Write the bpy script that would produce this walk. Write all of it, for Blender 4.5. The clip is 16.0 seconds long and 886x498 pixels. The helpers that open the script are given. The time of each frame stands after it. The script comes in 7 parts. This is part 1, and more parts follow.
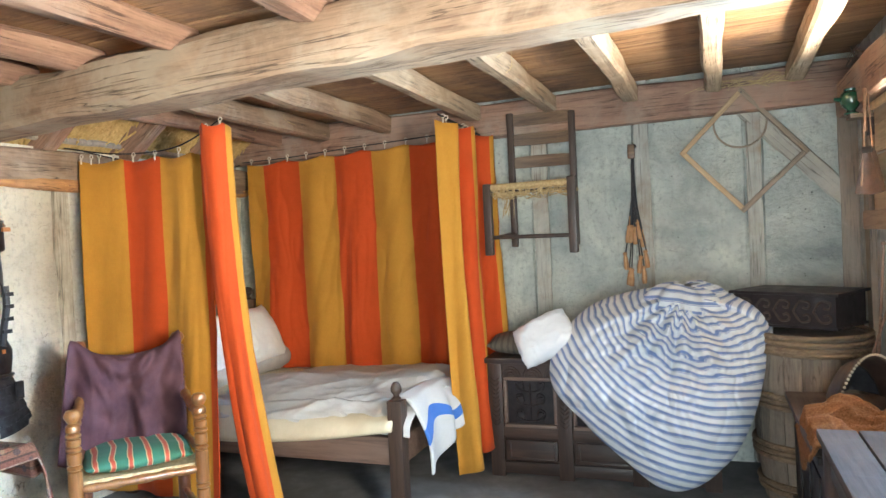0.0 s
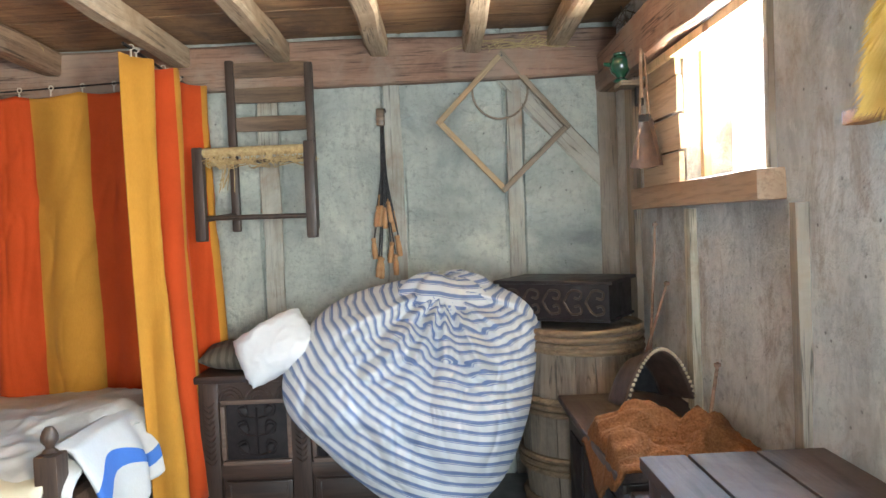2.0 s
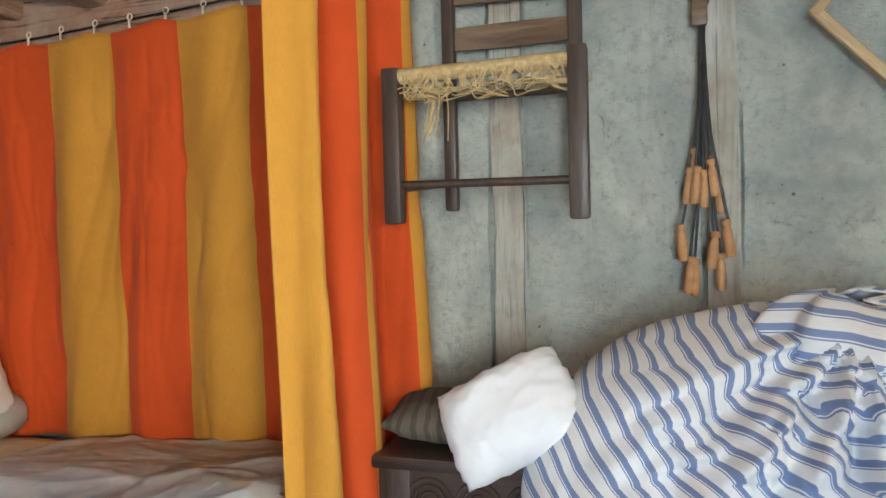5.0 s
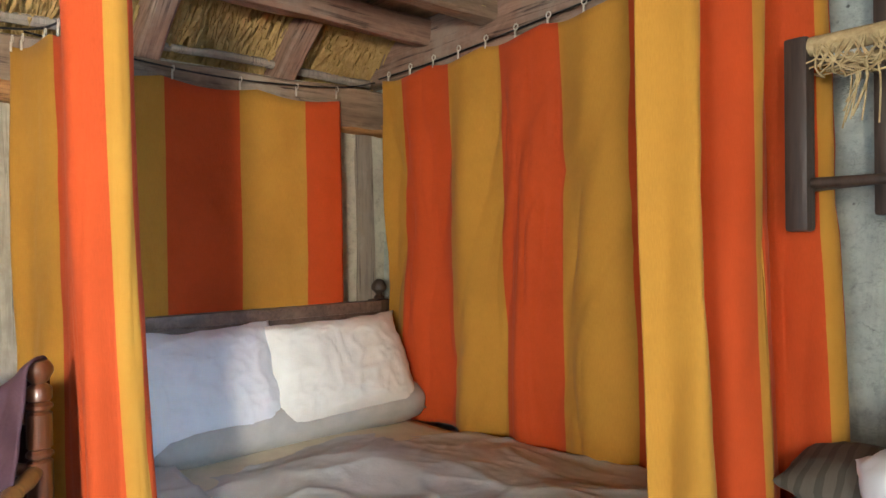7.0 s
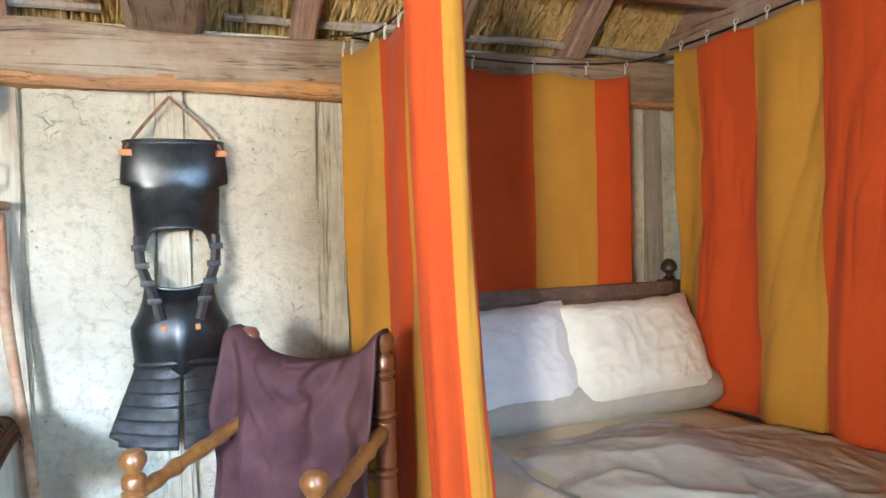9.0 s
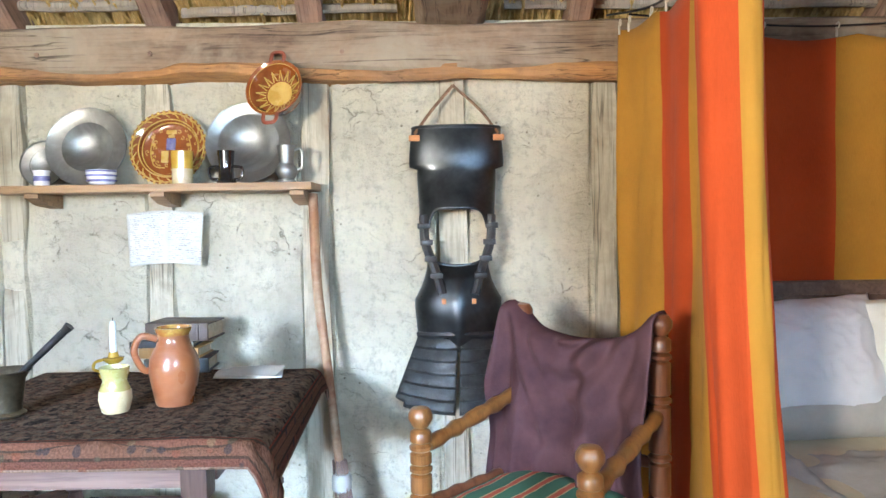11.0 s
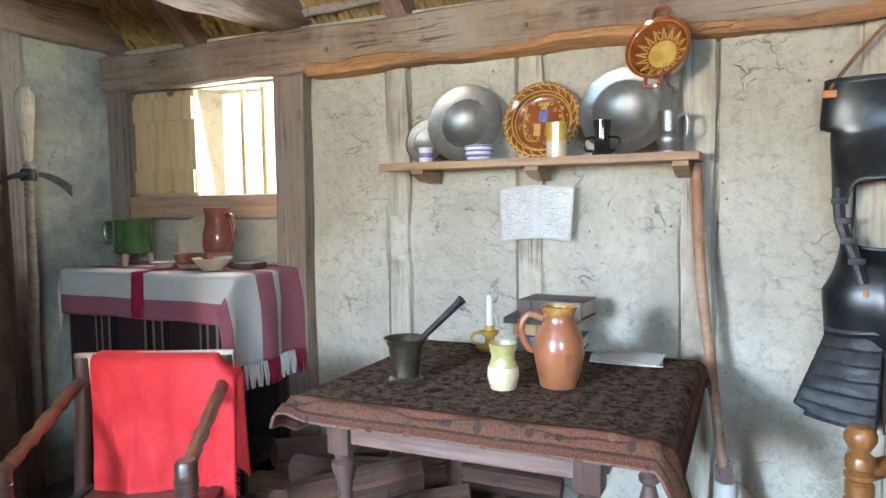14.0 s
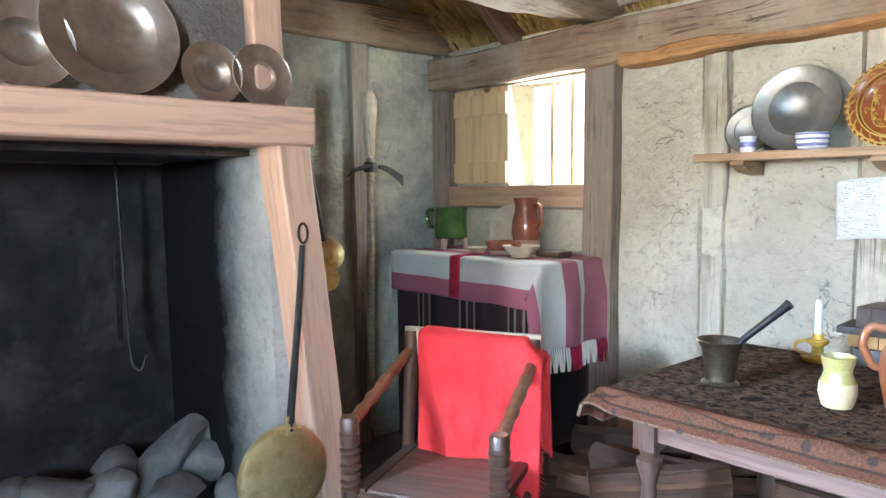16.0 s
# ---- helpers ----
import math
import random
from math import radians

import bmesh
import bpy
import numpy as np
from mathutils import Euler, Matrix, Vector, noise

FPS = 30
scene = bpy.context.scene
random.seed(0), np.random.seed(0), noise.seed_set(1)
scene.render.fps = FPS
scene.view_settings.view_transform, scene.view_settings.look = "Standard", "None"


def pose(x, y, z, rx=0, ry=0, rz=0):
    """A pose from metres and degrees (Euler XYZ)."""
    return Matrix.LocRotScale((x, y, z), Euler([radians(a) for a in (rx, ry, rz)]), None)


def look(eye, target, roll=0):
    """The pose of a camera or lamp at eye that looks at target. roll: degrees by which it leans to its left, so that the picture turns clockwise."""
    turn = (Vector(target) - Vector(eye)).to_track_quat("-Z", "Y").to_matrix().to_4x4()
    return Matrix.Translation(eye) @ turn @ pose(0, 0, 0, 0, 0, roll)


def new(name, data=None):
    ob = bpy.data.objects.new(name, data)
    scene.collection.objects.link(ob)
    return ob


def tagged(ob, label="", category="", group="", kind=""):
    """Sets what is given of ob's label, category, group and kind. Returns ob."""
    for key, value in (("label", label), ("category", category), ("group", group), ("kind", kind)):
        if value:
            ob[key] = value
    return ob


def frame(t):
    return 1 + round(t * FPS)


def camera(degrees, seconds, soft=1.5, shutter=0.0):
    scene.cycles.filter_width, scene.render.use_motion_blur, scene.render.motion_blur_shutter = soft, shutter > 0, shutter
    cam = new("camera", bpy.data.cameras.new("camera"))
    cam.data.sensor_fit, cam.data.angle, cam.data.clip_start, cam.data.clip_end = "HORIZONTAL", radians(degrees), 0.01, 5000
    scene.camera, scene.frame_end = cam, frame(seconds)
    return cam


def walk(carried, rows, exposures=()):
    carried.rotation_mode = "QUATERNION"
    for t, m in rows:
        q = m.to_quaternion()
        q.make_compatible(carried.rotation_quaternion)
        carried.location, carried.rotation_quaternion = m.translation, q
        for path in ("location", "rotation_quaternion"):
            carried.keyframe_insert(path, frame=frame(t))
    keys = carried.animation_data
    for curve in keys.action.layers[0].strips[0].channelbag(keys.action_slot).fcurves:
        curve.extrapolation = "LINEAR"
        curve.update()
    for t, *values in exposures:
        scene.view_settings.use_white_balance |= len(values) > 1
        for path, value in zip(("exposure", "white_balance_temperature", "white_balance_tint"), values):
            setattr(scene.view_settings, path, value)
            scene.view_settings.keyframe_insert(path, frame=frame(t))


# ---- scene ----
cam = camera(64.5, 16.0)
PATH = [
    (0, (3.379, -4.54, 1.43), (2.67, -2.67, 1.395), -2.7),
    (0.5, (3.251, -4.396, 1.381), (2.813, -2.445, 1.353), -2.3),
    (1, (3.195, -4.223, 1.358), (2.984, -2.235, 1.31), -2.4),
    (1.5, (3.2, -3.952, 1.331), (3.163, -1.953, 1.266), -2.4),
    (2, (3.198, -3.699, 1.342), (3.224, -1.701, 1.269), -2.3),
    (2.5, (3.152, -3.45, 1.346), (3.216, -1.453, 1.272), -2.1),
    (3, (3.136, -3.212, 1.346), (3.207, -1.214, 1.272), -2.2),
    (3.2, (3.138, -3.111, 1.346), (3.186, -1.113, 1.266), -2.0),
    (5.5, (2.76, -2.119, 1.269), (1.925, -0.302, 1.242), -1.5),
    (6, (2.742, -2.062, 1.288), (1.668, -0.374, 1.283), -1.4),
    (6.5, (2.756, -2.047, 1.281), (1.465, -0.52, 1.275), -1.1),
    (7, (2.783, -2.052, 1.282), (1.277, -0.736, 1.268), -0.7),
    (7.5, (2.786, -2.087, 1.283), (1.136, -0.956, 1.254), -0.7),
    (8, (2.743, -2.157, 1.313), (1.003, -1.173, 1.251), -1.1),
    (8.5, (2.696, -2.194, 1.311), (0.892, -1.334, 1.237), -1.3),
    (11, (2.688, -2.266, 1.27), (0.689, -2.247, 1.186), -0.8),
    (11.5, (2.679, -2.306, 1.251), (0.69, -2.486, 1.152), -0.8),
    (12, (2.649, -2.359, 1.247), (0.691, -2.755, 1.141), -0.7),
    (12.5, (2.62, -2.412, 1.25), (0.705, -2.976, 1.133), -0.7),
    (13, (2.592, -2.478, 1.248), (0.715, -3.156, 1.12), -0.6),
    (13.5, (2.581, -2.528, 1.254), (0.73, -3.274, 1.125), -0.6),
    (14, (2.543, -2.513, 1.269), (0.73, -3.345, 1.129), -0.9),
    (14.5, (2.521, -2.501, 1.27), (0.774, -3.464, 1.128), -0.8),
    (15, (2.536, -2.51, 1.272), (0.895, -3.644, 1.125), -0.7),
    (15.5, (2.567, -2.53, 1.275), (1.076, -3.854, 1.121), -0.6),
    (16, (2.599, -2.547, 1.29), (1.268, -4.03, 1.121), -0.5),
]
walk(cam, [(r[0], look(*r[1:])) for r in PATH], [(0.0, 0.4), (3.2, 0.5), (5.5, 0.35), (7.0, 0.22), (8.5, 0.38), (11.0, 0.15), (12.5, -0.12), (14.0, -0.22), (16.0, 0.05)])

# ---------------------------------------------------------------- light
world = bpy.data.worlds.new("world")
scene.world = world
world.use_nodes = True
wn = world.node_tree
sky = wn.nodes.new("ShaderNodeTexSky")
sky.sky_type = "NISHITA"
sky.sun_disc = False
sky.sun_elevation, sky.sun_rotation = radians(42), radians(100)
wn.links.new(sky.outputs[0], wn.nodes["Background"].inputs[0])
wn.nodes["Background"].inputs[1].default_value = 0.12
sun = new("sun", bpy.data.lights.new("sun", "SUN"))
sun.data.energy, sun.data.angle, sun.data.color = 2.5, radians(0.6), (1.0, 0.93, 0.82)
sun.matrix_basis = look((0, 0, 0), (0.75, -0.35, -0.75))


def opening_light(x, y, z, target, w, h, watts, colour, spread=180):
    lamp = new("window_light", bpy.data.lights.new("window_light", "AREA"))
    lamp.data.shape, lamp.data.size, lamp.data.size_y = "RECTANGLE", w, h
    lamp.data.energy, lamp.data.color, lamp.data.spread = watts, colour, radians(spread)
    lamp.matrix_basis = look((x, y, z), target)
    return lamp


# the east window: blue sky from above, warm ground light from below
opening_light(4.34, -1.35, 1.74, (1.1, -5.0, 0.4), 0.62, 0.36, 92, (0.44, 0.70, 1.0), 132)
opening_light(4.34, -1.35, 1.64, (3.6, -1.4, 2.8), 0.62, 0.28, 38, (1.0, 0.92, 0.77), 104)
# narrow green-tinted lamp added to brighten the south wall
opening_light(4.345, -1.35, 1.60, (0.7, -5.4, 2.0), 0.60, 0.24, 9, (0.96, 1.0, 0.74), 60)
opening_light(-0.16, -4.70, 1.56, (2.6, -3.6, 1.0), 0.45, 0.46, 25, (0.88, 0.96, 1.0))
# unseen doorway by the chimney, added to light the north end
opening_light(3.60, -5.62, 1.00, (2.6, 0, 1.2), 0.90, 1.85, 112, (0.76, 0.91, 1.0))
# second east window, unseen, placed from shadow directions on the west wall
opening_light(4.30, -3.92, 1.54, (0.0, -3.0, -0.2), 0.42, 0.46, 32, (0.34, 0.60, 1.0), 46)
opening_light(4.28, -3.92, 1.46, (0.0, -2.0, 2.0), 0.40, 0.46, 56, (1.0, 0.94, 0.80), 100)


# ---------------------------------------------------------------- materials
def nodes_of(name):
    m = bpy.data.materials.new(name)
    m.use_nodes = True
    nt = m.node_tree
    return m, nt, nt.nodes["Principled BSDF"]


def nd(nt, kind, **kw):
    n = nt.nodes.new(kind)
    for k, v in kw.items():
        n.inputs[k.replace("_", " ")].default_value = v
    return n


def coords(nt, which="Object", scale=(1, 1, 1)):
    tc = nt.nodes.new("ShaderNodeTexCoord")
    mp = nd(nt, "ShaderNodeMapping", Scale=scale)
    nt.links.new(tc.outputs[which], mp.inputs[0])
    return mp.outputs[0]


def ramp(nt, fac, stops, constant=False):
    r = nt.nodes.new("ShaderNodeValToRGB")
    if constant:
        r.color_ramp.interpolation = "CONSTANT"
    els = r.color_ramp.elements
    while len(els) < len(stops):
        els.new(0.5)
    for e, (p, c) in zip(els, stops):
        e.position, e.color = p, (*c, 1)
    nt.links.new(fac, r.inputs[0])
    return r.outputs[0]


def noise_tex(nt, vec, scale, detail=5, rough=0.6, distort=0.0):
    n = nd(nt, "ShaderNodeTexNoise", Scale=scale, Detail=detail, Roughness=rough, Distortion=distort)
    nt.links.new(vec, n.inputs["Vector"])
    return n.outputs["Fac"]


def mixc(nt, fac, a, b, mode="MIX"):
    m = nt.nodes.new("ShaderNodeMix")
    m.data_type, m.blend_type = "RGBA", mode
    for sock, v in ((m.inputs[0], fac), (m.inputs[6], a), (m.inputs[7], b)):
        if isinstance(v, (int, float)):
            sock.default_value = v
        elif isinstance(v, tuple):
            sock.default_value = (*v, 1)
        else:
            nt.links.new(v, sock)
    return m.outputs[2]


def math_node(nt, op, a, b=0.0):
    m = nt.nodes.new("ShaderNodeMath")
    m.operation = op
    for sock, v in ((m.inputs[0], a), (m.inputs[1], b)):
        if isinstance(v, (int, float)):
            sock.default_value = v
        else:
            nt.links.new(v, sock)
    return m.outputs[0]


def vary(nt, colour, amount):
    info = nt.nodes.new("ShaderNodeObjectInfo")
    hsv = nt.nodes.new("ShaderNodeHueSaturation")
    nt.links.new(math_node(nt, "ADD", math_node(nt, "MULTIPLY", info.outputs["Random"], amount), 1 - amount / 2), hsv.inputs["Value"])
    nt.links.new(colour, hsv.inputs["Color"])
    return hsv.outputs[0]


def bump(nt, bsdf, height, strength, distance=0.01):
    b = nd(nt, "ShaderNodeBump", Strength=strength, Distance=distance)
    nt.links.new(height, b.inputs["Height"])
    nt.links.new(b.outputs[0], bsdf.inputs["Normal"])


def plain(name, dark, light, rough=0.6, scale=12, stain=None, stain_scale=2.0, metal=0.0, relief=0.25, fine=70, coat=0.0, vary_by=0.0, spec=0.5):
    m, nt, b = nodes_of(name)
    vec = coords(nt)
    col = ramp(nt, noise_tex(nt, vec, scale), [(0.3, dark), (0.7, light)])
    if stain:
        mask = ramp(nt, noise_tex(nt, vec, stain_scale, 4, 0.7, 0.4), [(0.48, (0, 0, 0)), (0.66, (1, 1, 1))])
        col = mixc(nt, mask, col, stain)
    if vary_by:
        col = vary(nt, col, vary_by)
    nt.links.new(col, b.inputs["Base Color"])
    rr = ramp(nt, noise_tex(nt, vec, scale * 0.6), [(0.3, (max(rough - 0.1, 0.03),) * 3), (0.7, (min(rough + 0.12, 1),) * 3)])
    nt.links.new(rr, b.inputs["Roughness"])
    b.inputs["Metallic"].default_value = metal
    b.inputs["Coat Weight"].default_value = coat
    b.inputs["Coat Roughness"].default_value = 0.08
    b.inputs["Specular IOR Level"].default_value = spec
    if relief:
        bump(nt, b, noise_tex(nt, vec, fine, 3), relief, 0.004)
    return m


def wood(name, dark, light, axis=0, rough=0.65, grain=16, stain=None, relief=0.4, coat=0.0, knots=False, vary_by=0.25):
    m, nt, b = nodes_of(name)
    sc = [1.0, 1.0, 1.0]
    sc[axis] = 0.07
    vec = coords(nt, "Object", tuple(sc))
    big = coords(nt)
    g = noise_tex(nt, vec, grain, 8, 0.65, 0.6)
    g2 = noise_tex(nt, vec, grain * 5, 4, 0.6)
    col = ramp(nt, g, [(0.28, dark), (0.5, tuple((a + c) / 2 for a, c in zip(dark, light))), (0.72, light)])
    col = mixc(nt, ramp(nt, g2, [(0.38, (0.35,) * 3), (0.5, (0, 0, 0))]), col, tuple(c * 0.45 for c in dark))
    if stain:
        mask = ramp(nt, noise_tex(nt, big, 2.3, 5, 0.7, 0.5), [(0.46, (0, 0, 0)), (0.68, (1, 1, 1))])
        col = mixc(nt, mask, col, stain)
    if knots:
        v = nd(nt, "ShaderNodeTexVoronoi", Scale=5.5)
        nt.links.new(big, v.inputs["Vector"])
        col = mixc(nt, ramp(nt, v.outputs["Distance"], [(0.13, (1, 1, 1)), (0.20, (0, 0, 0))]), col, (0.20, 0.08, 0.03))
    hgt = math_node(nt, "ADD", g, math_node(nt, "MULTIPLY", g2, 0.5))
    if rough >= 0.74:
        # drying shakes along the grain, and grey dust lying in patches
        sc[axis] = 0.022
        shake = noise_tex(nt, coords(nt, "Object", tuple(sc)), grain * 1.9, 3, 0.55, 0.5)
        line = ramp(nt, shake, [(0.478, (0, 0, 0)), (0.5, (1, 1, 1)), (0.522, (0, 0, 0))])
        line = math_node(nt, "MULTIPLY", line, ramp(nt, noise_tex(nt, big, 3.1, 3), [(0.44, (0, 0, 0)), (0.56, (0.85,) * 3)]))
        dust = ramp(nt, noise_tex(nt, big, 6.5, 7, 0.75, 0.8), [(0.50, (0, 0, 0)), (0.72, (0.32,) * 3)])
        col = mixc(nt, dust, col, tuple(min(1, 0.015 + c * 1.3) for c in light))
        col = mixc(nt, line, col, tuple(c * 0.22 for c in dark))
        hgt = math_node(nt, "SUBTRACT", hgt, math_node(nt, "MULTIPLY", line, 1.6))
    col = vary(nt, col, vary_by)
    nt.links.new(col, b.inputs["Base Color"])
    b.inputs["Roughness"].default_value = rough
    b.inputs["Coat Weight"].default_value = coat
    b.inputs["Coat Roughness"].default_value = 0.15
    bump(nt, b, hgt, relief, 0.006)
    return m


def plaster(name, light, mid, stain, crack=0.6, soot_shade=None, drips=None):
    m, nt, b = nodes_of(name)
    vec = coords(nt)
    big = noise_tex(nt, vec, 1.6, 6, 0.65, 0.5)
    fine = noise_tex(nt, vec, 26, 8, 0.75)
    col = ramp(nt, big, [(0.32, stain), (0.5, mid), (0.66, light)])
    col = mixc(nt, ramp(nt, fine, [(0.34, (0.75,) * 3), (0.5, (0, 0, 0))]), col, tuple(c * 0.68 for c in mid))
    streak = noise_tex(nt, coords(nt, "Object", (1, 1, 0.16)), 9, 6, 0.7, 0.8)
    col = mixc(nt, ramp(nt, streak, [(0.52, (0, 0, 0)), (0.74, (0.5,) * 3)]), col, stain)
    if drips:
        # run-off stains and scoured pale bands down the wall
        run = noise_tex(nt, coords(nt, "Object", (1, 1, 0.5)), 5, 9, 0.75, 1.0)
        col = mixc(nt, ramp(nt, run, [(0.36, (0.6,) * 3), (0.48, (0, 0, 0))]), col, drips)
        col = mixc(nt, ramp(nt, run, [(0.54, (0, 0, 0)), (0.64, (0.7,) * 3)]), col, light)
    # hair cracks, broken up by a second noise
    warp = nt.nodes.new("ShaderNodeVectorMath")
    warp.operation = "ADD"
    nz = nd(nt, "ShaderNodeTexNoise", Scale=6.0, Detail=5.0, Roughness=0.55)
    nt.links.new(vec, nz.inputs["Vector"])
    nt.links.new(vec, warp.inputs[0])
    sm = nt.nodes.new("ShaderNodeVectorMath")
    sm.operation = "SCALE"
    sm.inputs["Scale"].default_value = 0.26
    nt.links.new(nz.outputs["Color"], sm.inputs[0])
    nt.links.new(sm.outputs[0], warp.inputs[1])
    vo = nd(nt, "ShaderNodeTexVoronoi", Scale=8.5)
    vo.feature = "DISTANCE_TO_EDGE"
    lev = nd(nt, "ShaderNodeMapping", Scale=(0.6, 0.6, 1.5))
    nt.links.new(warp.outputs[0], lev.inputs[0])
    nt.links.new(lev.outputs[0], vo.inputs["Vector"])
    line = ramp(nt, vo.outputs["Distance"], [(0.0, (1, 1, 1)), (0.022, (0, 0, 0))])
    gate = ramp(nt, noise_tex(nt, vec, 5.3, 6, 0.7), [(0.52, (0, 0, 0)), (0.64, (crack,) * 3)])
    crackm = math_node(nt, "MULTIPLY", line, gate)
    col = mixc(nt, crackm, col, tuple(c * 0.35 for c in stain))
    pit = nd(nt, "ShaderNodeTexVoronoi", Scale=26.0)
    nt.links.new(vec, pit.inputs["Vector"])
    pitm = math_node(nt, "MULTIPLY", ramp(nt, pit.outputs["Distance"], [(0.07, (0.7,) * 3), (0.14, (0, 0, 0))]), ramp(nt, noise_tex(nt, vec, 7, 3), [(0.52, (0, 0, 0)), (0.6, (1, 1, 1))]))
    col = mixc(nt, pitm, col, tuple(c * 0.4 for c in stain))
    if soot_shade:
        # soot plus painted-in hearth shade, both growing towards the fireback
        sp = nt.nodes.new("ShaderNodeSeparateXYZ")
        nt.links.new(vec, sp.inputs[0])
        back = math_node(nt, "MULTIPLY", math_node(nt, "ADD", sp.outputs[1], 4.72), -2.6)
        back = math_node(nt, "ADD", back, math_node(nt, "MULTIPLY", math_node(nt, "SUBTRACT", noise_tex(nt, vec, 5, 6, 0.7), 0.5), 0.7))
        col = mixc(nt, ramp(nt, back, [(0.05, (0, 0, 0)), (0.55, (1, 1, 1))]), col, soot_shade)
    nt.links.new(col, b.inputs["Base Color"])
    b.inputs["Roughness"].default_value = 0.95
    b.inputs["Specular IOR Level"].default_value = 0.15
    hgt = math_node(nt, "SUBTRACT", math_node(nt, "ADD", fine, math_node(nt, "MULTIPLY", big, 2.0)), math_node(nt, "MULTIPLY", math_node(nt, "ADD", crackm, pitm), 1.5))
    trowel = noise_tex(nt, coords(nt, "Object", (1, 1, 1.5)), 9, 5, 0.6, 1.2)
    bump(nt, b, math_node(nt, "ADD", hgt, math_node(nt, "MULTIPLY", trowel, 1.4)), 1.0, 0.016)
    return m


def uv_stripes(name, stops, period, axis=0, rough=0.9, fuzz=60, relief=0.25, sheen=0.04, dirt=0.25, second=None):
    """Cloth with stripes across the given UV axis (UV in metres)."""
    m, nt, b = nodes_of(name)
    tc = nt.nodes.new("ShaderNodeTexCoord")
    sep = nt.nodes.new("ShaderNodeSeparateXYZ")
    nt.links.new(tc.outputs["UV"], sep.inputs[0])
    fr = math_node(nt, "FRACT", math_node(nt, "DIVIDE", sep.outputs[axis], period))
    col = ramp(nt, fr, stops, True)
    if second:
        st2, per2, ax2, mode = second
        col = mixc(nt, 1.0, col, ramp(nt, math_node(nt, "FRACT", math_node(nt, "DIVIDE", sep.outputs[ax2], per2)), st2, True), mode)
    vec = coords(nt)
    soft = noise_tex(nt, vec, 4, 5, 0.65)
    col = mixc(nt, ramp(nt, soft, [(0.35, (dirt,) * 3), (0.6, (0, 0, 0))]), col, (0.55, 0.5, 0.45), "MULTIPLY")
    weave = noise_tex(nt, coords(nt, "UV", (1, 0.12, 1)), fuzz * 6, 2)
    col = mixc(nt, 0.18, col, ramp(nt, weave, [(0.3, (0.5,) * 3), (0.7, (1, 1, 1))]), "MULTIPLY")
    nt.links.new(col, b.inputs["Base Color"])
    b.inputs["Roughness"].default_value = rough
    b.inputs["Sheen Weight"].default_value = sheen
    b.inputs["Specular IOR Level"].default_value = 0.2
    bump(nt, b, math_node(nt, "ADD", weave, math_node(nt, "MULTIPLY", noise_tex(nt, vec, 14, 4), 3.0)), relief, 0.004)
    return m


M = {}
M["plaster_north"] = plaster("grey limewashed daub", (0.70, 0.72, 0.63), (0.52, 0.55, 0.50), (0.28, 0.305, 0.29), 0.3)
M["plaster_west"] = plaster("cream limewashed daub", (0.72, 0.66, 0.52), (0.62, 0.565, 0.44), (0.47, 0.42, 0.325), 0.7)
M["plaster_east"] = plaster("streaked grey daub", (0.78, 0.77, 0.74), (0.64, 0.645, 0.63), (0.36, 0.345, 0.33), 0.2, None, (0.34, 0.27, 0.21))
M["plaster_south"] = plaster("grey green daub", (0.78, 0.77, 0.52), (0.58, 0.595, 0.50), (0.24, 0.25, 0.24), 0.3)
# sooty brick; the same black also paints shade under the hood
M["soot_shade"] = plain("sooty brick and hood shade", (0.016, 0.016, 0.018), (0.05, 0.047, 0.046), 0.95, 6, (0.085, 0.075, 0.07), 3)
M["hood"] = plaster("smoke grey daub", (0.42, 0.38, 0.34), (0.33, 0.30, 0.27), (0.20, 0.18, 0.16), 0.3)
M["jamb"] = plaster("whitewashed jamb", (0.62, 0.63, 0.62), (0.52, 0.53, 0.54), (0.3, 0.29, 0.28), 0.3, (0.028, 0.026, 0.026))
M["oak"] = wood("old oak timber", (0.16, 0.095, 0.06), (0.38, 0.26, 0.17), 0, 0.8, 14, (0.36, 0.29, 0.215))
M["oak_red"] = wood("red brown timber", (0.16, 0.082, 0.055), (0.37, 0.22, 0.15), 0, 0.8, 14, (0.29, 0.215, 0.165))
M["oak_pale"] = wood("pale sawn joist", (0.30, 0.21, 0.14), (0.56, 0.45, 0.32), 0, 0.75, 14, (0.32, 0.23, 0.15))
M["sap"] = wood("orange sapwood edge", (0.36, 0.15, 0.05), (0.62, 0.32, 0.12), 0, 0.75, 18, (0.30, 0.16, 0.08))
M["board"] = wood("loft floor board", (0.22, 0.11, 0.05), (0.46, 0.27, 0.14), 0, 0.75, 10, (0.16, 0.10, 0.07))
M["stud"] = wood("washed stud", (0.40, 0.35, 0.265), (0.58, 0.52, 0.405), 2, 0.9, 14, (0.30, 0.235, 0.165))
M["stud_wash"] = wood("limewashed stud", (0.40, 0.39, 0.34), (0.55, 0.55, 0.49), 2, 0.9, 14, (0.30, 0.23, 0.16))
M["stud_dark"] = wood("bare stud", (0.17, 0.12, 0.09), (0.33, 0.25, 0.19), 2, 0.85, 14, (0.25, 0.20, 0.16))
M["stud_grey"] = wood("grey stud", (0.24, 0.20, 0.165), (0.38, 0.32, 0.26), 2, 0.9, 14, (0.32, 0.24, 0.17))
M["brace"] = wood("smeared grey brace", (0.33, 0.30, 0.25), (0.46, 0.43, 0.365), 0, 0.9, 14, (0.50, 0.49, 0.43))
M["pine"] = wood("new pine", (0.66, 0.42, 0.20), (0.80, 0.58, 0.33), 2, 0.55, 5, knots=True, relief=0.15)
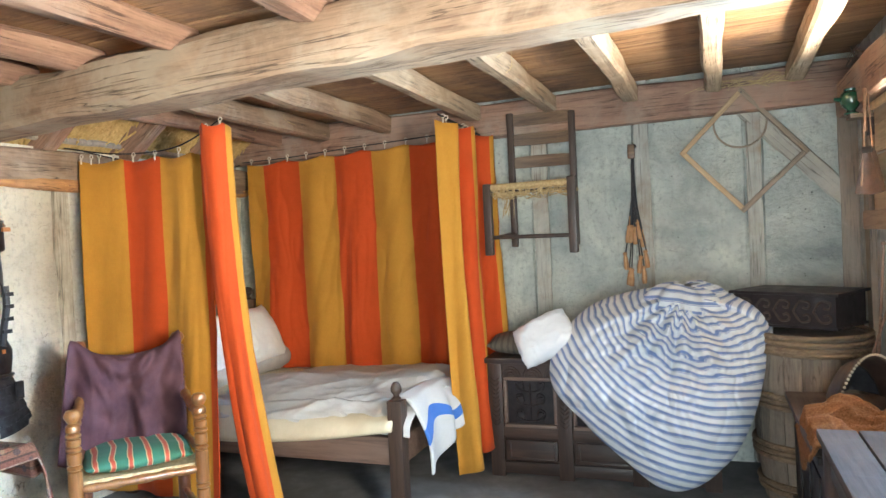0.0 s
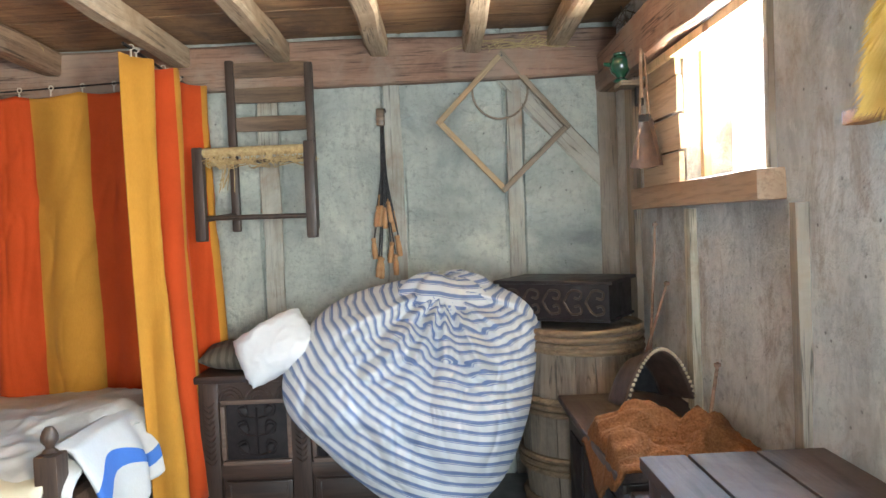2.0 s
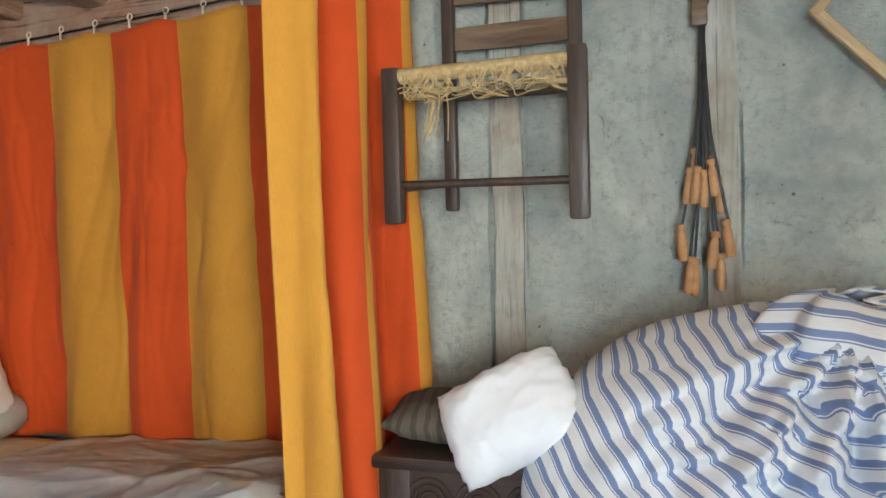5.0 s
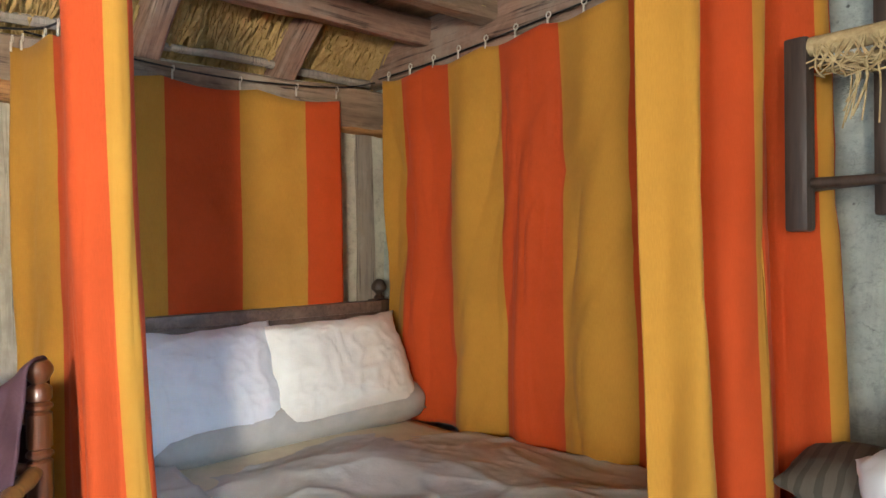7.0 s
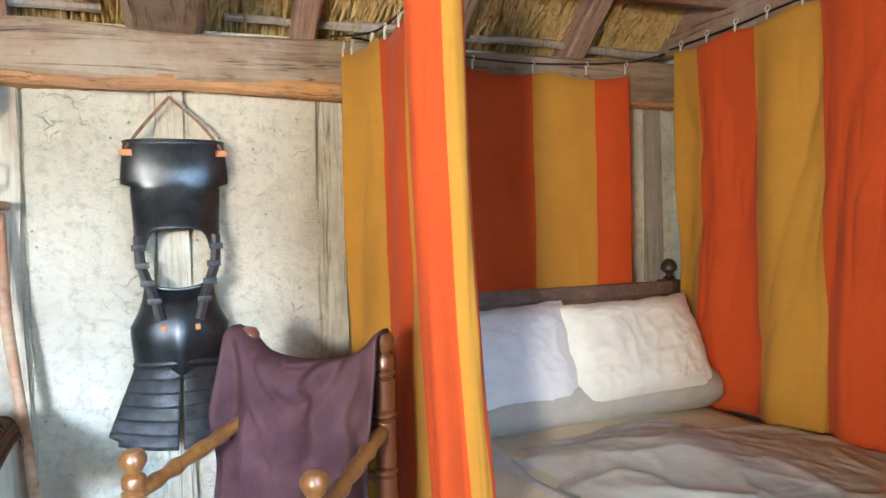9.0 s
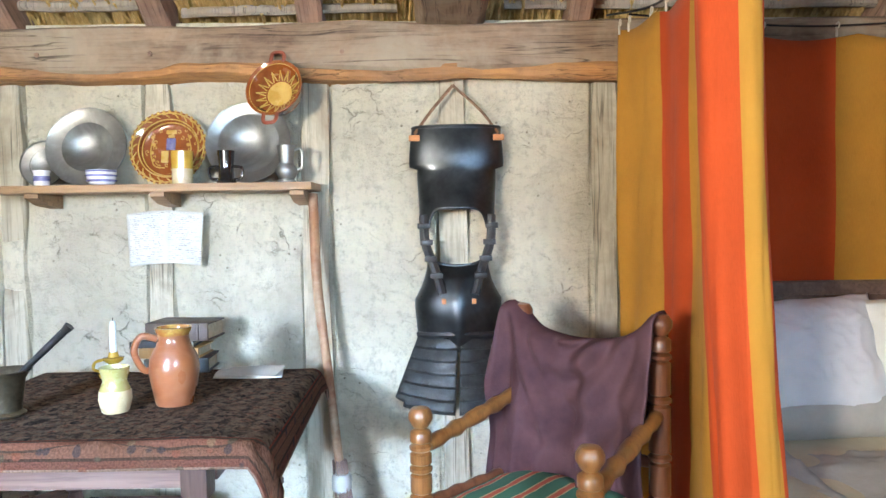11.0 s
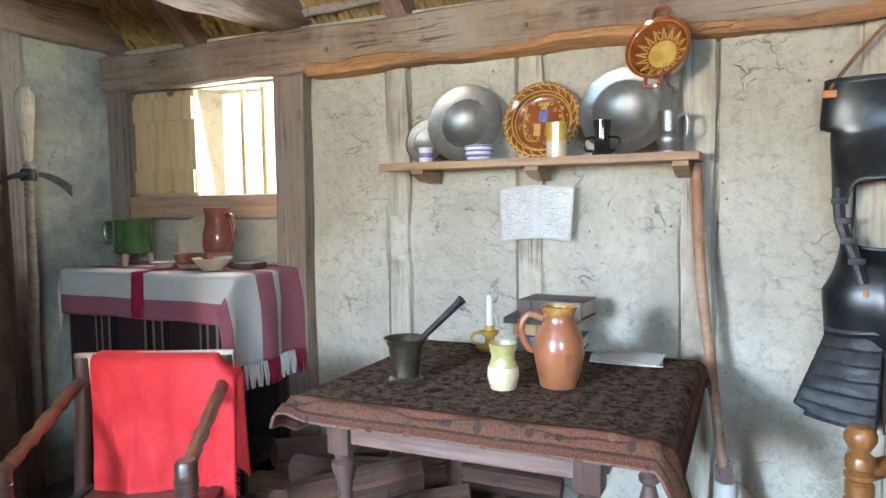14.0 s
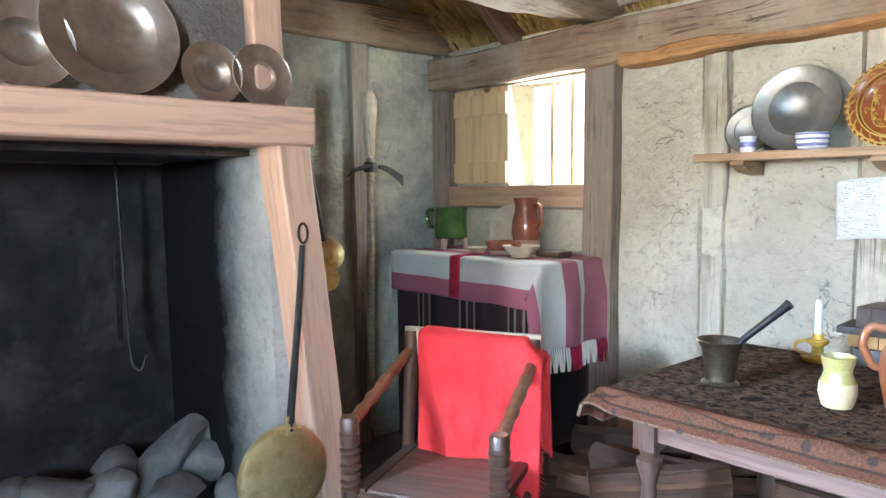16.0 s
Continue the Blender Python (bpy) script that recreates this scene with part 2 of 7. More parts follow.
M["shutter"] = wood("pale shutter board", (0.40, 0.28, 0.18), (0.62, 0.47, 0.33), 1, 0.65, 12, relief=0.2)
M["pine_sill"] = wood("planed sill", (0.34, 0.20, 0.12), (0.52, 0.34, 0.21), 1, 0.6, 14, relief=0.2)
M["mantel"] = wood("salmon planed mantel", (0.60, 0.36, 0.26), (0.70, 0.46, 0.35), 0, 0.65, 9, relief=0.12, vary_by=0.1)
M["dark_oak"] = wood("dark carved oak", (0.022, 0.013, 0.010), (0.075, 0.042, 0.030), 0, 0.42, 16, coat=0.2, relief=0.3)
M["dark_oak_v"] = wood("dark oak upright", (0.022, 0.013, 0.010), (0.075, 0.042, 0.030), 2, 0.42, 16, coat=0.2, relief=0.3)
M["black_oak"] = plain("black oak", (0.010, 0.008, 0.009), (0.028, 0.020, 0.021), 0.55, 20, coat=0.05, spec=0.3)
M["slate_oak"] = wood("worn table board", (0.05, 0.036, 0.032), (0.12, 0.09, 0.08), 1, 0.68, 12, (0.13, 0.105, 0.098))
M["slate_oak"].node_tree.nodes["Principled BSDF"].inputs["Specular IOR Level"].default_value = 0.2
M["bed_wood"] = wood("brown bedstead", (0.085, 0.052, 0.04), (0.22, 0.145, 0.11), 0, 0.5, 14, coat=0.1)
M["chair_oak"] = wood("hung chair wood", (0.028, 0.017, 0.013), (0.09, 0.055, 0.038), 2, 0.5, 16, coat=0.1)
M["slat_oak"] = wood("worn slat", (0.07, 0.04, 0.024), (0.26, 0.16, 0.09), 0, 0.45, 14, coat=0.15)
M["turned"] = wood("golden turned ash", (0.19, 0.07, 0.02), (0.36, 0.16, 0.05), 2, 0.3, 12, coat=0.5, relief=0.1)
M["turned_red"] = wood("red brown turned wood", (0.12, 0.04, 0.02), (0.25, 0.095, 0.045), 2, 0.3, 12, coat=0.5, relief=0.1)
M["turned_dark"] = wood("dark turned wood", (0.04, 0.02, 0.015), (0.12, 0.06, 0.04), 2, 0.28, 12, coat=0.5, relief=0.1)
M["table_leg"] = wood("greyed table oak", (0.05, 0.024, 0.018), (0.15, 0.08, 0.058), 2, 0.42, 14, coat=0.15)
M["table_rail"] = wood("greyed table rail", (0.09, 0.045, 0.034), (0.25, 0.145, 0.112), 1, 0.42, 14, coat=0.15)
M["shelf"] = wood("oak shelf board", (0.22, 0.12, 0.06), (0.42, 0.26, 0.14), 1, 0.55, 14)
M["barrel"] = wood("weathered stave", (0.14, 0.11, 0.085), (0.30, 0.24, 0.18), 2, 0.85, 10, (0.20, 0.17, 0.14))
M["hoop"] = wood("split hazel hoop", (0.13, 0.085, 0.05), (0.30, 0.21, 0.13), 0, 0.8, 20)
M["pale_stick"] = wood("pale peeled stick", (0.34, 0.22, 0.11), (0.58, 0.43, 0.26), 0, 0.7, 18)
M["grey_stick"] = wood("grey weathered stick", (0.20, 0.15, 0.10), (0.38, 0.30, 0.22), 0, 0.8, 18)
M["broomstick"] = wood("barky broomstick", (0.20, 0.08, 0.04), (0.50, 0.24, 0.11), 2, 0.7, 7, (0.55, 0.42, 0.28))
M["log"] = wood("split firewood", (0.028, 0.011, 0.006), (0.12, 0.052, 0.026), 0, 0.9, 12, (0.06, 0.032, 0.022), vary_by=0.8)
M["iron"] = plain("black wrought iron", (0.02, 0.02, 0.022), (0.06, 0.058, 0.058), 0.45, 30, metal=0.8)
M["steel"] = plain("blackened steel plate", (0.028, 0.031, 0.034), (0.085, 0.092, 0.098), 0.36, 9, (0.035, 0.039, 0.043), 5, metal=0.85, relief=0.12, fine=24)
M["skirt"] = plain("creased blackened plates", (0.016, 0.018, 0.019), (0.062, 0.066, 0.068), 0.5, 22, (0.03, 0.032, 0.033), 9, metal=0.5, relief=0.8, fine=34)
M["leather"] = plain("black leather", (0.012, 0.012, 0.014), (0.035, 0.034, 0.036), 0.38, 40, relief=0.4)
M["tan"] = plain("tan leather thong", (0.16, 0.085, 0.045), (0.30, 0.17, 0.10), 0.6, 40)
M["orange_leather"] = plain("orange leather tab", (0.42, 0.15, 0.04), (0.58, 0.24, 0.08), 0.55, 40)
M["pewter"] = plain("pewter", (0.30, 0.30, 0.288), (0.42, 0.42, 0.40), 0.42, 14, (0.27, 0.27, 0.255), 6, metal=0.9, relief=0.05)
M["pewter_brown"] = plain("tarnished pewter", (0.36, 0.30, 0.27), (0.50, 0.43, 0.39), 0.38, 14, (0.30, 0.25, 0.215), 6, metal=0.9, relief=0.04)
M["bronze"] = plain("dull bronze mortar", (0.12, 0.10, 0.065), (0.24, 0.20, 0.14), 0.4, 16, (0.10, 0.085, 0.06), 8, metal=0.9)
M["brass"] = plain("hammered brass", (0.60, 0.48, 0.22), (0.78, 0.66, 0.36), 0.45, 12, (0.50, 0.38, 0.16), 9, metal=0.9, relief=0.25, fine=30)
M["terracotta"] = plain("lead glazed redware", (0.22, 0.065, 0.024), (0.38, 0.14, 0.055), 0.25, 6, (0.36, 0.15, 0.085), 4, coat=0.6, relief=0.08)
M["redware"] = plain("dark glazed redware", (0.22, 0.06, 0.035), (0.32, 0.10, 0.06), 0.18, 8, coat=0.8, relief=0.05)
M["pinkware"] = plain("unglazed pink clay", (0.46, 0.27, 0.22), (0.56, 0.36, 0.29), 0.75, 12)
M["cream"] = plain("cream slipware", (0.56, 0.44, 0.25), (0.66, 0.55, 0.34), 0.25, 8, coat=0.6, relief=0.05)
M["green_yellow"] = plain("yellow green glaze", (0.36, 0.31, 0.10), (0.50, 0.44, 0.20), 0.2, 8, coat=0.9, relief=0.05)
M["green_glaze"] = plain("dark green glaze", (0.02, 0.055, 0.012), (0.055, 0.12, 0.03), 0.12, 10, coat=1.0, relief=0.06)
M["yellow_glaze"] = plain("amber glaze", (0.50, 0.28, 0.03), (0.66, 0.44, 0.09), 0.18, 8, coat=0.8, relief=0.05)
M["rim_glaze"] = plain("brown rim glaze run with yellow", (0.26, 0.10, 0.025), (0.40, 0.19, 0.05), 0.2, 30, (0.55, 0.38, 0.09), 22, coat=0.7, relief=0.05)
M["amber"] = plain("brown amber glaze", (0.20, 0.05, 0.015), (0.32, 0.095, 0.025), 0.2, 12, coat=0.7, relief=0.06)
M["slip"] = plain("yellow slip trailing", (0.48, 0.28, 0.06), (0.60, 0.40, 0.12), 0.25, 20, coat=0.6)
M["black_glaze"] = plain("black glaze", (0.008, 0.007, 0.008), (0.018, 0.016, 0.016), 0.1, 20, coat=1.0, relief=0.05)
M["blue_white"] = plain("tin glaze", (0.66, 0.66, 0.70), (0.78, 0.77, 0.79), 0.2, 20, coat=0.5, relief=0.05)
M["blue_paint"] = plain("blue glaze band", (0.10, 0.11, 0.30), (0.22, 0.22, 0.42), 0.25, 50, coat=0.4)
M["pale_dish"] = plain("pale wooden dish", (0.42, 0.34, 0.24), (0.58, 0.49, 0.36), 0.7, 14)
M["tallow"] = plain("tallow candle", (0.72, 0.74, 0.72), (0.80, 0.81, 0.78), 0.5, 20)
M["paper"] = plain("old paper", (0.52, 0.50, 0.44), (0.64, 0.62, 0.57), 0.9, 8)
M["ink"] = plain("faded ink", (0.26, 0.25, 0.235), (0.46, 0.44, 0.41), 0.9, 40, relief=0)
M["book_brown"] = plain("brown calf binding", (0.055, 0.035, 0.028), (0.11, 0.075, 0.06), 0.5, 18)
M["book_black"] = plain("black binding", (0.012, 0.011, 0.012), (0.03, 0.028, 0.028), 0.45, 18)
M["book_tan"] = plain("tan binding", (0.30, 0.16, 0.05), (0.42, 0.25, 0.09), 0.55, 18)
M["pages"] = plain("page edges", (0.40, 0.33, 0.23), (0.54, 0.46, 0.34), 0.9, 60)
M["stone"] = plain("field stone", (0.17, 0.165, 0.165), (0.34, 0.33, 0.325), 0.9, 9, (0.17, 0.15, 0.14), 5, relief=0.5, fine=35, vary_by=0.5)
M["floor"] = plain("grey beaten floor", (0.13, 0.127, 0.127), (0.22, 0.213, 0.21), 0.85, 7, (0.14, 0.13, 0.12), 2.2, relief=0.4, fine=30)
M["rush"] = plain("twisted rush", (0.36, 0.24, 0.10), (0.60, 0.46, 0.24), 0.85, 60, relief=0.5, fine=120)
M["straw"] = plain("straw", (0.38, 0.27, 0.11), (0.62, 0.48, 0.24), 0.8, 30, relief=0.1)
M["thatch"] = plain("thatch reed", (0.36, 0.22, 0.07), (0.62, 0.42, 0.17), 0.85, 30, relief=0.1)
M["cork"] = plain("wooden bobbin", (0.42, 0.20, 0.08), (0.60, 0.34, 0.16), 0.6, 30)
# cool and warm light on the bed pillows put into two tints
M["linen"] = plain("white linen", (0.72, 0.74, 0.77), (0.80, 0.81, 0.83), 0.9, 9, relief=0.3, fine=40, spec=0.2)
M["linen_warm_lit"] = plain("cream linen", (0.74, 0.72, 0.66), (0.83, 0.81, 0.75), 0.9, 9, relief=0.3, fine=40, spec=0.2)
M["mattress_linen"] = plain("yellowed mattress linen", (0.60, 0.53, 0.38), (0.70, 0.63, 0.47), 0.9, 9, relief=0.3, fine=40, spec=0.2)
M["coverlet"] = plain("grey beige coverlet", (0.45, 0.44, 0.41), (0.55, 0.54, 0.50), 0.9, 7, (0.58, 0.58, 0.56), 3, relief=0.4, fine=30, spec=0.2)
M["bolster"] = plain("grey bolster linen", (0.40, 0.38, 0.35), (0.50, 0.48, 0.44), 0.9, 9, relief=0.3, spec=0.2)
M["shawl"] = plain("plum wool shawl", (0.07, 0.033, 0.041), (0.115, 0.056, 0.064), 0.95, 9, relief=0.35, fine=160, spec=0.15)
M["red_wool"] = plain("scarlet wool", (0.62, 0.03, 0.035), (0.76, 0.055, 0.06), 0.9, 9, relief=0.3, fine=160, spec=0.15)
M["brown_knit"] = plain("rust brown knit", (0.15, 0.06, 0.023), (0.29, 0.132, 0.056), 0.95, 130, relief=1.0, fine=120, spec=0.15)
M["fleece"] = plain("yellow feather fringe", (0.62, 0.40, 0.08), (0.84, 0.62, 0.22), 0.9, 20, relief=0.1, spec=0.2)
M["navy"] = plain("navy cloth", (0.01, 0.014, 0.035), (0.025, 0.03, 0.07), 0.9, 20)
M["fringe_red"] = plain("crimson fringe", (0.25, 0.01, 0.035), (0.36, 0.025, 0.06), 0.9, 30, relief=0.3, spec=0.15)
M["fringe_white"] = plain("white fringe", (0.58, 0.56, 0.52), (0.70, 0.68, 0.64), 0.9, 30, relief=0.3, spec=0.15)
M["green_glass"] = plain("green glass float", (0.006, 0.055, 0.028), (0.02, 0.12, 0.06), 0.08, 10, coat=1.0, relief=0.0)
M["rope"] = plain("cord", (0.08, 0.06, 0.045), (0.16, 0.12, 0.09), 0.9, 60)
M["hornm"] = plain("brown horn", (0.04, 0.022, 0.017), (0.10, 0.058, 0.042), 0.5, 20, coat=0.1)
M["bone"] = plain("bone ring", (0.50, 0.43, 0.33), (0.64, 0.57, 0.46), 0.6, 30)
ORANGE, GOLD = (0.56, 0.074, 0.016), (0.52, 0.245, 0.036)
M["curtain"] = uv_stripes("orange and gold striped wool", [(0.0, GOLD), (0.5, ORANGE)], 0.60, 0)
W_, B_ = (0.76, 0.78, 0.80), (0.20, 0.27, 0.47)
M["ticking"] = uv_stripes("blue striped ticking", [(0.0, W_), (0.40, B_), (0.72, W_), (0.78, B_), (0.85, W_)], 0.042, 0, dirt=0.15)
M["grey_tick"] = uv_stripes("grey brown striped wool", [(0.0, (0.13, 0.11, 0.085)), (0.6, (0.085, 0.07, 0.055))], 0.035, 0)
M["seat_cushion"] = uv_stripes("green and red striped wool", [(0.0, (0.05, 0.17, 0.10)), (0.45, (0.55, 0.40, 0.20)), (0.52, (0.50, 0.10, 0.05)), (0.74, (0.55, 0.40, 0.20)), (0.80, (0.05, 0.17, 0.10))], 0.075, 0)
PINK, WHT, CRIM = (0.33, 0.115, 0.15), (0.52, 0.52, 0.50), (0.22, 0.012, 0.035)
M["cupboard_cloth"] = uv_stripes("rose and white woven cloth", [(0.0, PINK), (0.07, WHT), (0.24, PINK), (0.33, WHT), (0.36, PINK)], 1.2, 1, dirt=0.2)
M["dark_hanging"] = uv_stripes("dark striped hanging", [(0.0, (0.035, 0.018, 0.022)), (0.52, (0.20, 0.165, 0.13)), (0.56, (0.012, 0.01, 0.014)), (0.66, (0.20, 0.165, 0.13)), (0.70, (0.03, 0.016, 0.02)), (0.82, (0.20, 0.165, 0.13)), (0.86, (0.012, 0.01, 0.014))], 0.30, 0)


def carpet_material():
    m, nt, b = nodes_of("turkey carpet")
    vec = coords(nt, "UV")
    sep = nt.nodes.new("ShaderNodeSeparateXYZ")
    nt.links.new(vec, sep.inputs[0])
    v = nd(nt, "ShaderNodeTexVoronoi", Scale=17.0, Randomness=0.35)
    v.distance = "MANHATTAN"
    nt.links.new(vec, v.inputs["Vector"])
    motif = ramp(nt, v.outputs["Distance"], [(0.0, (0.03, 0.03, 0.035)), (0.22, (0.20, 0.065, 0.045)), (0.36, (0.17, 0.135, 0.10)), (0.48, (0.03, 0.027, 0.03))], True)
    warp = nd(nt, "ShaderNodeTexNoise", Scale=16.0, Detail=4.0)
    nt.links.new(vec, warp.inputs["Vector"])
    field = ramp(nt, warp.outputs["Fac"], [(0.0, (0.018, 0.013, 0.012)), (0.42, (0.20, 0.125, 0.085)), (0.49, (0.05, 0.034, 0.027)), (0.55, (0.17, 0.095, 0.06)), (0.60, (0.055, 0.034, 0.026))], True)
    col = mixc(nt, 0.42, field, motif)
    col = mixc(nt, ramp(nt, noise_tex(nt, vec, 30, 4, 0.7), [(0.46, (0, 0, 0)), (0.62, (0.6,) * 3)]), col, (0.22, 0.175, 0.135))
    av = math_node(nt, "ABSOLUTE", sep.outputs[1])
    au = math_node(nt, "ABSOLUTE", sep.outputs[0])
    far = math_node(nt, "MAXIMUM", av, math_node(nt, "SUBTRACT", au, 0.115))
    edge = ramp(nt, far, [(0.0, (0, 0, 0)), (0.385, (1, 1, 1))], True)
    band = ramp(nt, far, [(0.0, (0.20, 0.045, 0.03)), (0.39, (0.06, 0.04, 0.032)), (0.396, (0.17, 0.075, 0.05)), (0.412, (0.07, 0.045, 0.034)), (0.416, (0.15, 0.075, 0.05)), (0.440, (0.06, 0.036, 0.028)), (0.446, (0.13, 0.055, 0.04)), (0.468, (0.24, 0.16, 0.12))], True)
    v2 = nd(nt, "ShaderNodeTexVoronoi", Scale=26.0, Randomness=0.6)
    nt.links.new(vec, v2.inputs["Vector"])
    tint = ramp(nt, v2.outputs["Color"], [(0.0, (0.04, 0.038, 0.045)), (0.4, (0.19, 0.07, 0.045)), (0.6, (0.075, 0.07, 0.048)), (0.8, (0.19, 0.125, 0.075))], True)
    band = mixc(nt, ramp(nt, v2.outputs["Distance"], [(0.26, (0.75,) * 3), (0.34, (0, 0, 0))]), band, tint)
    col = mixc(nt, edge, col, band)
    pile = noise_tex(nt, vec, 190, 2)
    worn = noise_tex(nt, vec, 5, 5, 0.7)
    col = mixc(nt, ramp(nt, worn, [(0.5, (0, 0, 0)), (0.72, (0.5,) * 3)]), col, (0.13, 0.085, 0.055))
    col = mixc(nt, 0.75, col, ramp(nt, pile, [(0.3, (0.34, 0.30, 0.27)), (0.68, (1.0, 0.90, 0.80))]), "MULTIPLY")
    nt.links.new(col, b.inputs["Base Color"])
    b.inputs["Roughness"].default_value = 1.0
    b.inputs["Specular IOR Level"].default_value = 0.05
    bump(nt, b, pile, 0.6, 0.004)
    return m


M["carpet"] = carpet_material()


# ---------------------------------------------------------------- mesh helpers
def part(name, bm, material, parent=None, label="", smooth=True, matrix=None):
    me = bpy.data.meshes.new(name)
    bmesh.ops.recalc_face_normals(bm, faces=bm.faces)
    bm.to_mesh(me)
    bm.free()
    me.materials.append(M[material])
    if smooth:
        me.shade_smooth()
        me.set_sharp_from_angle(angle=radians(38))
    ob = new(name, me)
    if parent is not None:
        ob.parent = parent
    if matrix is not None:
        ob.matrix_basis = matrix
    if label:
        tagged(ob, label)
    return ob


def thing(name, label, category, m=None, group="", kind=""):
    ob = new(name)
    ob.empty_display_size = 0.1
    ob.matrix_basis = m if m is not None else Matrix()
    return tagged(ob, label, category, group, kind)


def box(cx, cy, cz, sx, sy, sz, bevel=0.004, bm=None, turn=None, wobble=0.0):
    bm = bm or bmesh.new()
    t = bmesh.new()
    bmesh.ops.create_cube(t, size=1)
    for v in t.verts:
        v.co = Vector((v.co.x * sx, v.co.y * sy, v.co.z * sz))
    if bevel:
        bmesh.ops.bevel(t, geom=t.edges[:], offset=min(bevel, sx * 0.4, sy * 0.4, sz * 0.4), segments=2, affect="EDGES", profile=0.6)
    for v in t.verts:
        if wobble:
            v.co += noise.noise_vector(v.co * 7 + Vector((cx, cy, cz)) * 3) * wobble
        if turn is not None:
            v.co = turn @ v.co
        v.co += Vector((cx, cy, cz))
    add(bm, t)
    return bm


def add(bm, t):
    me = bpy.data.meshes.new("tmp")
    t.to_mesh(me)
    t.free()
    bm.from_mesh(me)
    bpy.data.meshes.remove(me)


def lathe(profile, seg=28, bm=None, at=(0, 0, 0), turn=None, squash=(1, 1)):
    """Turns (radius, height) pairs round z."""
    bm = bm or bmesh.new()
    rings = []
    base = Vector(at)
    for r, z in profile:
        ring = []
        for i in range(1 if r < 1e-5 else seg):
            a = 2 * math.pi * i / seg
            p = Vector((r * math.cos(a) * squash[0], r * math.sin(a) * squash[1], z))
            if turn is not None:
                p = turn @ p
            ring.append(bm.verts.new(base + p))
        rings.append(ring)
    for a, b in zip(rings, rings[1:]):
        for i in range(seg):
            j = (i + 1) % seg
            if len(a) == 1 and len(b) == 1:
                continue
            if len(a) == 1:
                bm.faces.new((a[0], b[i], b[j]))
            elif len(b) == 1:
                bm.faces.new((a[i], b[0], a[j]))
            else:
                bm.faces.new((a[i], b[i], b[j], a[j]))
    for ring, flip in ((rings[0], True), (rings[-1], False)):
        if len(ring) > 1:
            bm.faces.new(ring[::-1] if flip else ring)
    return bm


def tube(points, radius, seg=8, bm=None, closed=False):
    bm = bm or bmesh.new()
    pts = [Vector(p) for p in points]
    n = len(pts)
    rad = radius if isinstance(radius, (list, tuple)) else [radius] * n
    rings = []
    side = None
    for i, p in enumerate(pts):
        d = (pts[(i + 1) % n] - pts[i - 1]) if closed or 0 < i < n - 1 else (pts[1] - pts[0] if i == 0 else pts[-1] - pts[-2])
        d.normalize()
        if side is None:
            side = d.orthogonal().normalized()
        side = (side - d * side.dot(d)).normalized()
        up = d.cross(side)
        rings.append([bm.verts.new(p + (side * math.cos(a) + up * math.sin(a)) * rad[i]) for a in (2 * math.pi * k / seg for k in range(seg))])
    pairs = list(zip(rings, rings[1:])) + ([(rings[-1], rings[0])] if closed else [])
    for a, b in pairs:
        for k in range(seg):
            bm.faces.new((a[k], a[(k + 1) % seg], b[(k + 1) % seg], b[k]))
    if not closed:
        bm.faces.new(rings[0][::-1])
        bm.faces.new(rings[-1])
    return bm


def curve_pts(ctrl, n=16):
    """A smooth run of points through a few guide points."""
    c = [Vector(p) for p in ctrl]
    out = []
    for i in range(len(c) - 1):
        p0, p1, p2, p3 = c[max(i - 1, 0)], c[i], c[i + 1], c[min(i + 2, len(c) - 1)]
        for k in range(n):
            t = k / n
            out.append(0.5 * ((2 * p1) + (p2 - p0) * t + (2 * p0 - 5 * p1 + 4 * p2 - p3) * t * t + (3 * p1 - p0 - 3 * p2 + p3) * t ** 3))
    out.append(c[-1])
    return out


def sheet(nu, nv, f, uv, thick=0.004):
    """A cloth: f(s, t) gives the place, uv(s, t) the weave in metres; closed with a back face."""
    bm = bmesh.new()
    layer = bm.loops.layers.uv.new("UVMap")
    P = [[Vector(f(i / nu, j / nv)) for j in range(nv + 1)] for i in range(nu + 1)]
    U = [[uv(i / nu, j / nv) for j in range(nv + 1)] for i in range(nu + 1)]
    N = [[None] * (nv + 1) for _ in range(nu + 1)]
    for i in range(nu + 1):
        for j in range(nv + 1):
            a = P[min(i + 1, nu)][j] - P[max(i - 1, 0)][j]
            b = P[i][min(j + 1, nv)] - P[i][max(j - 1, 0)]
            c = a.cross(b)
            N[i][j] = c.normalized() if c.length > 1e-9 else Vector((0, 0, 1))
    front = [[bm.verts.new(P[i][j] + N[i][j] * thick * 0.5) for j in range(nv + 1)] for i in range(nu + 1)]
    back = [[bm.verts.new(P[i][j] - N[i][j] * thick * 0.5) for j in range(nv + 1)] for i in range(nu + 1)]

    def quad(vs, us):
        fc = bm.faces.new(vs)
        for lp, u in zip(fc.loops, us):
            lp[layer].uv = u

    for i in range(nu):
        for j in range(nv):
            k = ((i, j), (i + 1, j), (i + 1, j + 1), (i, j + 1))
            quad([front[a][b] for a, b in k], [U[a][b] for a, b in k])
            quad([back[a][b] for a, b in k[::-1]], [U[a][b] for a, b in k[::-1]])
    rim = [(i, 0) for i in range(nu)] + [(nu, j) for j in range(nv)] + [(i, nv) for i in range(nu, 0, -1)] + [(0, j) for j in range(nv, 0, -1)]
    for (a, b), (c, d) in zip(rim, rim[1:] + rim[:1]):
        quad([front[a][b], back[a][b], back[c][d], front[c][d]], [U[a][b], U[a][b], U[c][d], U[c][d]])
    return bm


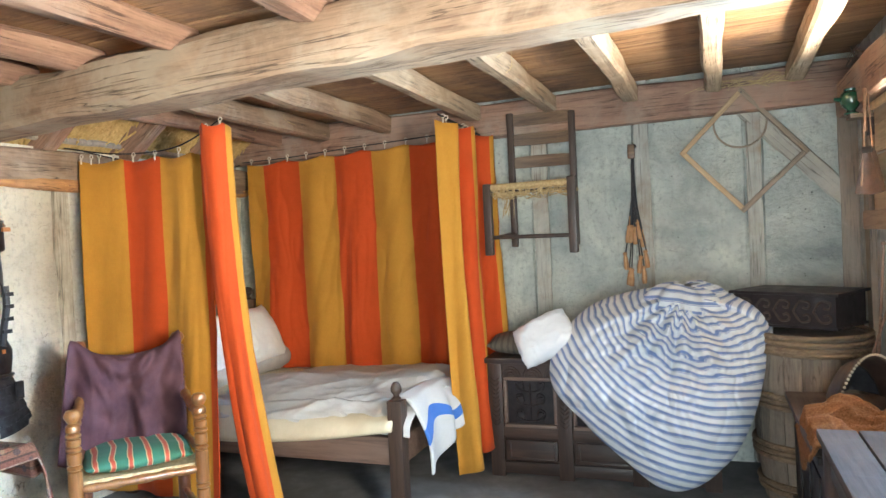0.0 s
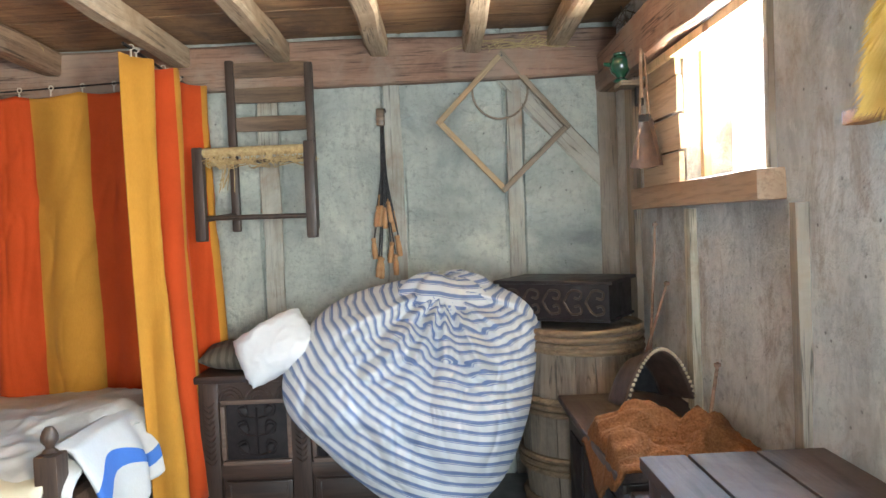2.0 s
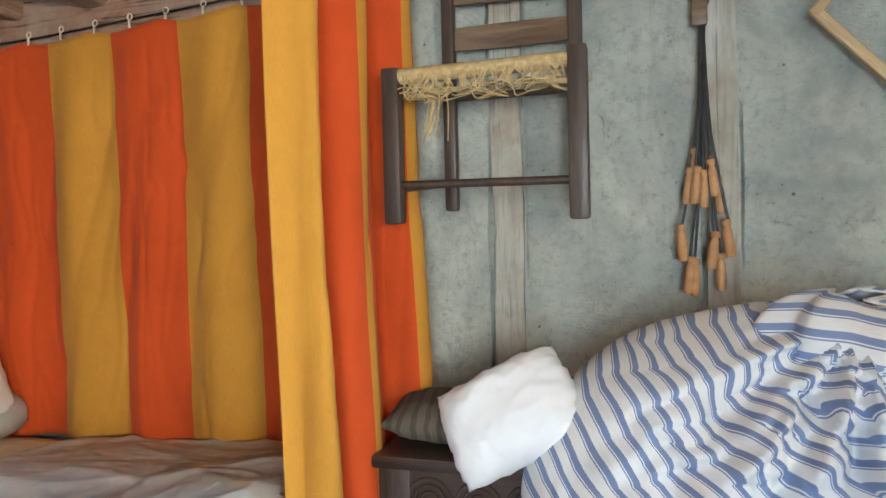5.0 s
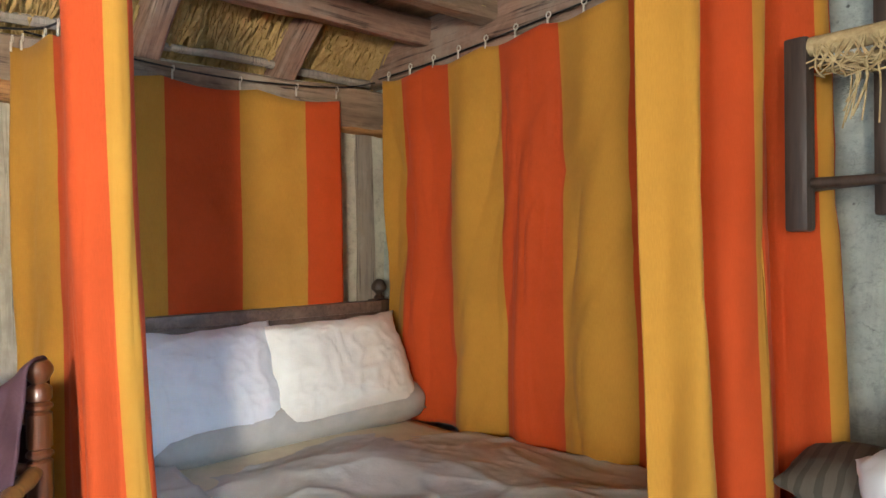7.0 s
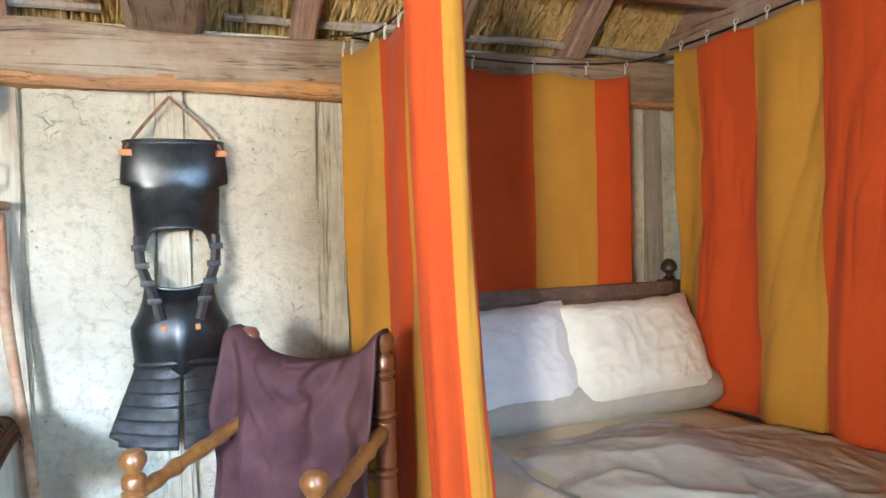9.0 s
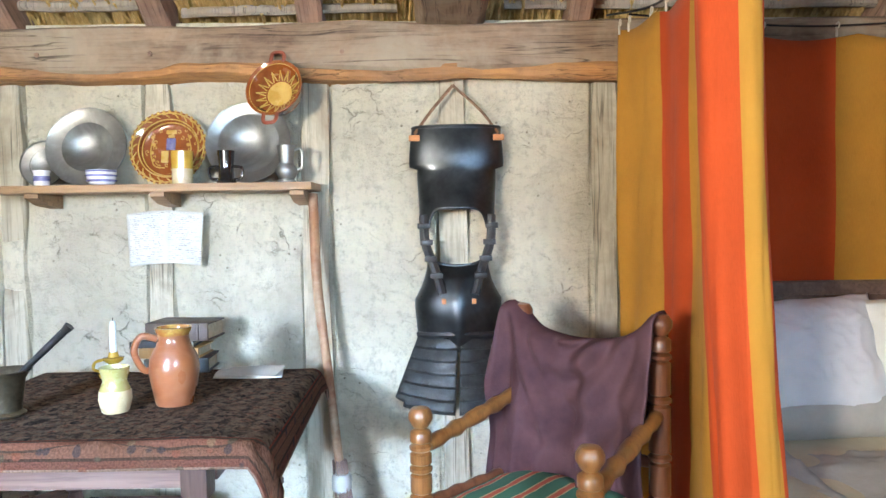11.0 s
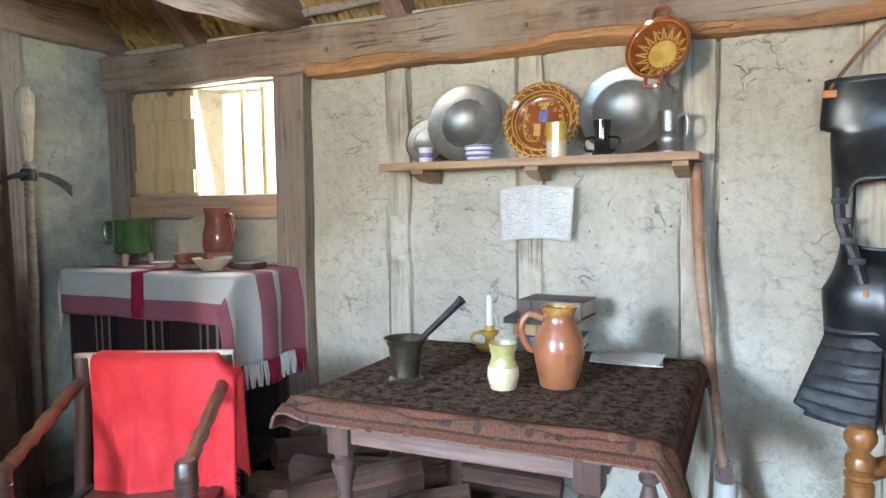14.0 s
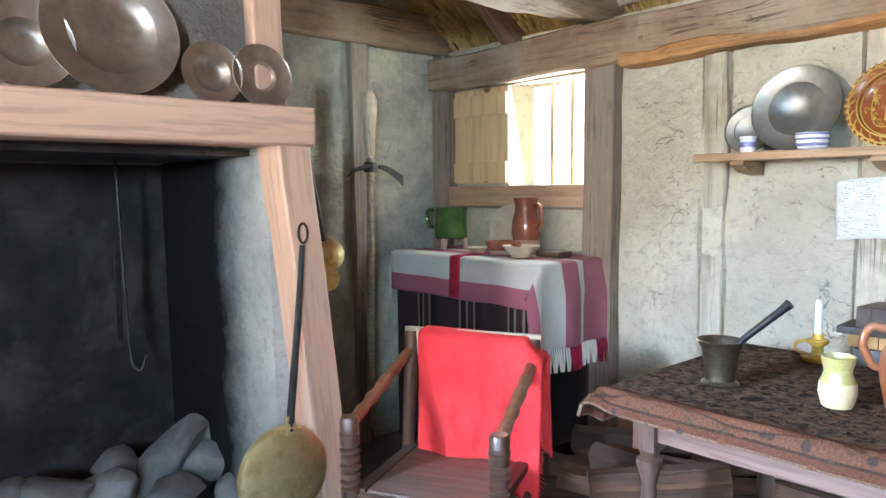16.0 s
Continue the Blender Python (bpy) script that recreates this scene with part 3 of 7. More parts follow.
def cloth(name, bm, material, parent=None, label=""):
    ob = part(name, bm, material, parent, label, False)
    ob.data.shade_smooth()
    return ob


def beam(name, p0, p1, w, h, material, rough=0.008, parent=None, seg=14, bevel=0.012, sag=0.0, seed=0.0):
    """A hewn timber from p0 to p1 (centre line); its grain runs along its own x."""
    p0, p1 = Vector(p0), Vector(p1)
    d = p1 - p0
    L = d.length
    bm = bmesh.new()
    c = bevel
    prof = [(-w / 2 + c, -h / 2), (w / 2 - c, -h / 2), (w / 2, -h / 2 + c), (w / 2, h / 2 - c), (w / 2 - c, h / 2), (-w / 2 + c, h / 2), (-w / 2, h / 2 - c), (-w / 2, -h / 2 + c)]
    rings = []
    for i in range(seg + 1):
        x = L * i / seg
        drop = -sag * math.sin(math.pi * i / seg)
        ring = []
        for k, (a, b) in enumerate(prof):
            q = noise.noise_vector(Vector((x * 2.2 + seed * 7.3, a * 6 + seed, b * 6 + p0.y))) * rough * 1.6 + noise.noise_vector(Vector((x * 9 + seed, a * 11, b * 11))) * rough * 0.5
            ring.append(bm.verts.new((x, a + q.y, b + q.z + drop)))
        rings.append(ring)
    for a, b in zip(rings, rings[1:]):
        for k in range(8):
            bm.faces.new((a[k], a[(k + 1) % 8], b[(k + 1) % 8], b[k]))
    bm.faces.new(rings[0][::-1])
    bm.faces.new(rings[-1])
    x = d.normalized()
    up = Vector((0, 0, 1)) if abs(x.z) < 0.9 else Vector((0, 1, 0))
    y = up.cross(x).normalized()
    z = x.cross(y)
    m = Matrix((x, y, z)).transposed().to_4x4()
    m.translation = p0
    return part(name, bm, material, parent, matrix=m)


def slab(u0, u1, v0, v1, step, holes, thick, place, rough=0.012, seed=0.0, gaps=()):
    """A wall face with real openings. place(u, v, d) maps to the world, d metres into the room."""
    def cuts(a, b, extra):
        n = max(1, round((b - a) / step))
        c = {round(a + (b - a) * i / n, 4) for i in range(n + 1)}
        for e in extra:
            c = {q for q in c if abs(q - e) > step * 0.4} | {round(e, 4)} if a < e < b else c
        return sorted(c)
    us = cuts(u0, u1, [e for h in holes for e in h[:2]])
    edges = {e for h in holes for e in h[:2]}
    us = [u for u in us if u in edges or all(abs(u - g) > 0.03 for g in gaps)]
    us = sorted(us + [round(g + o, 4) for g in gaps for o in (-0.011, -0.0035, 0.0035, 0.011)])
    groove = {round(g + o, 4) for g in gaps for o in (-0.0035, 0.0035)}
    beside = {round(g + o, 4) for g in gaps for o in (-0.011, 0.011)}
    vs = cuts(v0, v1, [e for h in holes for e in h[2:]])
    inside = lambda u, v: any(h[0] < u < h[1] and h[2] < v < h[3] for h in holes)
    near = lambda u, v: any(h[0] - 0.01 <= u <= h[1] + 0.01 and h[2] - 0.01 <= v <= h[3] + 0.01 for h in holes)
    bm = bmesh.new()
    cell = {(i, j) for i in range(len(us) - 1) for j in range(len(vs) - 1) if not inside((us[i] + us[i + 1]) / 2, (vs[j] + vs[j + 1]) / 2)}
    F, K = {}, {}

    def vert(d, i, j, back):
        if (i, j) not in d:
            u, v = us[i], vs[j]
            e = 0.0 if near(u, v) else (noise.noise(Vector((u * 1.3 + seed, v * 1.3, 0))) * 0.9 + noise.noise(Vector((u * 4 + seed, v * 4, 3))) * 0.5) * rough
            if u in groove or u in beside:  # a ragged shrinkage gap beside a timber
                open_ = noise.noise(Vector((u * 9 + seed, v * 2.7, 11)))
                e -= (0.026 * max(0.0, min(1.0, 0.65 + 1.3 * open_)) if u in groove and not back else 0.0)
                u += 0.007 * noise.noise(Vector((u * 2 + seed, v * 6, 5)))
            d[i, j] = bm.verts.new(place(u, v, -thick if back else e))
        return d[i, j]
    for i, j in cell:
        q = ((i, j), (i + 1, j), (i + 1, j + 1), (i, j + 1))
        bm.faces.new([vert(F, a, b, False) for a, b in q])
        bm.faces.new([vert(K, a, b, True) for a, b in q[::-1]])
        for (a, b), (di, dj) in zip(((q[0], q[1]), (q[1], q[2]), (q[2], q[3]), (q[3], q[0])), ((0, -1), (1, 0), (0, 1), (-1, 0))):
            if (i + di, j + dj) not in cell:
                bm.faces.new((vert(F, *a, False), vert(F, *b, False), vert(K, *b, True), vert(K, *a, True)))
    return bm


def structure(ob, label, category="wall"):
    return tagged(ob, label, category, kind="structure")


# ---------------------------------------------------------------- the room
W, L, H = 4.18, 5.46, 2.34       # inside width, length, height to the loft boards
floor = structure(part("floor", slab(-0.25, W + 0.25, -L - 0.25, 0.25, 0.12, [], 0.12, lambda u, v, d: (u, v, d - 0.002), 0.006), "floor"), "grey beaten lime floor, dusty and uneven", "floor")

STUDS_N = ((2.36, 0.10, "stud_wash"), (3.01, 0.09, "stud_wash"), (3.64, 0.08, "stud_wash"), (4.13, 0.10, "stud_grey"))
STUDS_W = ((-3.87, 0.09, "stud"), (-3.31, 0.09, "stud"), (-2.72, 0.10, "stud"), (-2.20, 0.10, "stud"), (-1.62, 0.09, "stud"), (-0.12, 0.10, "stud_grey"))
beside_studs = lambda rows: [c + o * (w / 2 + 0.005) for c, w, *_ in rows for o in (-1, 1)]
wall_north = structure(part("wall_north", slab(-0.2, W + 0.2, -0.05, 2.6, 0.07, [], 0.2, lambda u, v, d: (u, -d, v), 0.014, 1.0, beside_studs(STUDS_N[:3])), "plaster_north"), "grey limewashed daub wall with timber studs")
wall_west = structure(part("wall_west", slab(-L - 0.2, 0.0, -0.05, 2.02, 0.07, [(-4.94, -4.46, 1.31, 1.80)], 0.18, lambda u, v, d: (d, u, v), 0.016, 5.0, beside_studs(STUDS_W[:5])), "plaster_west"), "cream limewashed daub wall, cracked, with timber studs")
# the second opening here is out of view, cut for its lamps
wall_east = structure(part("wall_east", slab(-L - 0.2, 0.0, -0.05, 2.6, 0.07, [(-1.69, -1.01, 1.47, 1.95), (-4.27, -3.57, 1.10, 1.90)], 0.18, lambda u, v, d: (W - d, u, v), 0.012, 9.0), "plaster_east"), "streaked grey daub wall, worn and stained")
# the doorway gap is out of view, cut for its lamp
wall_south = structure(part("wall_south", slab(-0.2, W + 0.2, -0.05, 2.6, 0.09, [(3.12, 4.08, 0.02, 1.95)], 0.2, lambda u, v, d: (u, -L + d, v), 0.02, 13.0), "plaster_south"), "rough grey green daub wall")


def stud(parent, name, cx, cy, z0, z1, w, d, material, lean=0.0):
    """An upright timber nearly flush with the daub."""
    bm = bmesh.new()
    n = 10
    rings = []
    for i in range(n + 1):
        z = z0 + (z1 - z0) * i / n
        o = noise.noise(Vector((cx * 5, cy * 5, z * 1.7))) * 0.012 + lean * (z - z0)
        e = noise.noise(Vector((cx * 3 + 8, cy * 3, z * 2.3))) * 0.010
        sx, sy = (w, d)
        rings.append([bm.verts.new(p) for p in ((cx - sx / 2 + o + e, cy - sy / 2, z), (cx + sx / 2 + o - e, cy - sy / 2, z), (cx + sx / 2 + o - e, cy + sy / 2, z), (cx - sx / 2 + o + e, cy + sy / 2, z))] if w > d else
                     [bm.verts.new(p) for p in ((cx - sx / 2, cy - sy / 2 + o + e, z), (cx + sx / 2, cy - sy / 2 + o + e, z), (cx + sx / 2, cy + sy / 2 + o - e, z), (cx - sx / 2, cy + sy / 2 + o - e, z))])
    for a, b in zip(rings, rings[1:]):
        for k in range(4):
            bm.faces.new((a[k], a[(k + 1) % 4], b[(k + 1) % 4], b[k]))
    bm.faces.new(rings[0][::-1])
    bm.faces.new(rings[-1])
    bmesh.ops.bevel(bm, geom=[e for e in bm.edges if abs((e.verts[0].co - e.verts[1].co).z) > 0.05], offset=0.006, segments=1, affect="EDGES")
    return part(name, bm, material, parent)


for x, w, mt in STUDS_N:
    stud(wall_north, "stud", x, 0.010, 0.0, 2.1, w, 0.05, mt)
for y, w, mt in STUDS_W:
    stud(wall_west, "stud", -0.014, y, 0.0, 1.84, 0.05, w, mt)
stud(wall_west, "post", 0.02, -4.365, 0.0, 1.84, 0.10, 0.15, "stud_dark")
stud(wall_west, "corner_post", 0.02, -5.40, 0.0, 2.0, 0.08, 0.10, "stud_dark")
for y, w, mt, z1 in ((-1.08, 0.06, "stud", 1.36), (-1.86, 0.05, "stud_grey", 1.36), (-0.35, 0.12, "stud_grey", 2.0), (-3.05, 0.10, "stud_grey", 2.0), (-4.6, 0.10, "stud_grey", 2.0)):
    stud(wall_east, "stud", W - 0.006, y, 0.0, z1, 0.05, w, mt)
stud(wall_south, "stud", 0.55, -L + 0.01, 0.0, 2.02, 0.10, 0.05, "stud_grey")
beam("brace", (3.60, 0.014, 2.12), (4.17, 0.014, 1.49), 0.045, 0.13, "brace", 0.008, wall_north)

# wall plates and tie beams
structure(beam("beam_north", (-0.1, 0.035, 2.155), (W + 0.1, 0.035, 2.20), 0.20, 0.23, "oak_red", 0.010, seed=1), "reddish brown hewn wall plate", "beam")
bw = structure(beam("beam_west", (0.0, 0.0, 1.915), (0.0, -L, 1.895), 0.18, 0.175, "oak", 0.012, seed=2, seg=30), "grey brown hewn wall plate with pegs", "beam")
beam("sapwood_edge", (0.004, -0.02, 1.822), (0.004, -4.25, 1.818), 0.175, 0.055, "sap", 0.020, None, 90, seed=3)
sap = bpy.data.objects["sapwood_edge"]
structure(sap, "orange sapwood edge under the wall plate", "beam")
for y in (-3.71, -3.30, -4.15, -2.6):
    part("peg", lathe([(0.0, 0.006), (0.008, 0.005), (0.010, 0)], 10, None, (0.090, y, 1.888), Matrix.Rotation(radians(90), 3, "Y")), "oak_red", None)
for ob in [o for o in bpy.data.objects if o.name.startswith("peg")]:
    ob.parent = bw
    ob.matrix_parent_inverse = bw.matrix_basis.inverted()
structure(beam("beam_east", (W - 0.02, 0.0, 2.09), (W - 0.02, -L, 2.06), 0.17, 0.20, "oak_red", 0.012, seed=4, seg=24), "dark hewn wall plate over the window", "beam")
structure(beam("beam_south", (-0.1, -L + 0.01, 2.10), (W + 0.1, -L + 0.01, 2.10), 0.14, 0.18, "oak", 0.012, seed=5), "grey hewn timber across the end wall", "beam")
structure(beam("summer_beam", (-0.05, -2.20, 2.085), (W + 0.05, -2.34, 2.20), 0.25, 0.21, "oak", 0.016, seed=6, seg=30, bevel=0.03), "big hewn ceiling beam with an orange worn edge", "beam")
structure(beam("tie_beam", (-0.05, -4.42, 2.10), (W, -4.42, 2.05), 0.24, 0.18, "oak", 0.02, seed=7, seg=30, bevel=0.045), "rough waney tie beam before the chimney", "beam")

# loft joists and boards
for i, (x, mt) in enumerate(((0.40, "oak_red"), (0.80, "oak"), (1.30, "oak"), (1.95, "oak_pale"), (2.46, "oak_pale"), (2.96, "oak_pale"), (3.44, "oak_pale"), (3.87, "oak_pale"))):
    z = 2.205 + 0.018 * x
    structure(beam("ceiling_joist", (x, 0.02, z), (x - 0.03, -2.20, z + 0.02), 0.095, 0.11, mt, 0.010, seed=10 + i, bevel=0.014), "sawn timber joist under the loft boards", "joist")
    structure(beam("ceiling_joist", (x + 0.16, -2.22, z + 0.02), (x + 0.12, -4.45, z), 0.11, 0.11, "oak_red", 0.014, seed=30 + i, bevel=0.025), "rough pole joist under the loft boards", "joist")
bm = bmesh.new()
random.seed(4)
y = 0.1
while y > -L - 0.1:
    wd = random.uniform(0.17, 0.27)
    t = bmesh.new()
    bmesh.ops.create_cube(t, size=1)
    tilt = random.uniform(-0.012, 0.012)
    for v in t.verts:
        v.co = Vector((0.22 + (v.co.x + 0.5) * (W), y - wd / 2 + v.co.y * (wd - 0.006), 2.30 + 0.018 * (v.co.x + 0.5) * W + v.co.z * 0.025 + v.co.y * tilt))
    bmesh.ops.subdivide_edges(t, edges=[e for e in t.edges if abs((e.verts[0].co - e.verts[1].co).x) > 1], cuts=12)
    for v in t.verts:
        v.co.z += noise.noise(v.co * 2.5) * 0.008
    add(bm, t)
    y -= wd
structure(part("ceiling", bm, "board"), "warm brown loft floor boards seen from below", "ceiling")
# roof slope over the west plate: rafters and thatch
for i, y in enumerate((-0.55, -1.14, -1.72, -2.72, -3.28, -3.84, -4.9)):
    structure(beam("rafter", (-0.12, y, 1.93), (0.42, y, 2.36), 0.09, 0.13, "oak_red", 0.010, seed=50 + i, seg=6), "rafter foot resting on the wall plate", "rafter")
random.seed(9)
verts, faces = [], []
for k in range(5200):
    y = random.uniform(-L, 0.0)
    s = random.uniform(0, 1)
    r = random.uniform(0.004, 0.007)
    p = Vector((-0.10 + 0.42 * s, y, 2.01 + 0.33 * s + random.uniform(-0.03, 0.02)))
    d = Vector((random.uniform(0.05, 0.14), random.uniform(-0.02, 0.02), random.uniform(0.04, 0.13)))
    n = len(verts)
    for q in (p, p + d):
        verts += [(q.x, q.y - r, q.z), (q.x, q.y + r, q.z), (q.x, q.y, q.z - r * 1.6)]
    faces += [(n, n + 1, n + 4, n + 3), (n + 1, n + 2, n + 5, n + 4), (n + 2, n, n + 3, n + 5), (n, n + 2, n + 1), (n + 3, n + 4, n + 5)]
me = bpy.data.meshes.new("thatch")
me.from_pydata(verts, [], faces)
me.materials.append(M["thatch"])
tagged(new("thatch", me), "golden reed thatch between the rafters", "thatch", kind="stuff")
structure(part("roof", slab(-0.35, 1.4, -L - 0.2, 0.2, 0.3, [], 0.05, lambda u, v, d: (u, v, 2.12 + 0.8 * u - d), 0.0), "thatch"), "dark underside of the thatched roof", "roof")
bm = box(W / 2 + 0.1, -L / 2, 2.62, W + 0.5, L + 0.5, 0.05, 0)
structure(part("loft", bm, "oak_red"), "dark boards that close the loft", "roof")

# battens and old daub on top of the west plate
for i, (y0, y1) in enumerate(((-0.1, -1.1), (-1.2, -2.0), (-2.4, -3.2), (-3.35, -4.3))):
    structure(beam("batten", (0.03, y0, 2.06 + 0.012 * (i % 2)), (0.02, y1, 2.065), 0.035, 0.035, "stud_grey", 0.012, seed=70 + i, bevel=0.01), "split lath lying along the wall plate", "batten")

# ---- east window
we = structure(new("window_1"), "small unglazed window with a plank shutter slid half across", "window")
part("window_sill", box(W - 0.035, -1.14, 1.415, 0.09, 1.24, 0.09, 0.008, wobble=0.004), "pine_sill", we)
part("head", box(W + 0.065, -1.20, 1.955, 0.25, 1.06, 0.035, 0.006), "pine", we)
part("reveal", box(W + 0.08, -1.70, 1.71, 0.2, 0.03, 0.50, 0.004), "stud_grey", we)
part("mullion", box(W + 0.04, -1.10, 1.71, 0.03, 0.035, 0.50, 0.004), "pine", we)
for i, (z, y0, y1) in enumerate(((1.515, -0.60, -1.05), (1.655, -0.64, -1.06), (1.80, -0.66, -1.04), (1.905, -0.66, -1.03))):
    part("shutter_board", box(W - 0.032, (y0 + y1) / 2, z, 0.022, y0 - y1, 0.132 if i < 3 else 0.07, 0.003, wobble=0.004), "shutter", we)

# ---- west window
ww = structure(new("window_2"), "small window with upright bars and a pine shutter", "window")
part("window_sill", box(0.012, -4.90, 1.255, 0.05, 0.90, 0.10, 0.004), "pine_sill", ww)
part("sill_ledge", box(-0.02, -4.90, 1.199, 0.10, 0.94, 0.012, 0.003), "stud_dark", ww)
part("head", box(0.015, -4.90, 1.823, 0.06, 0.92, 0.022, 0.003), "pine", ww)
part("frame_side", box(0.012, -5.345, 1.55, 0.045, 0.05, 0.52, 0.004), "stud_dark", ww)
for y in (-4.62, -4.74):
    part("bar", box(-0.10, y, 1.56, 0.035, 0.022, 0.50, 0.004), "pale_stick", ww)
sh = part("shutter", box(0.008, -5.125, 1.558, 0.022, 0.385, 0.48, 0.003), "pine", ww, "knotty new pine plank shutter")
for z in (1.715, 1.375):
    part("batten", box(0.026, -5.125, z, 0.016, 0.375, 0.105, 0.003), "pine", sh)
# glowing white panels added for the overexposed sky beyond the windows
bm_, nt_, bs_ = nodes_of("white sky panel")
em = nt_.nodes.new("ShaderNodeEmission")
em.inputs[0].default_value, em.inputs[1].default_value = (1.0, 0.985, 0.95, 1), 2.4
nt_.links.new(em.outputs[0], nt_.nodes["Material Output"].inputs[0])
M["haze"] = bm_
for nm, x in (("backdrop", W + 3.0), ("backdrop", -3.0)):
    y0 = -1.35 if x > 0 else -4.7
    tagged(part(nm, box(x, y0 + (3 if x > 0 else -3), 2.8, 0.05, 18.0, 8.0, 0), "haze"), "glowing white panel for the overexposed sky beyond the window", "backdrop", kind="structure")
# ground outside
gr = part("ground", slab(-30, 34, -34, 28, 4, [], 0.05, lambda u, v, d: (u, v, -0.13 + d), 0.0), "floor")
tagged(gr, "pale ground outside the house", "ground", kind="structure")


# ---------------------------------------------------------------- things: helpers
def wpart(name, bm, material, parent, label="", smooth=True):
    """A part whose mesh is given in world metres, under a thing standing anywhere."""
    ob = part(name, bm, material, parent, label, smooth)
    ob.matrix_parent_inverse = parent.matrix_basis.inverted() if parent.parent is None else Matrix()
    return ob


def wcloth(name, bm, material, parent, label=""):
    ob = wpart(name, bm, material, parent, label, False)
    ob.data.shade_smooth()
    return ob


def crumple(u, v, seed, size):
    """Sharp-crested cloth folds, 0 to about 1, size metres apart."""
    p = Vector((u / size, v / size, seed))
    q = p + noise.noise_vector(p * 0.45) * 1.3
    a = max(0.0, 1 - 2.4 * abs(noise.noise(q))) ** 2
    r = Vector((q.x * 1.6 - q.y * 1.1, q.y * 1.7 + q.x * 0.9, seed + 4))
    b = max(0.0, 1 - 2.6 * abs(noise.noise(r))) ** 2
    return 0.7 * a + 0.35 * b


def pillow(w, h, t, wrinkle=0.012, seed=0.0, n=26, ears=0.10, rounded=0.1):
    """A stuffed cushion lying in local x-y, z its thickness; UV in metres."""
    bm = bmesh.new()
    layer = bm.loops.layers.uv.new("UVMap")

    def at(u, v, s):
        x = w / 2 * u * (1 - ears * (1 - v * v) * abs(u)) * math.sqrt(1 - rounded * v * v)
        y = h / 2 * v * (1 - ears * (1 - u * u) * abs(v)) * math.sqrt(1 - rounded * u * u)
        x += 0.03 * w * noise.noise(Vector((u * 1.1 + seed, v * 1.1, 31)))
        y += 0.05 * h * noise.noise(Vector((u * 1.3 + seed, v * 1.1, 41)))
        k = max(0.0, (1 - abs(u) ** 3.2) * (1 - abs(v) ** 3.2)) ** 0.6
        q = noise.noise(Vector((u * 1.5 + seed, v * 1.5, s * 2))) * 1.4
        for cu in (-1, 1):  # creases drawn in from the corners
            for cv in (-1, 1):
                du, dv = (u - cu) * w, (v - cv) * h
                d = math.hypot(du, dv) / h
                q += 1.5 * math.sin(math.atan2(dv, du) * 11 + seed + 2 * noise.noise(Vector((u * 2, v * 2, seed)))) * d * math.exp(-3.2 * d)
        rim = 0.012 * noise.noise(Vector((u * 5 + seed, v * 5, 9))) * (1 - k)
        return Vector((x + rim, y + rim, s * (t / 2 * k + (q + 1.1 * crumple(u * w, v * h, seed + s, 0.16)) * wrinkle * k) + rim))
    g = {}
    for s in (1, -1):
        for i in range(n + 1):
            for j in range(n + 1):
                rim = i in (0, n) or j in (0, n)
                key = (i, j, 0 if rim else s)
                if key not in g:
                    g[key] = bm.verts.new(at(2 * i / n - 1, 2 * j / n - 1, s))
        for i in range(n):
            for j in range(n):
                k = [(i, j), (i + 1, j), (i + 1, j + 1), (i, j + 1)][::s]
                fc = bm.faces.new([g[(a, b, 0 if a in (0, n) or b in (0, n) else s)] for a, b in k])
                for lp, (a, b) in zip(fc.loops, k):
                    lp[layer].uv = (a / n * w, b / n * h)
    return bm


def soft(name, label, category, bm, material, m):
    ob = part(name, bm, material, None, "", False, m)
    ob.data.shade_smooth()
    return tagged(ob, label, category)


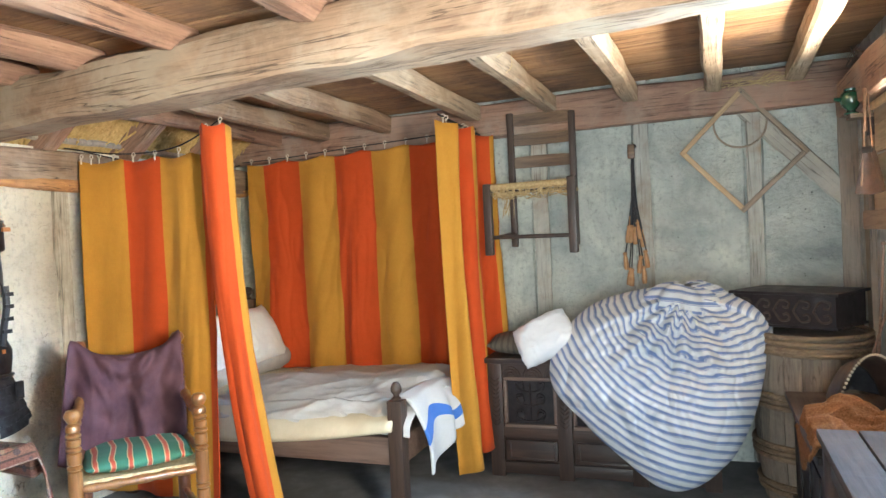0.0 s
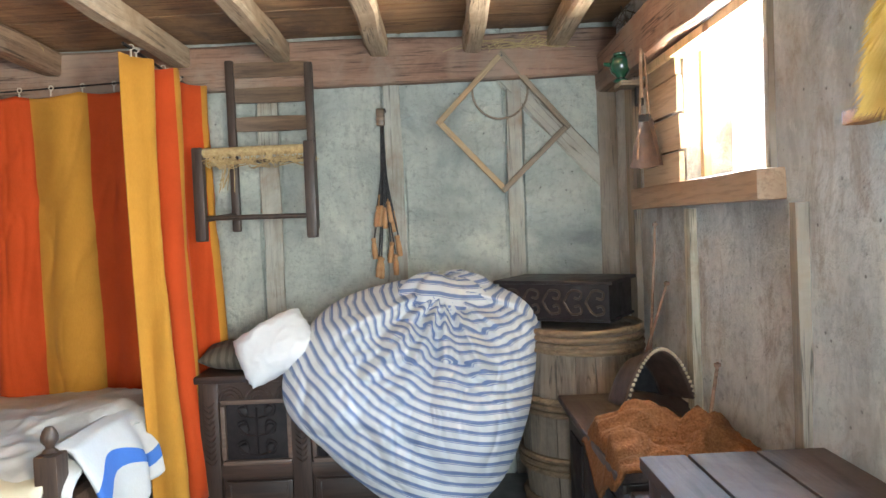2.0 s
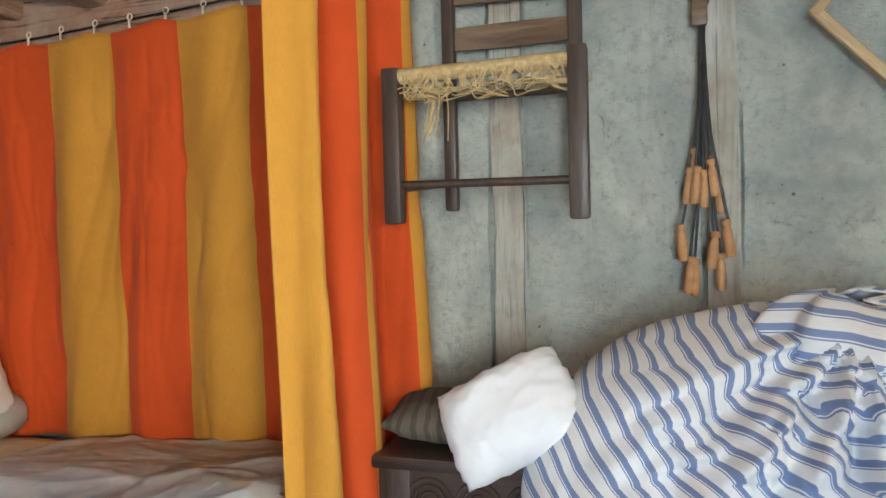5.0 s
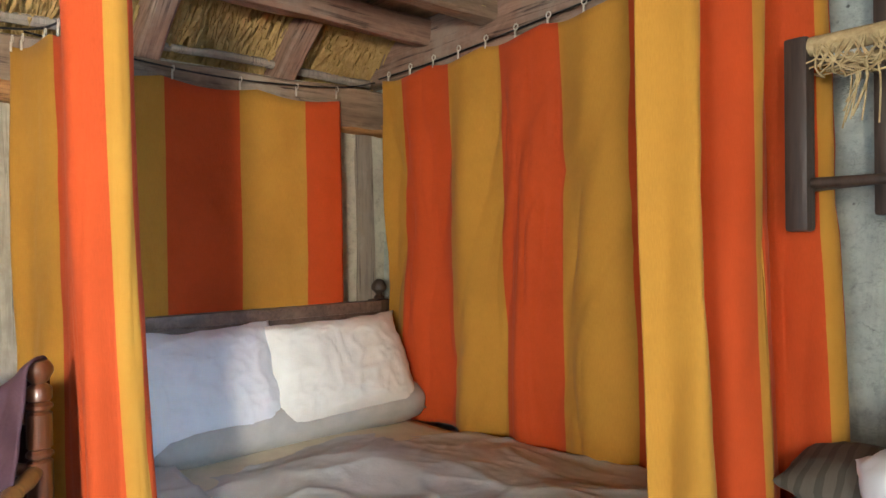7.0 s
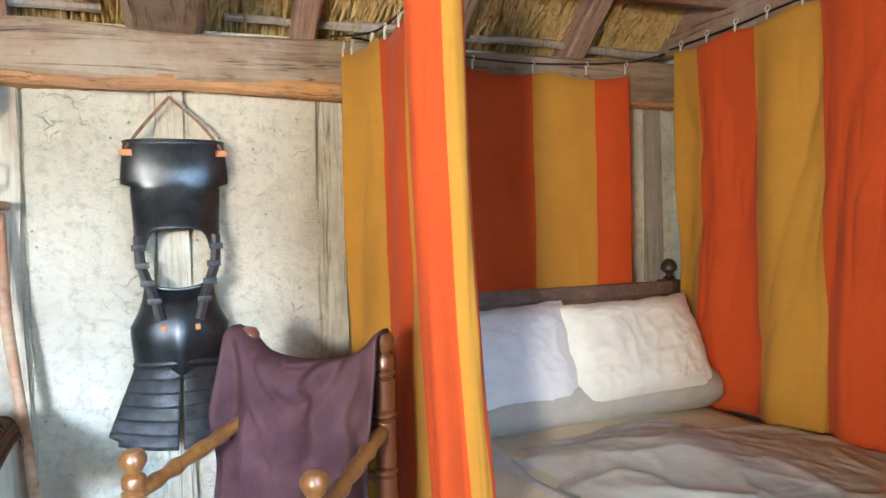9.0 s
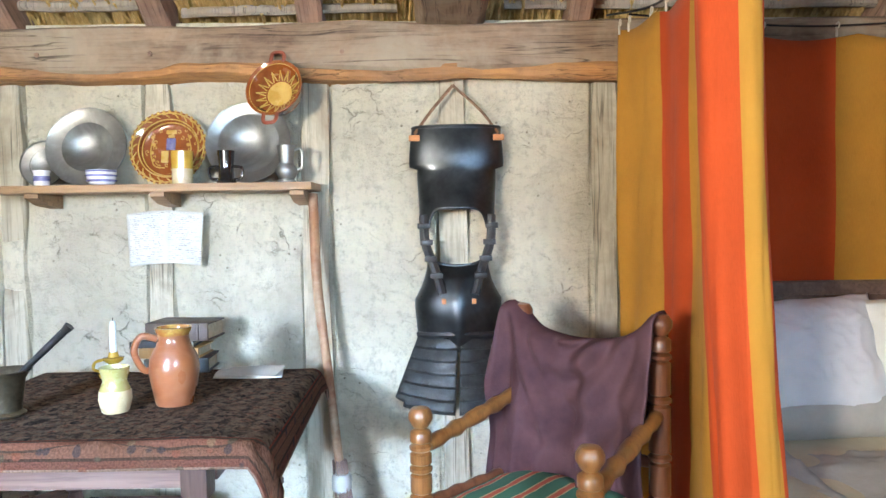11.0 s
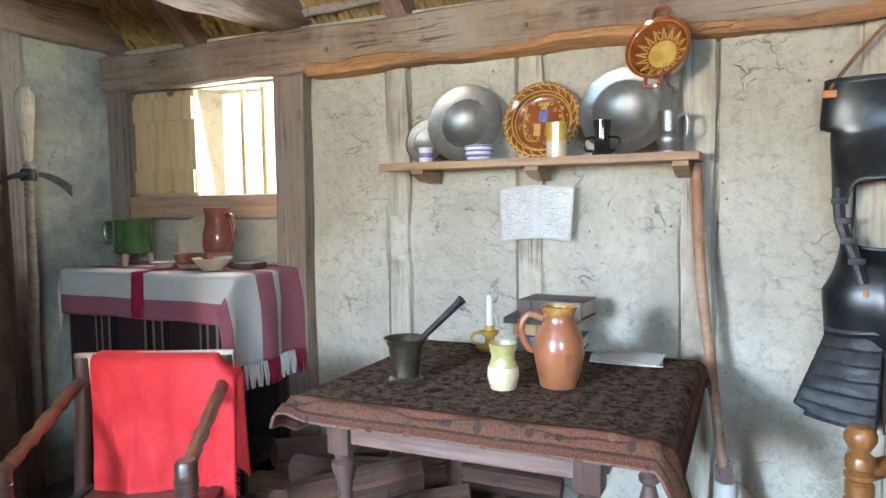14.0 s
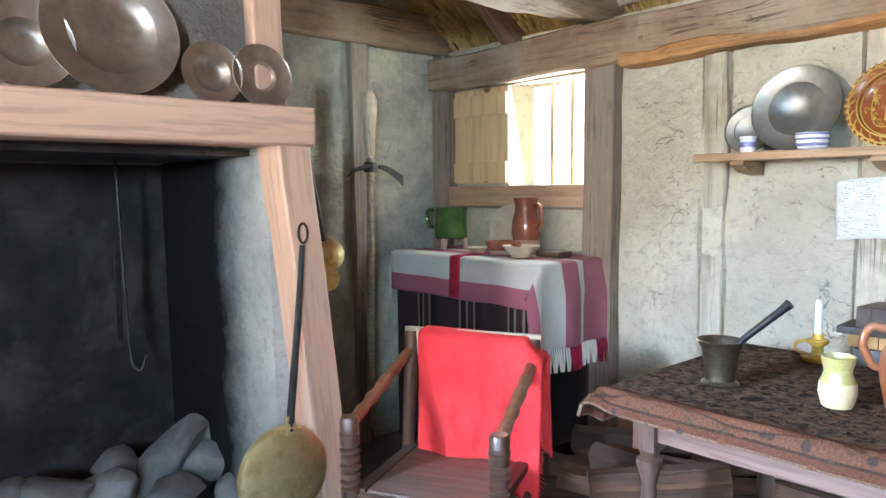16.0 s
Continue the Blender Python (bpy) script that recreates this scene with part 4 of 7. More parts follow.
def hanging(path, z_top, z_bot, amp, folds, length, offset, seed=0.0, flare=(0, 0), nu=90, nv=26, gather=1.0, weave=None):
    """A curtain hung along a plan path. Folds deepen downwards; UV x runs along the cloth."""
    pts = curve_pts([(*p, 0) for p in path], 10)
    cum = [0.0]
    for a, b in zip(pts, pts[1:]):
        cum.append(cum[-1] + (b - a).length)

    def along(s):
        d = s * cum[-1]
        for k in range(len(cum) - 1):
            if d <= cum[k + 1] or k == len(cum) - 2:
                f = (d - cum[k]) / max(cum[k + 1] - cum[k], 1e-6)
                tang = (pts[k + 1] - pts[k]).normalized()
                return pts[k].lerp(pts[k + 1], f), Vector((-tang.y, tang.x, 0))

    def f(s, t):
        p, nrm = along(s)
        ring = abs(math.sin(math.pi * s * folds * 0.5))
        zt = (z_top[0] + (z_top[1] - z_top[0]) * s) - 0.022 * ring
        zb = z_bot[0] + (z_bot[1] - z_bot[0]) * s
        ph = s * folds * math.pi + seed + 0.5 * noise.noise(Vector((s * 4 + seed, t * 1.2, 0)))
        a = amp * (0.35 + 0.75 * t * gather)
        off = a * math.sin(ph) + 0.5 * a * noise.noise(Vector((s * 9 + seed, t * 1.8, 2)))
        # pulled creases running aslant from the rings
        off += amp * (0.55 - 2.4 * abs(noise.noise(Vector((s * folds * 0.55 + t * 0.9 + seed, t * 0.7, 7))))) * min(1, t * 4)
        off += amp * 0.6 * (crumple(s * length + 0.16 * t, t * 0.55, seed + 3, 0.19) - 0.3) * min(1, t * 5) + 0.0025 * math.exp(-((t - 0.52) * 60) ** 2)
        fl = t * t
        return (p.x + nrm.x * off + flare[0] * fl, p.y + nrm.y * off + flare[1] * fl, zt + (zb - zt) * t)
    def across(s):
        if not weave:
            return offset + s * length
        for (a, ua), (b, ub) in zip(weave, weave[1:]):
            if s <= b:
                return ua + (ub - ua) * (s - a) / (b - a)
        return weave[-1][1]
    return sheet(nu, nv, f, lambda s, t: (across(s), t * abs(z_top[0] - z_bot[0])), 0.004)


def rings(parent, places):
    for p in places:
        x, y, z = p
        wpart("curtain_ring", tube([(x + 0.011 * math.cos(a), y + 0.004, z + 0.011 * math.sin(a)) for a in (k * math.pi / 5 for k in range(10))], 0.003, 5, None, True), "bone", parent)
        wpart("curtain_clip", box(x, y, z - 0.026, 0.007, 0.007, 0.032, 0.002), "bone", parent)


# ---------------------------------------------------------------- bed and its hangings
bed = thing("bed", "low brown wooden bedstead with turned finials, made up", "bed", pose(1.0, -0.72, 0))
for x, y, zt, fin in ((0.12, -0.125, 1.03, 0.045), (0.12, -1.32, 1.03, 0.045), (1.87, -1.325, 0.615, 0.036), (1.87, -0.125, 0.615, 0.036)):
    p = wpart("post", box(x, y, zt / 2, 0.078, 0.078, zt, 0.006), "chair_oak", bed)
    wpart("finial", lathe([(0.020, 0), (0.026, 0.008), (0.014, 0.02), (0.016, 0.028), (fin * 0.78, 0.045), (fin * 0.8, 0.06), (fin * 0.6, 0.08), (0.012, 0.092), (0, 0.094)], 20, None, (x, y, zt)), "chair_oak", p)
wpart("headboard", box(0.165, -0.72, 0.80, 0.035, 1.12, 0.40, 0.006), "bed_wood", bed)
wpart("headboard_rail", box(0.168, -0.72, 1.005, 0.045, 1.12, 0.05, 0.008), "bed_wood", bed)
wpart("side_rail", box(1.0, -1.325, 0.355, 1.68, 0.045, 0.14, 0.006), "bed_wood", bed)
wpart("side_rail", box(1.0, -0.125, 0.355, 1.68, 0.045, 0.14, 0.006), "bed_wood", bed)
wpart("foot_rail", box(1.87, -0.72, 0.355, 0.045, 1.12, 0.14, 0.006), "bed_wood", bed)
wpart("base_boards", box(1.0, -0.72, 0.40, 1.68, 1.14, 0.02, 0.002), "bed_wood", bed)


def mattress_form(s, t):
    """Over the top and down the open side, sagging between the posts."""
    x = 0.20 + 1.66 * s
    d = t * 1.42
    sag = 0.035 * math.sin(math.pi * s)
    if d < 1.10:
        return (x, -0.17 - d, 0.515 + 0.03 * math.sin(math.pi * d / 1.1))
    q = (d - 1.10) / 0.32
    a = min(q, 1) * math.pi * 0.60
    return (x, -1.27 - 0.11 * math.sin(a), 0.450 + 0.070 * math.cos(a) - sag * min(q * 1.4, 1) - (0.045 - 0.085 * s * s) * q)


mat_ = soft("mattress", "cream linen mattress sagging over the bed rail", "mattress", sheet(40, 30, mattress_form, lambda s, t: (s, t), 0.02), "mattress_linen", Matrix())


def coverlet_form(s, t):
    x = 0.42 + 1.52 * s
    d = t * 1.36
    w = noise.noise(Vector((s * 4, t * 3, 1))) * 0.030 + crumple(x * 0.6 - d * 0.5, d * 0.8 + x * 0.5, 2.0, 0.42) * 0.030 + crumple(x * 0.8, d, 7.0, 0.22) * 0.008 - 0.012
    w *= min(1, s * 6 + 0.2)
    if d < 1.06:
        z = 0.568 - 0.075 * (1 - s) ** 2 + 0.045 * math.sin(math.pi * min(1, d / 1.1)) + w
        if s > 0.93:
            z -= (s - 0.93) * 0.8
        return (x, -0.15 - d, z)
    q = (d - 1.06) / 0.30
    a = q * math.pi * 0.5
    return (x, -1.21 - (0.13 + w * 0.6) * math.sin(min(a * 1.5, math.pi / 2)), 0.568 - 0.125 * q + w * (1 - 0.6 * q) - 0.02 * math.sin(s * 7))


soft("coverlet", "crumpled grey beige coverlet spread over the bed", "coverlet", sheet(170, 130, coverlet_form, lambda s, t: (s * 1.5, t * 1.36), 0.012), "coverlet", Matrix())


def quilt_form(s, t):
    # corner of a quilt falling over the foot of the bed
    a = s * 0.62
    y = -1.27 + a + 0.08 * t * math.sin(s * 5)
    x = 1.84 + 0.16 * math.sin(min(t * 2.0, math.pi / 2)) + 0.03 * math.sin(s * 13 + t * 2) * t
    return (x, y, 0.615 - 0.06 * t - max(0, t - 0.22) * (0.42 - 0.20 * s) - 0.02 * math.sin(s * 9) * t)


BLUE = (0.06, 0.17, 0.50)
M["quilt"] = uv_stripes("white quilt with a blue band", [(0.0, (0.58, 0.575, 0.555)), (0.46, BLUE), (0.60, (0.58, 0.575, 0.555))], 0.46, 1, dirt=0.15)
soft("quilt", "white quilt with a blue band hanging over the bed foot", "quilt", sheet(36, 30, quilt_form, lambda s, t: (s * 0.62, t * 0.40 + 0.06 * math.sin(s * 6)), 0.012), "quilt", Matrix())
soft("bolster", "plump grey linen bolster at the bed head", "bolster", lathe([(0, -0.58), (0.05, -0.575), (0.10, -0.53), (0.115, -0.45), (0.11, 0.0), (0.115, 0.45), (0.10, 0.53), (0.05, 0.575), (0, 0.58)], 24, None, (0, 0, 0), None, (1.0, 0.8)), "bolster", pose(0.40, -0.70, 0.62, 90, 0, 0))
# left pillow in the cool-lit tint, right one in the warm-lit tint
for y, rz, sd, tilt, mt in ((-1.08, 4, 1.0, 64, "linen"), (-0.50, -6, 2.0, 62, "linen_warm_lit")):
    soft("pillow", "plump white linen pillow leaning on the headboard", "pillow", pillow(0.60 + 0.06 * sd, 0.47, 0.24, 0.009, sd * 3.7, 60, 0.13, 0.0), mt, Matrix.Translation((0.33 + 0.02 * sd, y, 0.785)) @ Euler((0, 0, radians(90 + rz))).to_matrix().to_4x4() @ Euler((radians(tilt), 0, radians(12 * sd - 16))).to_matrix().to_4x4())
for ob in [o for o in bpy.data.objects if o.name.startswith("pillow")]:
    tagged(ob, group="pillows on the bed")

cn = thing("curtain", "orange and gold striped wool bed curtain along the wall", "curtain", pose(1.05, -0.12, 0), "bed curtains")
wcloth("hanging_cloth", hanging([(0.17, -0.13), (0.7, -0.12), (1.3, -0.14), (1.94, -0.16)], (2.035, 2.085), (0.52, 0.50), 0.030, 11, 1.80, 0.15, 0.4, nu=240, nv=60), "curtain", cn)
wpart("cord", tube(curve_pts([(0.12, -0.11, 2.055), (0.5, -0.09, 2.065), (1.0, -0.09, 2.09), (1.5, -0.12, 2.105), (1.98, -0.14, 2.125)], 8), 0.004, 6), "iron", cn)
rings(cn, [(0.20 + 0.158 * i, -0.115, 2.062 + 0.0055 * i) for i in range(12)])

ch = thing("curtain", "orange and gold striped wool curtain behind the headboard", "curtain", pose(0.13, -0.9, 0), "bed curtains")
wcloth("hanging_cloth", hanging([(0.122, -0.33), (0.112, -0.9), (0.122, -1.50)], (1.925, 1.925), (0.70, 0.70), 0.010, 6, 1.17, 0.43, 1.1), "curtain", ch)
wpart("cord", tube(curve_pts([(0.10, -0.12, 2.04), (0.12, -0.34, 1.985), (0.12, -0.75, 1.955), (0.12, -1.08, 1.96), (0.13, -1.56, 2.0)], 8), 0.004, 6), "iron", ch)
rings(ch, [(0.12, -0.345, 1.975), (0.12, -0.545, 1.962), (0.12, -0.80, 1.955), (0.12, -1.07, 1.958), (0.12, -1.45, 1.985)])

cs = thing("curtain", "orange and gold striped wool curtain drawn along the bed side", "curtain", pose(0.55, -1.53, 0), "bed curtains")
wcloth("hanging_cloth", hanging([(0.13, -1.60), (0.45, -1.52), (0.96, -1.54)], (1.945, 1.935), (0.10, 0.05), 0.016, 7, 0.98, 0.0, 0.2, (-0.06, 0.02), weave=((0, 0.0), (0.31, 0.30), (0.60, 0.60), (0.93, 0.90), (1, 1.0))), "curtain", cs)
wcloth("gathered_cloth", hanging([(0.985, -1.56), (0.99, -1.62), (1.03, -1.66), (1.09, -1.64), (1.12, -1.56), (1.07, -1.51)], (2.055, 2.06), (0.03, 0.03), 0.011, 6, 0.84, 0.98, 0.9, (0.20, 0.03), 140, weave=((0, 0.905), (0.70, 1.2), (0.86, 1.5), (1, 1.79))), "curtain", cs)
wpart("cord", tube(curve_pts([(0.05, -1.62, 2.02), (0.35, -1.53, 1.97), (0.75, -1.53, 1.975), (1.06, -1.55, 2.09)], 8), 0.004, 6), "iron", cs)
rings(cs, [(0.15, -1.60, 1.965), (0.20, -1.58, 1.962), (0.32, -1.54, 1.96), (0.45, -1.53, 1.958), (0.60, -1.53, 1.958), (0.76, -1.53, 1.96), (0.97, -1.56, 2.06), (1.06, -1.56, 2.085)])

cf = thing("curtain", "orange and gold striped wool curtain drawn back at the bed foot", "curtain", pose(2.0, -0.4, 0), "bed curtains")
wcloth("hanging_cloth", hanging([(1.93, -0.76), (2.045, -0.71), (1.97, -0.60), (2.09, -0.50), (2.00, -0.36), (2.12, -0.26), (2.06, -0.12)], (2.105, 2.06), (0.06, 0.30), 0.022, 9, 1.25, 0.13, 0.3, (0.07, -0.05), 190, weave=((0, 0.02), (0.26, 0.30), (0.43, 0.60), (0.47, 0.90), (0.80, 1.2), (0.84, 1.5), (1, 1.79))), "curtain", cf)
wpart("rod", tube([(1.98, -0.02, 2.09), (1.97, -0.80, 2.125)], 0.007, 8), "iron", cf)
rings(cf, [(1.975, -0.74, 2.125), (1.98, -0.70, 2.122), (1.985, -0.42, 2.11), (1.985, -0.36, 2.108), (1.985, -0.22, 2.10)])


# ---------------------------------------------------------------- carved chest and what lies on it
def arc_relief(cx, z, r, y, a0, a1, rad=0.006, n=12):
    return [(cx + r * math.cos(a0 + (a1 - a0) * i / n), y, z + r * math.sin(a0 + (a1 - a0) * i / n)) for i in range(n + 1)]


chest = thing("carved_chest", "dark oak panelled chest carved with lunettes and leaves", "chest", pose(2.76, -0.32, 0))
X0, X1, Y0 = 2.13, 3.39, -0.555
wpart("body", box((X0 + X1) / 2, -0.30, 0.34, X1 - X0 - 0.02, 0.49, 0.60, 0.004), "dark_oak", chest)
wpart("lid", box((X0 + X1) / 2, -0.31, 0.685, X1 - X0 + 0.05, 0.56, 0.035, 0.010), "dark_oak", chest)
for i, x in enumerate((X0 + 0.035, X0 + 0.44, X0 + 0.85, X1 - 0.035)):
    st = wpart("stile", box(x, Y0, 0.335, 0.085, 0.05, 0.67, 0.004), "dark_oak_v", chest)
    bm = bmesh.new()
    for k in range(11):
        z = 0.30 + k * 0.026
        for sgn in (-1, 1):
            tube([(x, Y0 - 0.026, z), (x + sgn * 0.016, Y0 - 0.028, z + 0.012), (x + sgn * 0.026, Y0 - 0.025, z + 0.026)], [0.005, 0.006, 0.002], 5, bm)
    wpart("carving", bm, "dark_oak_v", st)
for z, h_ in ((0.625, 0.085), (0.265, 0.06), (0.055, 0.07)):
    wpart("rail", box((X0 + X1) / 2, Y0 + 0.004, z, X1 - X0 - 0.04, 0.04, h_, 0.004), "dark_oak", chest)
for i in range(9):
    cx = X0 + 0.13 + i * 0.128
    bm = bmesh.new()
    for r in (0.056, 0.040, 0.022):
        tube(arc_relief(cx, 0.592, r, Y0 - 0.018, 0, math.pi), 0.005, 6, bm)
    wpart("lunette", bm, "dark_oak", chest)
random.seed(3)
for i in range(3):
    cx = X0 + 0.24 + i * 0.405
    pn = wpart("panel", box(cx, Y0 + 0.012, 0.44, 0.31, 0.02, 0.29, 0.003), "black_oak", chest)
    for dx, dz, sx, sz in ((0, 0.138, 0.31, 0.022), (0, -0.138, 0.31, 0.022), (-0.148, 0, 0.022, 0.25), (0.148, 0, 0.022, 0.25)):
        wpart("moulding", box(cx + dx, Y0 - 0.004, 0.44 + dz, sx, 0.03, sz, 0.008), "bed_wood", chest)
    bm = bmesh.new()
    tube([(cx, Y0 - 0.002, 0.325), (cx, Y0 - 0.006, 0.55)], 0.006, 6, bm)
    for sgn in (-1, 1):
        for zz in (0.36, 0.45, 0.53):
            tube(curve_pts([(cx, Y0 - 0.004, zz - 0.03), (cx + sgn * 0.05, Y0 - 0.008, zz - 0.02), (cx + sgn * 0.085, Y0 - 0.008, zz + 0.02), (cx + sgn * 0.055, Y0 - 0.008, zz + 0.04), (cx + sgn * 0.04, Y0 - 0.006, zz + 0.018)], 4), 0.006, 6, bm)
            lathe([(0, -0.012), (0.022, -0.006), (0.026, 0), (0.022, 0.006), (0, 0.012)], 12, bm, (cx + sgn * 0.06, Y0, zz), Matrix.Rotation(radians(90), 3, "X"))
    wpart("carving", bm, "black_oak", pn)
    dr = wpart("drawer_front", box(cx, Y0 + 0.004, 0.16, 0.30, 0.03, 0.115, 0.004), "dark_oak", chest)
    for dx, dz, sx, sz in ((0, 0.05, 0.27, 0.012), (0, -0.05, 0.27, 0.012), (-0.13, 0, 0.012, 0.09), (0.13, 0, 0.012, 0.09)):
        wpart("moulding", box(cx + dx, Y0 - 0.012, 0.16 + dz, sx, 0.012, sz, 0.004), "dark_oak", dr)


def tick_bundle():
    """A stuffed tick slumped from the wall over the chest, gathered at its top."""
    bm = bmesh.new()
    layer = bm.loops.layers.uv.new("UVMap")
    # reach every 30 degrees, from +x upwards
    cx, cz = 3.17, 0.655
    na, nr = 220, 74
    P = Vector((3.40, 0, 1.14))

    def reach(a):
        k = a / (2 * math.pi) * 12
        i, f = int(k) % 12, k - int(k)
        g = [SHAPE[(i + d) % 12] for d in (-1, 0, 1, 2)]
        return 0.5 * (2 * g[1] + (g[2] - g[0]) * f + (2 * g[0] - 5 * g[1] + 4 * g[2] - g[3]) * f * f + (3 * g[1] - g[0] - 3 * g[2] + g[3]) * f ** 3)
    SHAPE = (0.455, 0.565, 0.475, 0.435, 0.47, 0.585, 0.67, 0.54, 0.52, 0.59, 0.51, 0.445)

    def at(i, r, s):
        a = 2 * math.pi * i / na
        R = reach(a) * r
        x, z = cx + R * math.cos(a), cz + R * math.sin(a)
        lean = -0.60 + 0.42 * max(0, z - 0.55) - 0.22 * max(0, 0.75 - z)
        bulge = (1 - r ** 2.6) ** 0.5
        g = math.hypot(x - 3.24, (z - 1.06) * 1.2)
        ang = math.atan2(z - 1.06, x - 3.24)
        fold = 0.060 * math.sin(ang * 15 + 3 * noise.noise(Vector((x * 3, z * 3, 0)))) * math.exp(-g * 2.6) + 0.028 * math.sin(ang * 37 + 4 * noise.noise(Vector((x * 5, z * 5, 2)))) * math.exp(-g * 3.5)
        w = noise.noise(Vector((x * 4, z * 4, s))) * 0.026 - (crumple(x * 0.9 + z * 0.6, z - x * 0.4, 3.0 + s, 0.24) * 0.085 + crumple(x * 1.3, z * 0.8, 8.0 + s, 0.11) * 0.040) * (0.30 + math.exp(-g * 1.6))
        y = lean - s * ((0.33 if s > 0 else 0.20) * bulge + (w + fold) * bulge)
        return Vector((x, min(y, -0.03), z))

    def uvof(p):
        d = math.hypot((p.x - P.x) * 1.0, (p.z - P.z) * 1.0) + 0.3 * max(0.0, -0.6 - p.y)
        g = math.hypot(p.x - 3.24, (p.z - 1.06) * 1.2)
        ang = math.atan2(p.z - 1.06, p.x - 3.24)
        d += 0.016 * math.sin(ang * 15 + 3 * noise.noise(Vector((p.x * 3, p.z * 3, 0)))) * math.exp(-g * 3) - 0.045 * crumple(p.x * 0.9 + p.z * 0.6, p.z - p.x * 0.4, 4.0, 0.24) * math.exp(-g * 1.8)
        return (d, p.z)
    g = {}
    for s in (1, -1):
        for j in range(nr + 1):
            for i in range(na):
                key = (i if j else 0, j, s if j < nr else 0)
                if key not in g:
                    g[key] = bm.verts.new(at(i, (j / nr) ** 0.8, s))
        for j in range(nr):
            for i in range(na):
                ks = [(i, j), ((i + 1) % na, j), ((i + 1) % na, j + 1), (i, j + 1)]
                vs = []
                for a, b in ks:
                    v = g[(a if b else 0, b, s if b < nr else 0)]
                    if v not in vs:
                        vs.append(v)
                fc = bm.faces.new(vs)
                for lp in fc.loops:
                    lp[layer].uv = uvof(lp.vert.co)
    return bm


soft("straw_tick", "bulging blue and white striped mattress tick slumped on the chest", "mattress tick", tick_bundle(), "ticking", Matrix())


def neck_form(s, t):
    a = 2 * math.pi * s
    r = 0.05 + 0.12 * math.sin(t * math.pi * 0.75) + 0.020 * math.sin(a * 9 + t * 2) + 0.012 * noise.noise(Vector((math.cos(a) * 2, math.sin(a) * 2, t * 2)))
    return (3.24 + r * 1.25 * math.cos(a), -0.42 + r * 0.9 * math.sin(a) - 0.06 * t, 1.005 + 0.095 * math.cos(t * math.pi * 0.8) + 0.02 * math.sin(a * 2))


nk = soft("tick_neck", "", "", sheet(90, 18, neck_form, lambda s, t: (t * 0.2, s), 0.006), "ticking", Matrix())
nk.parent = bpy.data.objects["straw_tick"]

soft("striped_cushion", "flat grey brown striped cushion on the chest lid", "cushion", pillow(0.46, 0.34, 0.12, 0.006, 4, 24, 0.03), "grey_tick", pose(2.31, -0.36, 0.758, 0, 2, 6))
soft("white_pillow", "white linen pillow slumped against the striped tick", "pillow", pillow(0.37, 0.28, 0.18, 0.007, 7, 44, 0.07, 0.22), "linen", Matrix.Translation((2.475, -0.57, 0.82)) @ Euler((radians(60), radians(6), radians(-8))).to_matrix().to_4x4() @ Matrix.Rotation(radians(36), 4, "Z"))

# ---------------------------------------------------------------- barrel with carved box
BX, BY = 3.86, -0.50
barrel = thing("barrel", "weathered wooden barrel bound with split hazel hoops", "barrel", pose(BX, BY, 0))
prof = lambda z: 0.250 + 0.035 * math.sin(math.pi * min(1, max(0, z / 0.86)))
for i in range(20):
    a0, a1 = 2 * math.pi * i / 20 + 0.006, 2 * math.pi * (i + 1) / 20 - 0.006
    bm = bmesh.new()
    grid = []
    for k in range(9):
        z = 0.86 * k / 8
        r = prof(z) + 0.003 * noise.noise(Vector((i * 3.3, z, 0)))
        grid.append([bm.verts.new((q * math.cos(a), q * math.sin(a), z)) for q, a in ((r, a0), (r, (a0 + a1) / 2), (r, a1), (r - 0.02, a1), (r - 0.02, a0))])
    for a, b in zip(grid, grid[1:]):
        for k in range(5):
            bm.faces.new((a[k], a[(k + 1) % 5], b[(k + 1) % 5], b[k]))
    bm.faces.new(grid[0])
    bm.faces.new(grid[-1])
    part("stave", bm, "barrel", barrel)
part("head", lathe([(0, 0.83), (0.235, 0.83), (0.235, 0.85), (0, 0.85)], 24), "barrel", barrel)
for z in (0.855, 0.825, 0.79, 0.765, 0.55, 0.525, 0.50, 0.30, 0.275, 0.25, 0.10, 0.07):
    pts = [((prof(z) + 0.011 + 0.003 * math.sin(a * 3 + z * 40)) * math.cos(a), (prof(z) + 0.011 + 0.003 * math.sin(a * 3 + z * 40)) * math.sin(a), z + 0.006 * math.sin(a + z * 30)) for a in (2 * math.pi * k / 32 for k in range(32))]
    part("hoop", tube(pts, 0.014, 7, None, True), "hoop", barrel)

bx = thing("carved_box", "small black oak box carved with scrolls", "box", pose(3.805, -0.435, 0.888, 0, 0, -31))
part("body", box(0, 0, 0.083, 0.52, 0.35, 0.165, 0.004), "black_oak", bx)
part("lid", box(0, 0, 0.172, 0.56, 0.39, 0.016, 0.005), "black_oak", bx)
part("base", box(0, 0, 0.004, 0.54, 0.37, 0.012, 0.004), "black_oak", bx)
bm = bmesh.new()
for k in range(5):
    cx = -0.20 + k * 0.10
    for sgn in (-1, 1):
        tube(curve_pts([(cx - 0.045, -0.176, 0.085), (cx - 0.01, -0.179, 0.085 + sgn * 0.05), (cx + 0.035, -0.179, 0.085 + sgn * 0.045), (cx + 0.03, -0.179, 0.085 + sgn * 0.015), (cx + 0.005, -0.178, 0.085 + sgn * 0.02)], 4), 0.006, 6, bm)
part("carving", bm, "dark_oak", bx)

# ---------------------------------------------------------------- bench chest by the east wall
bench = thing("bench_chest", "long low dark oak chest against the wall", "chest", pose(3.93, -1.24, 0))
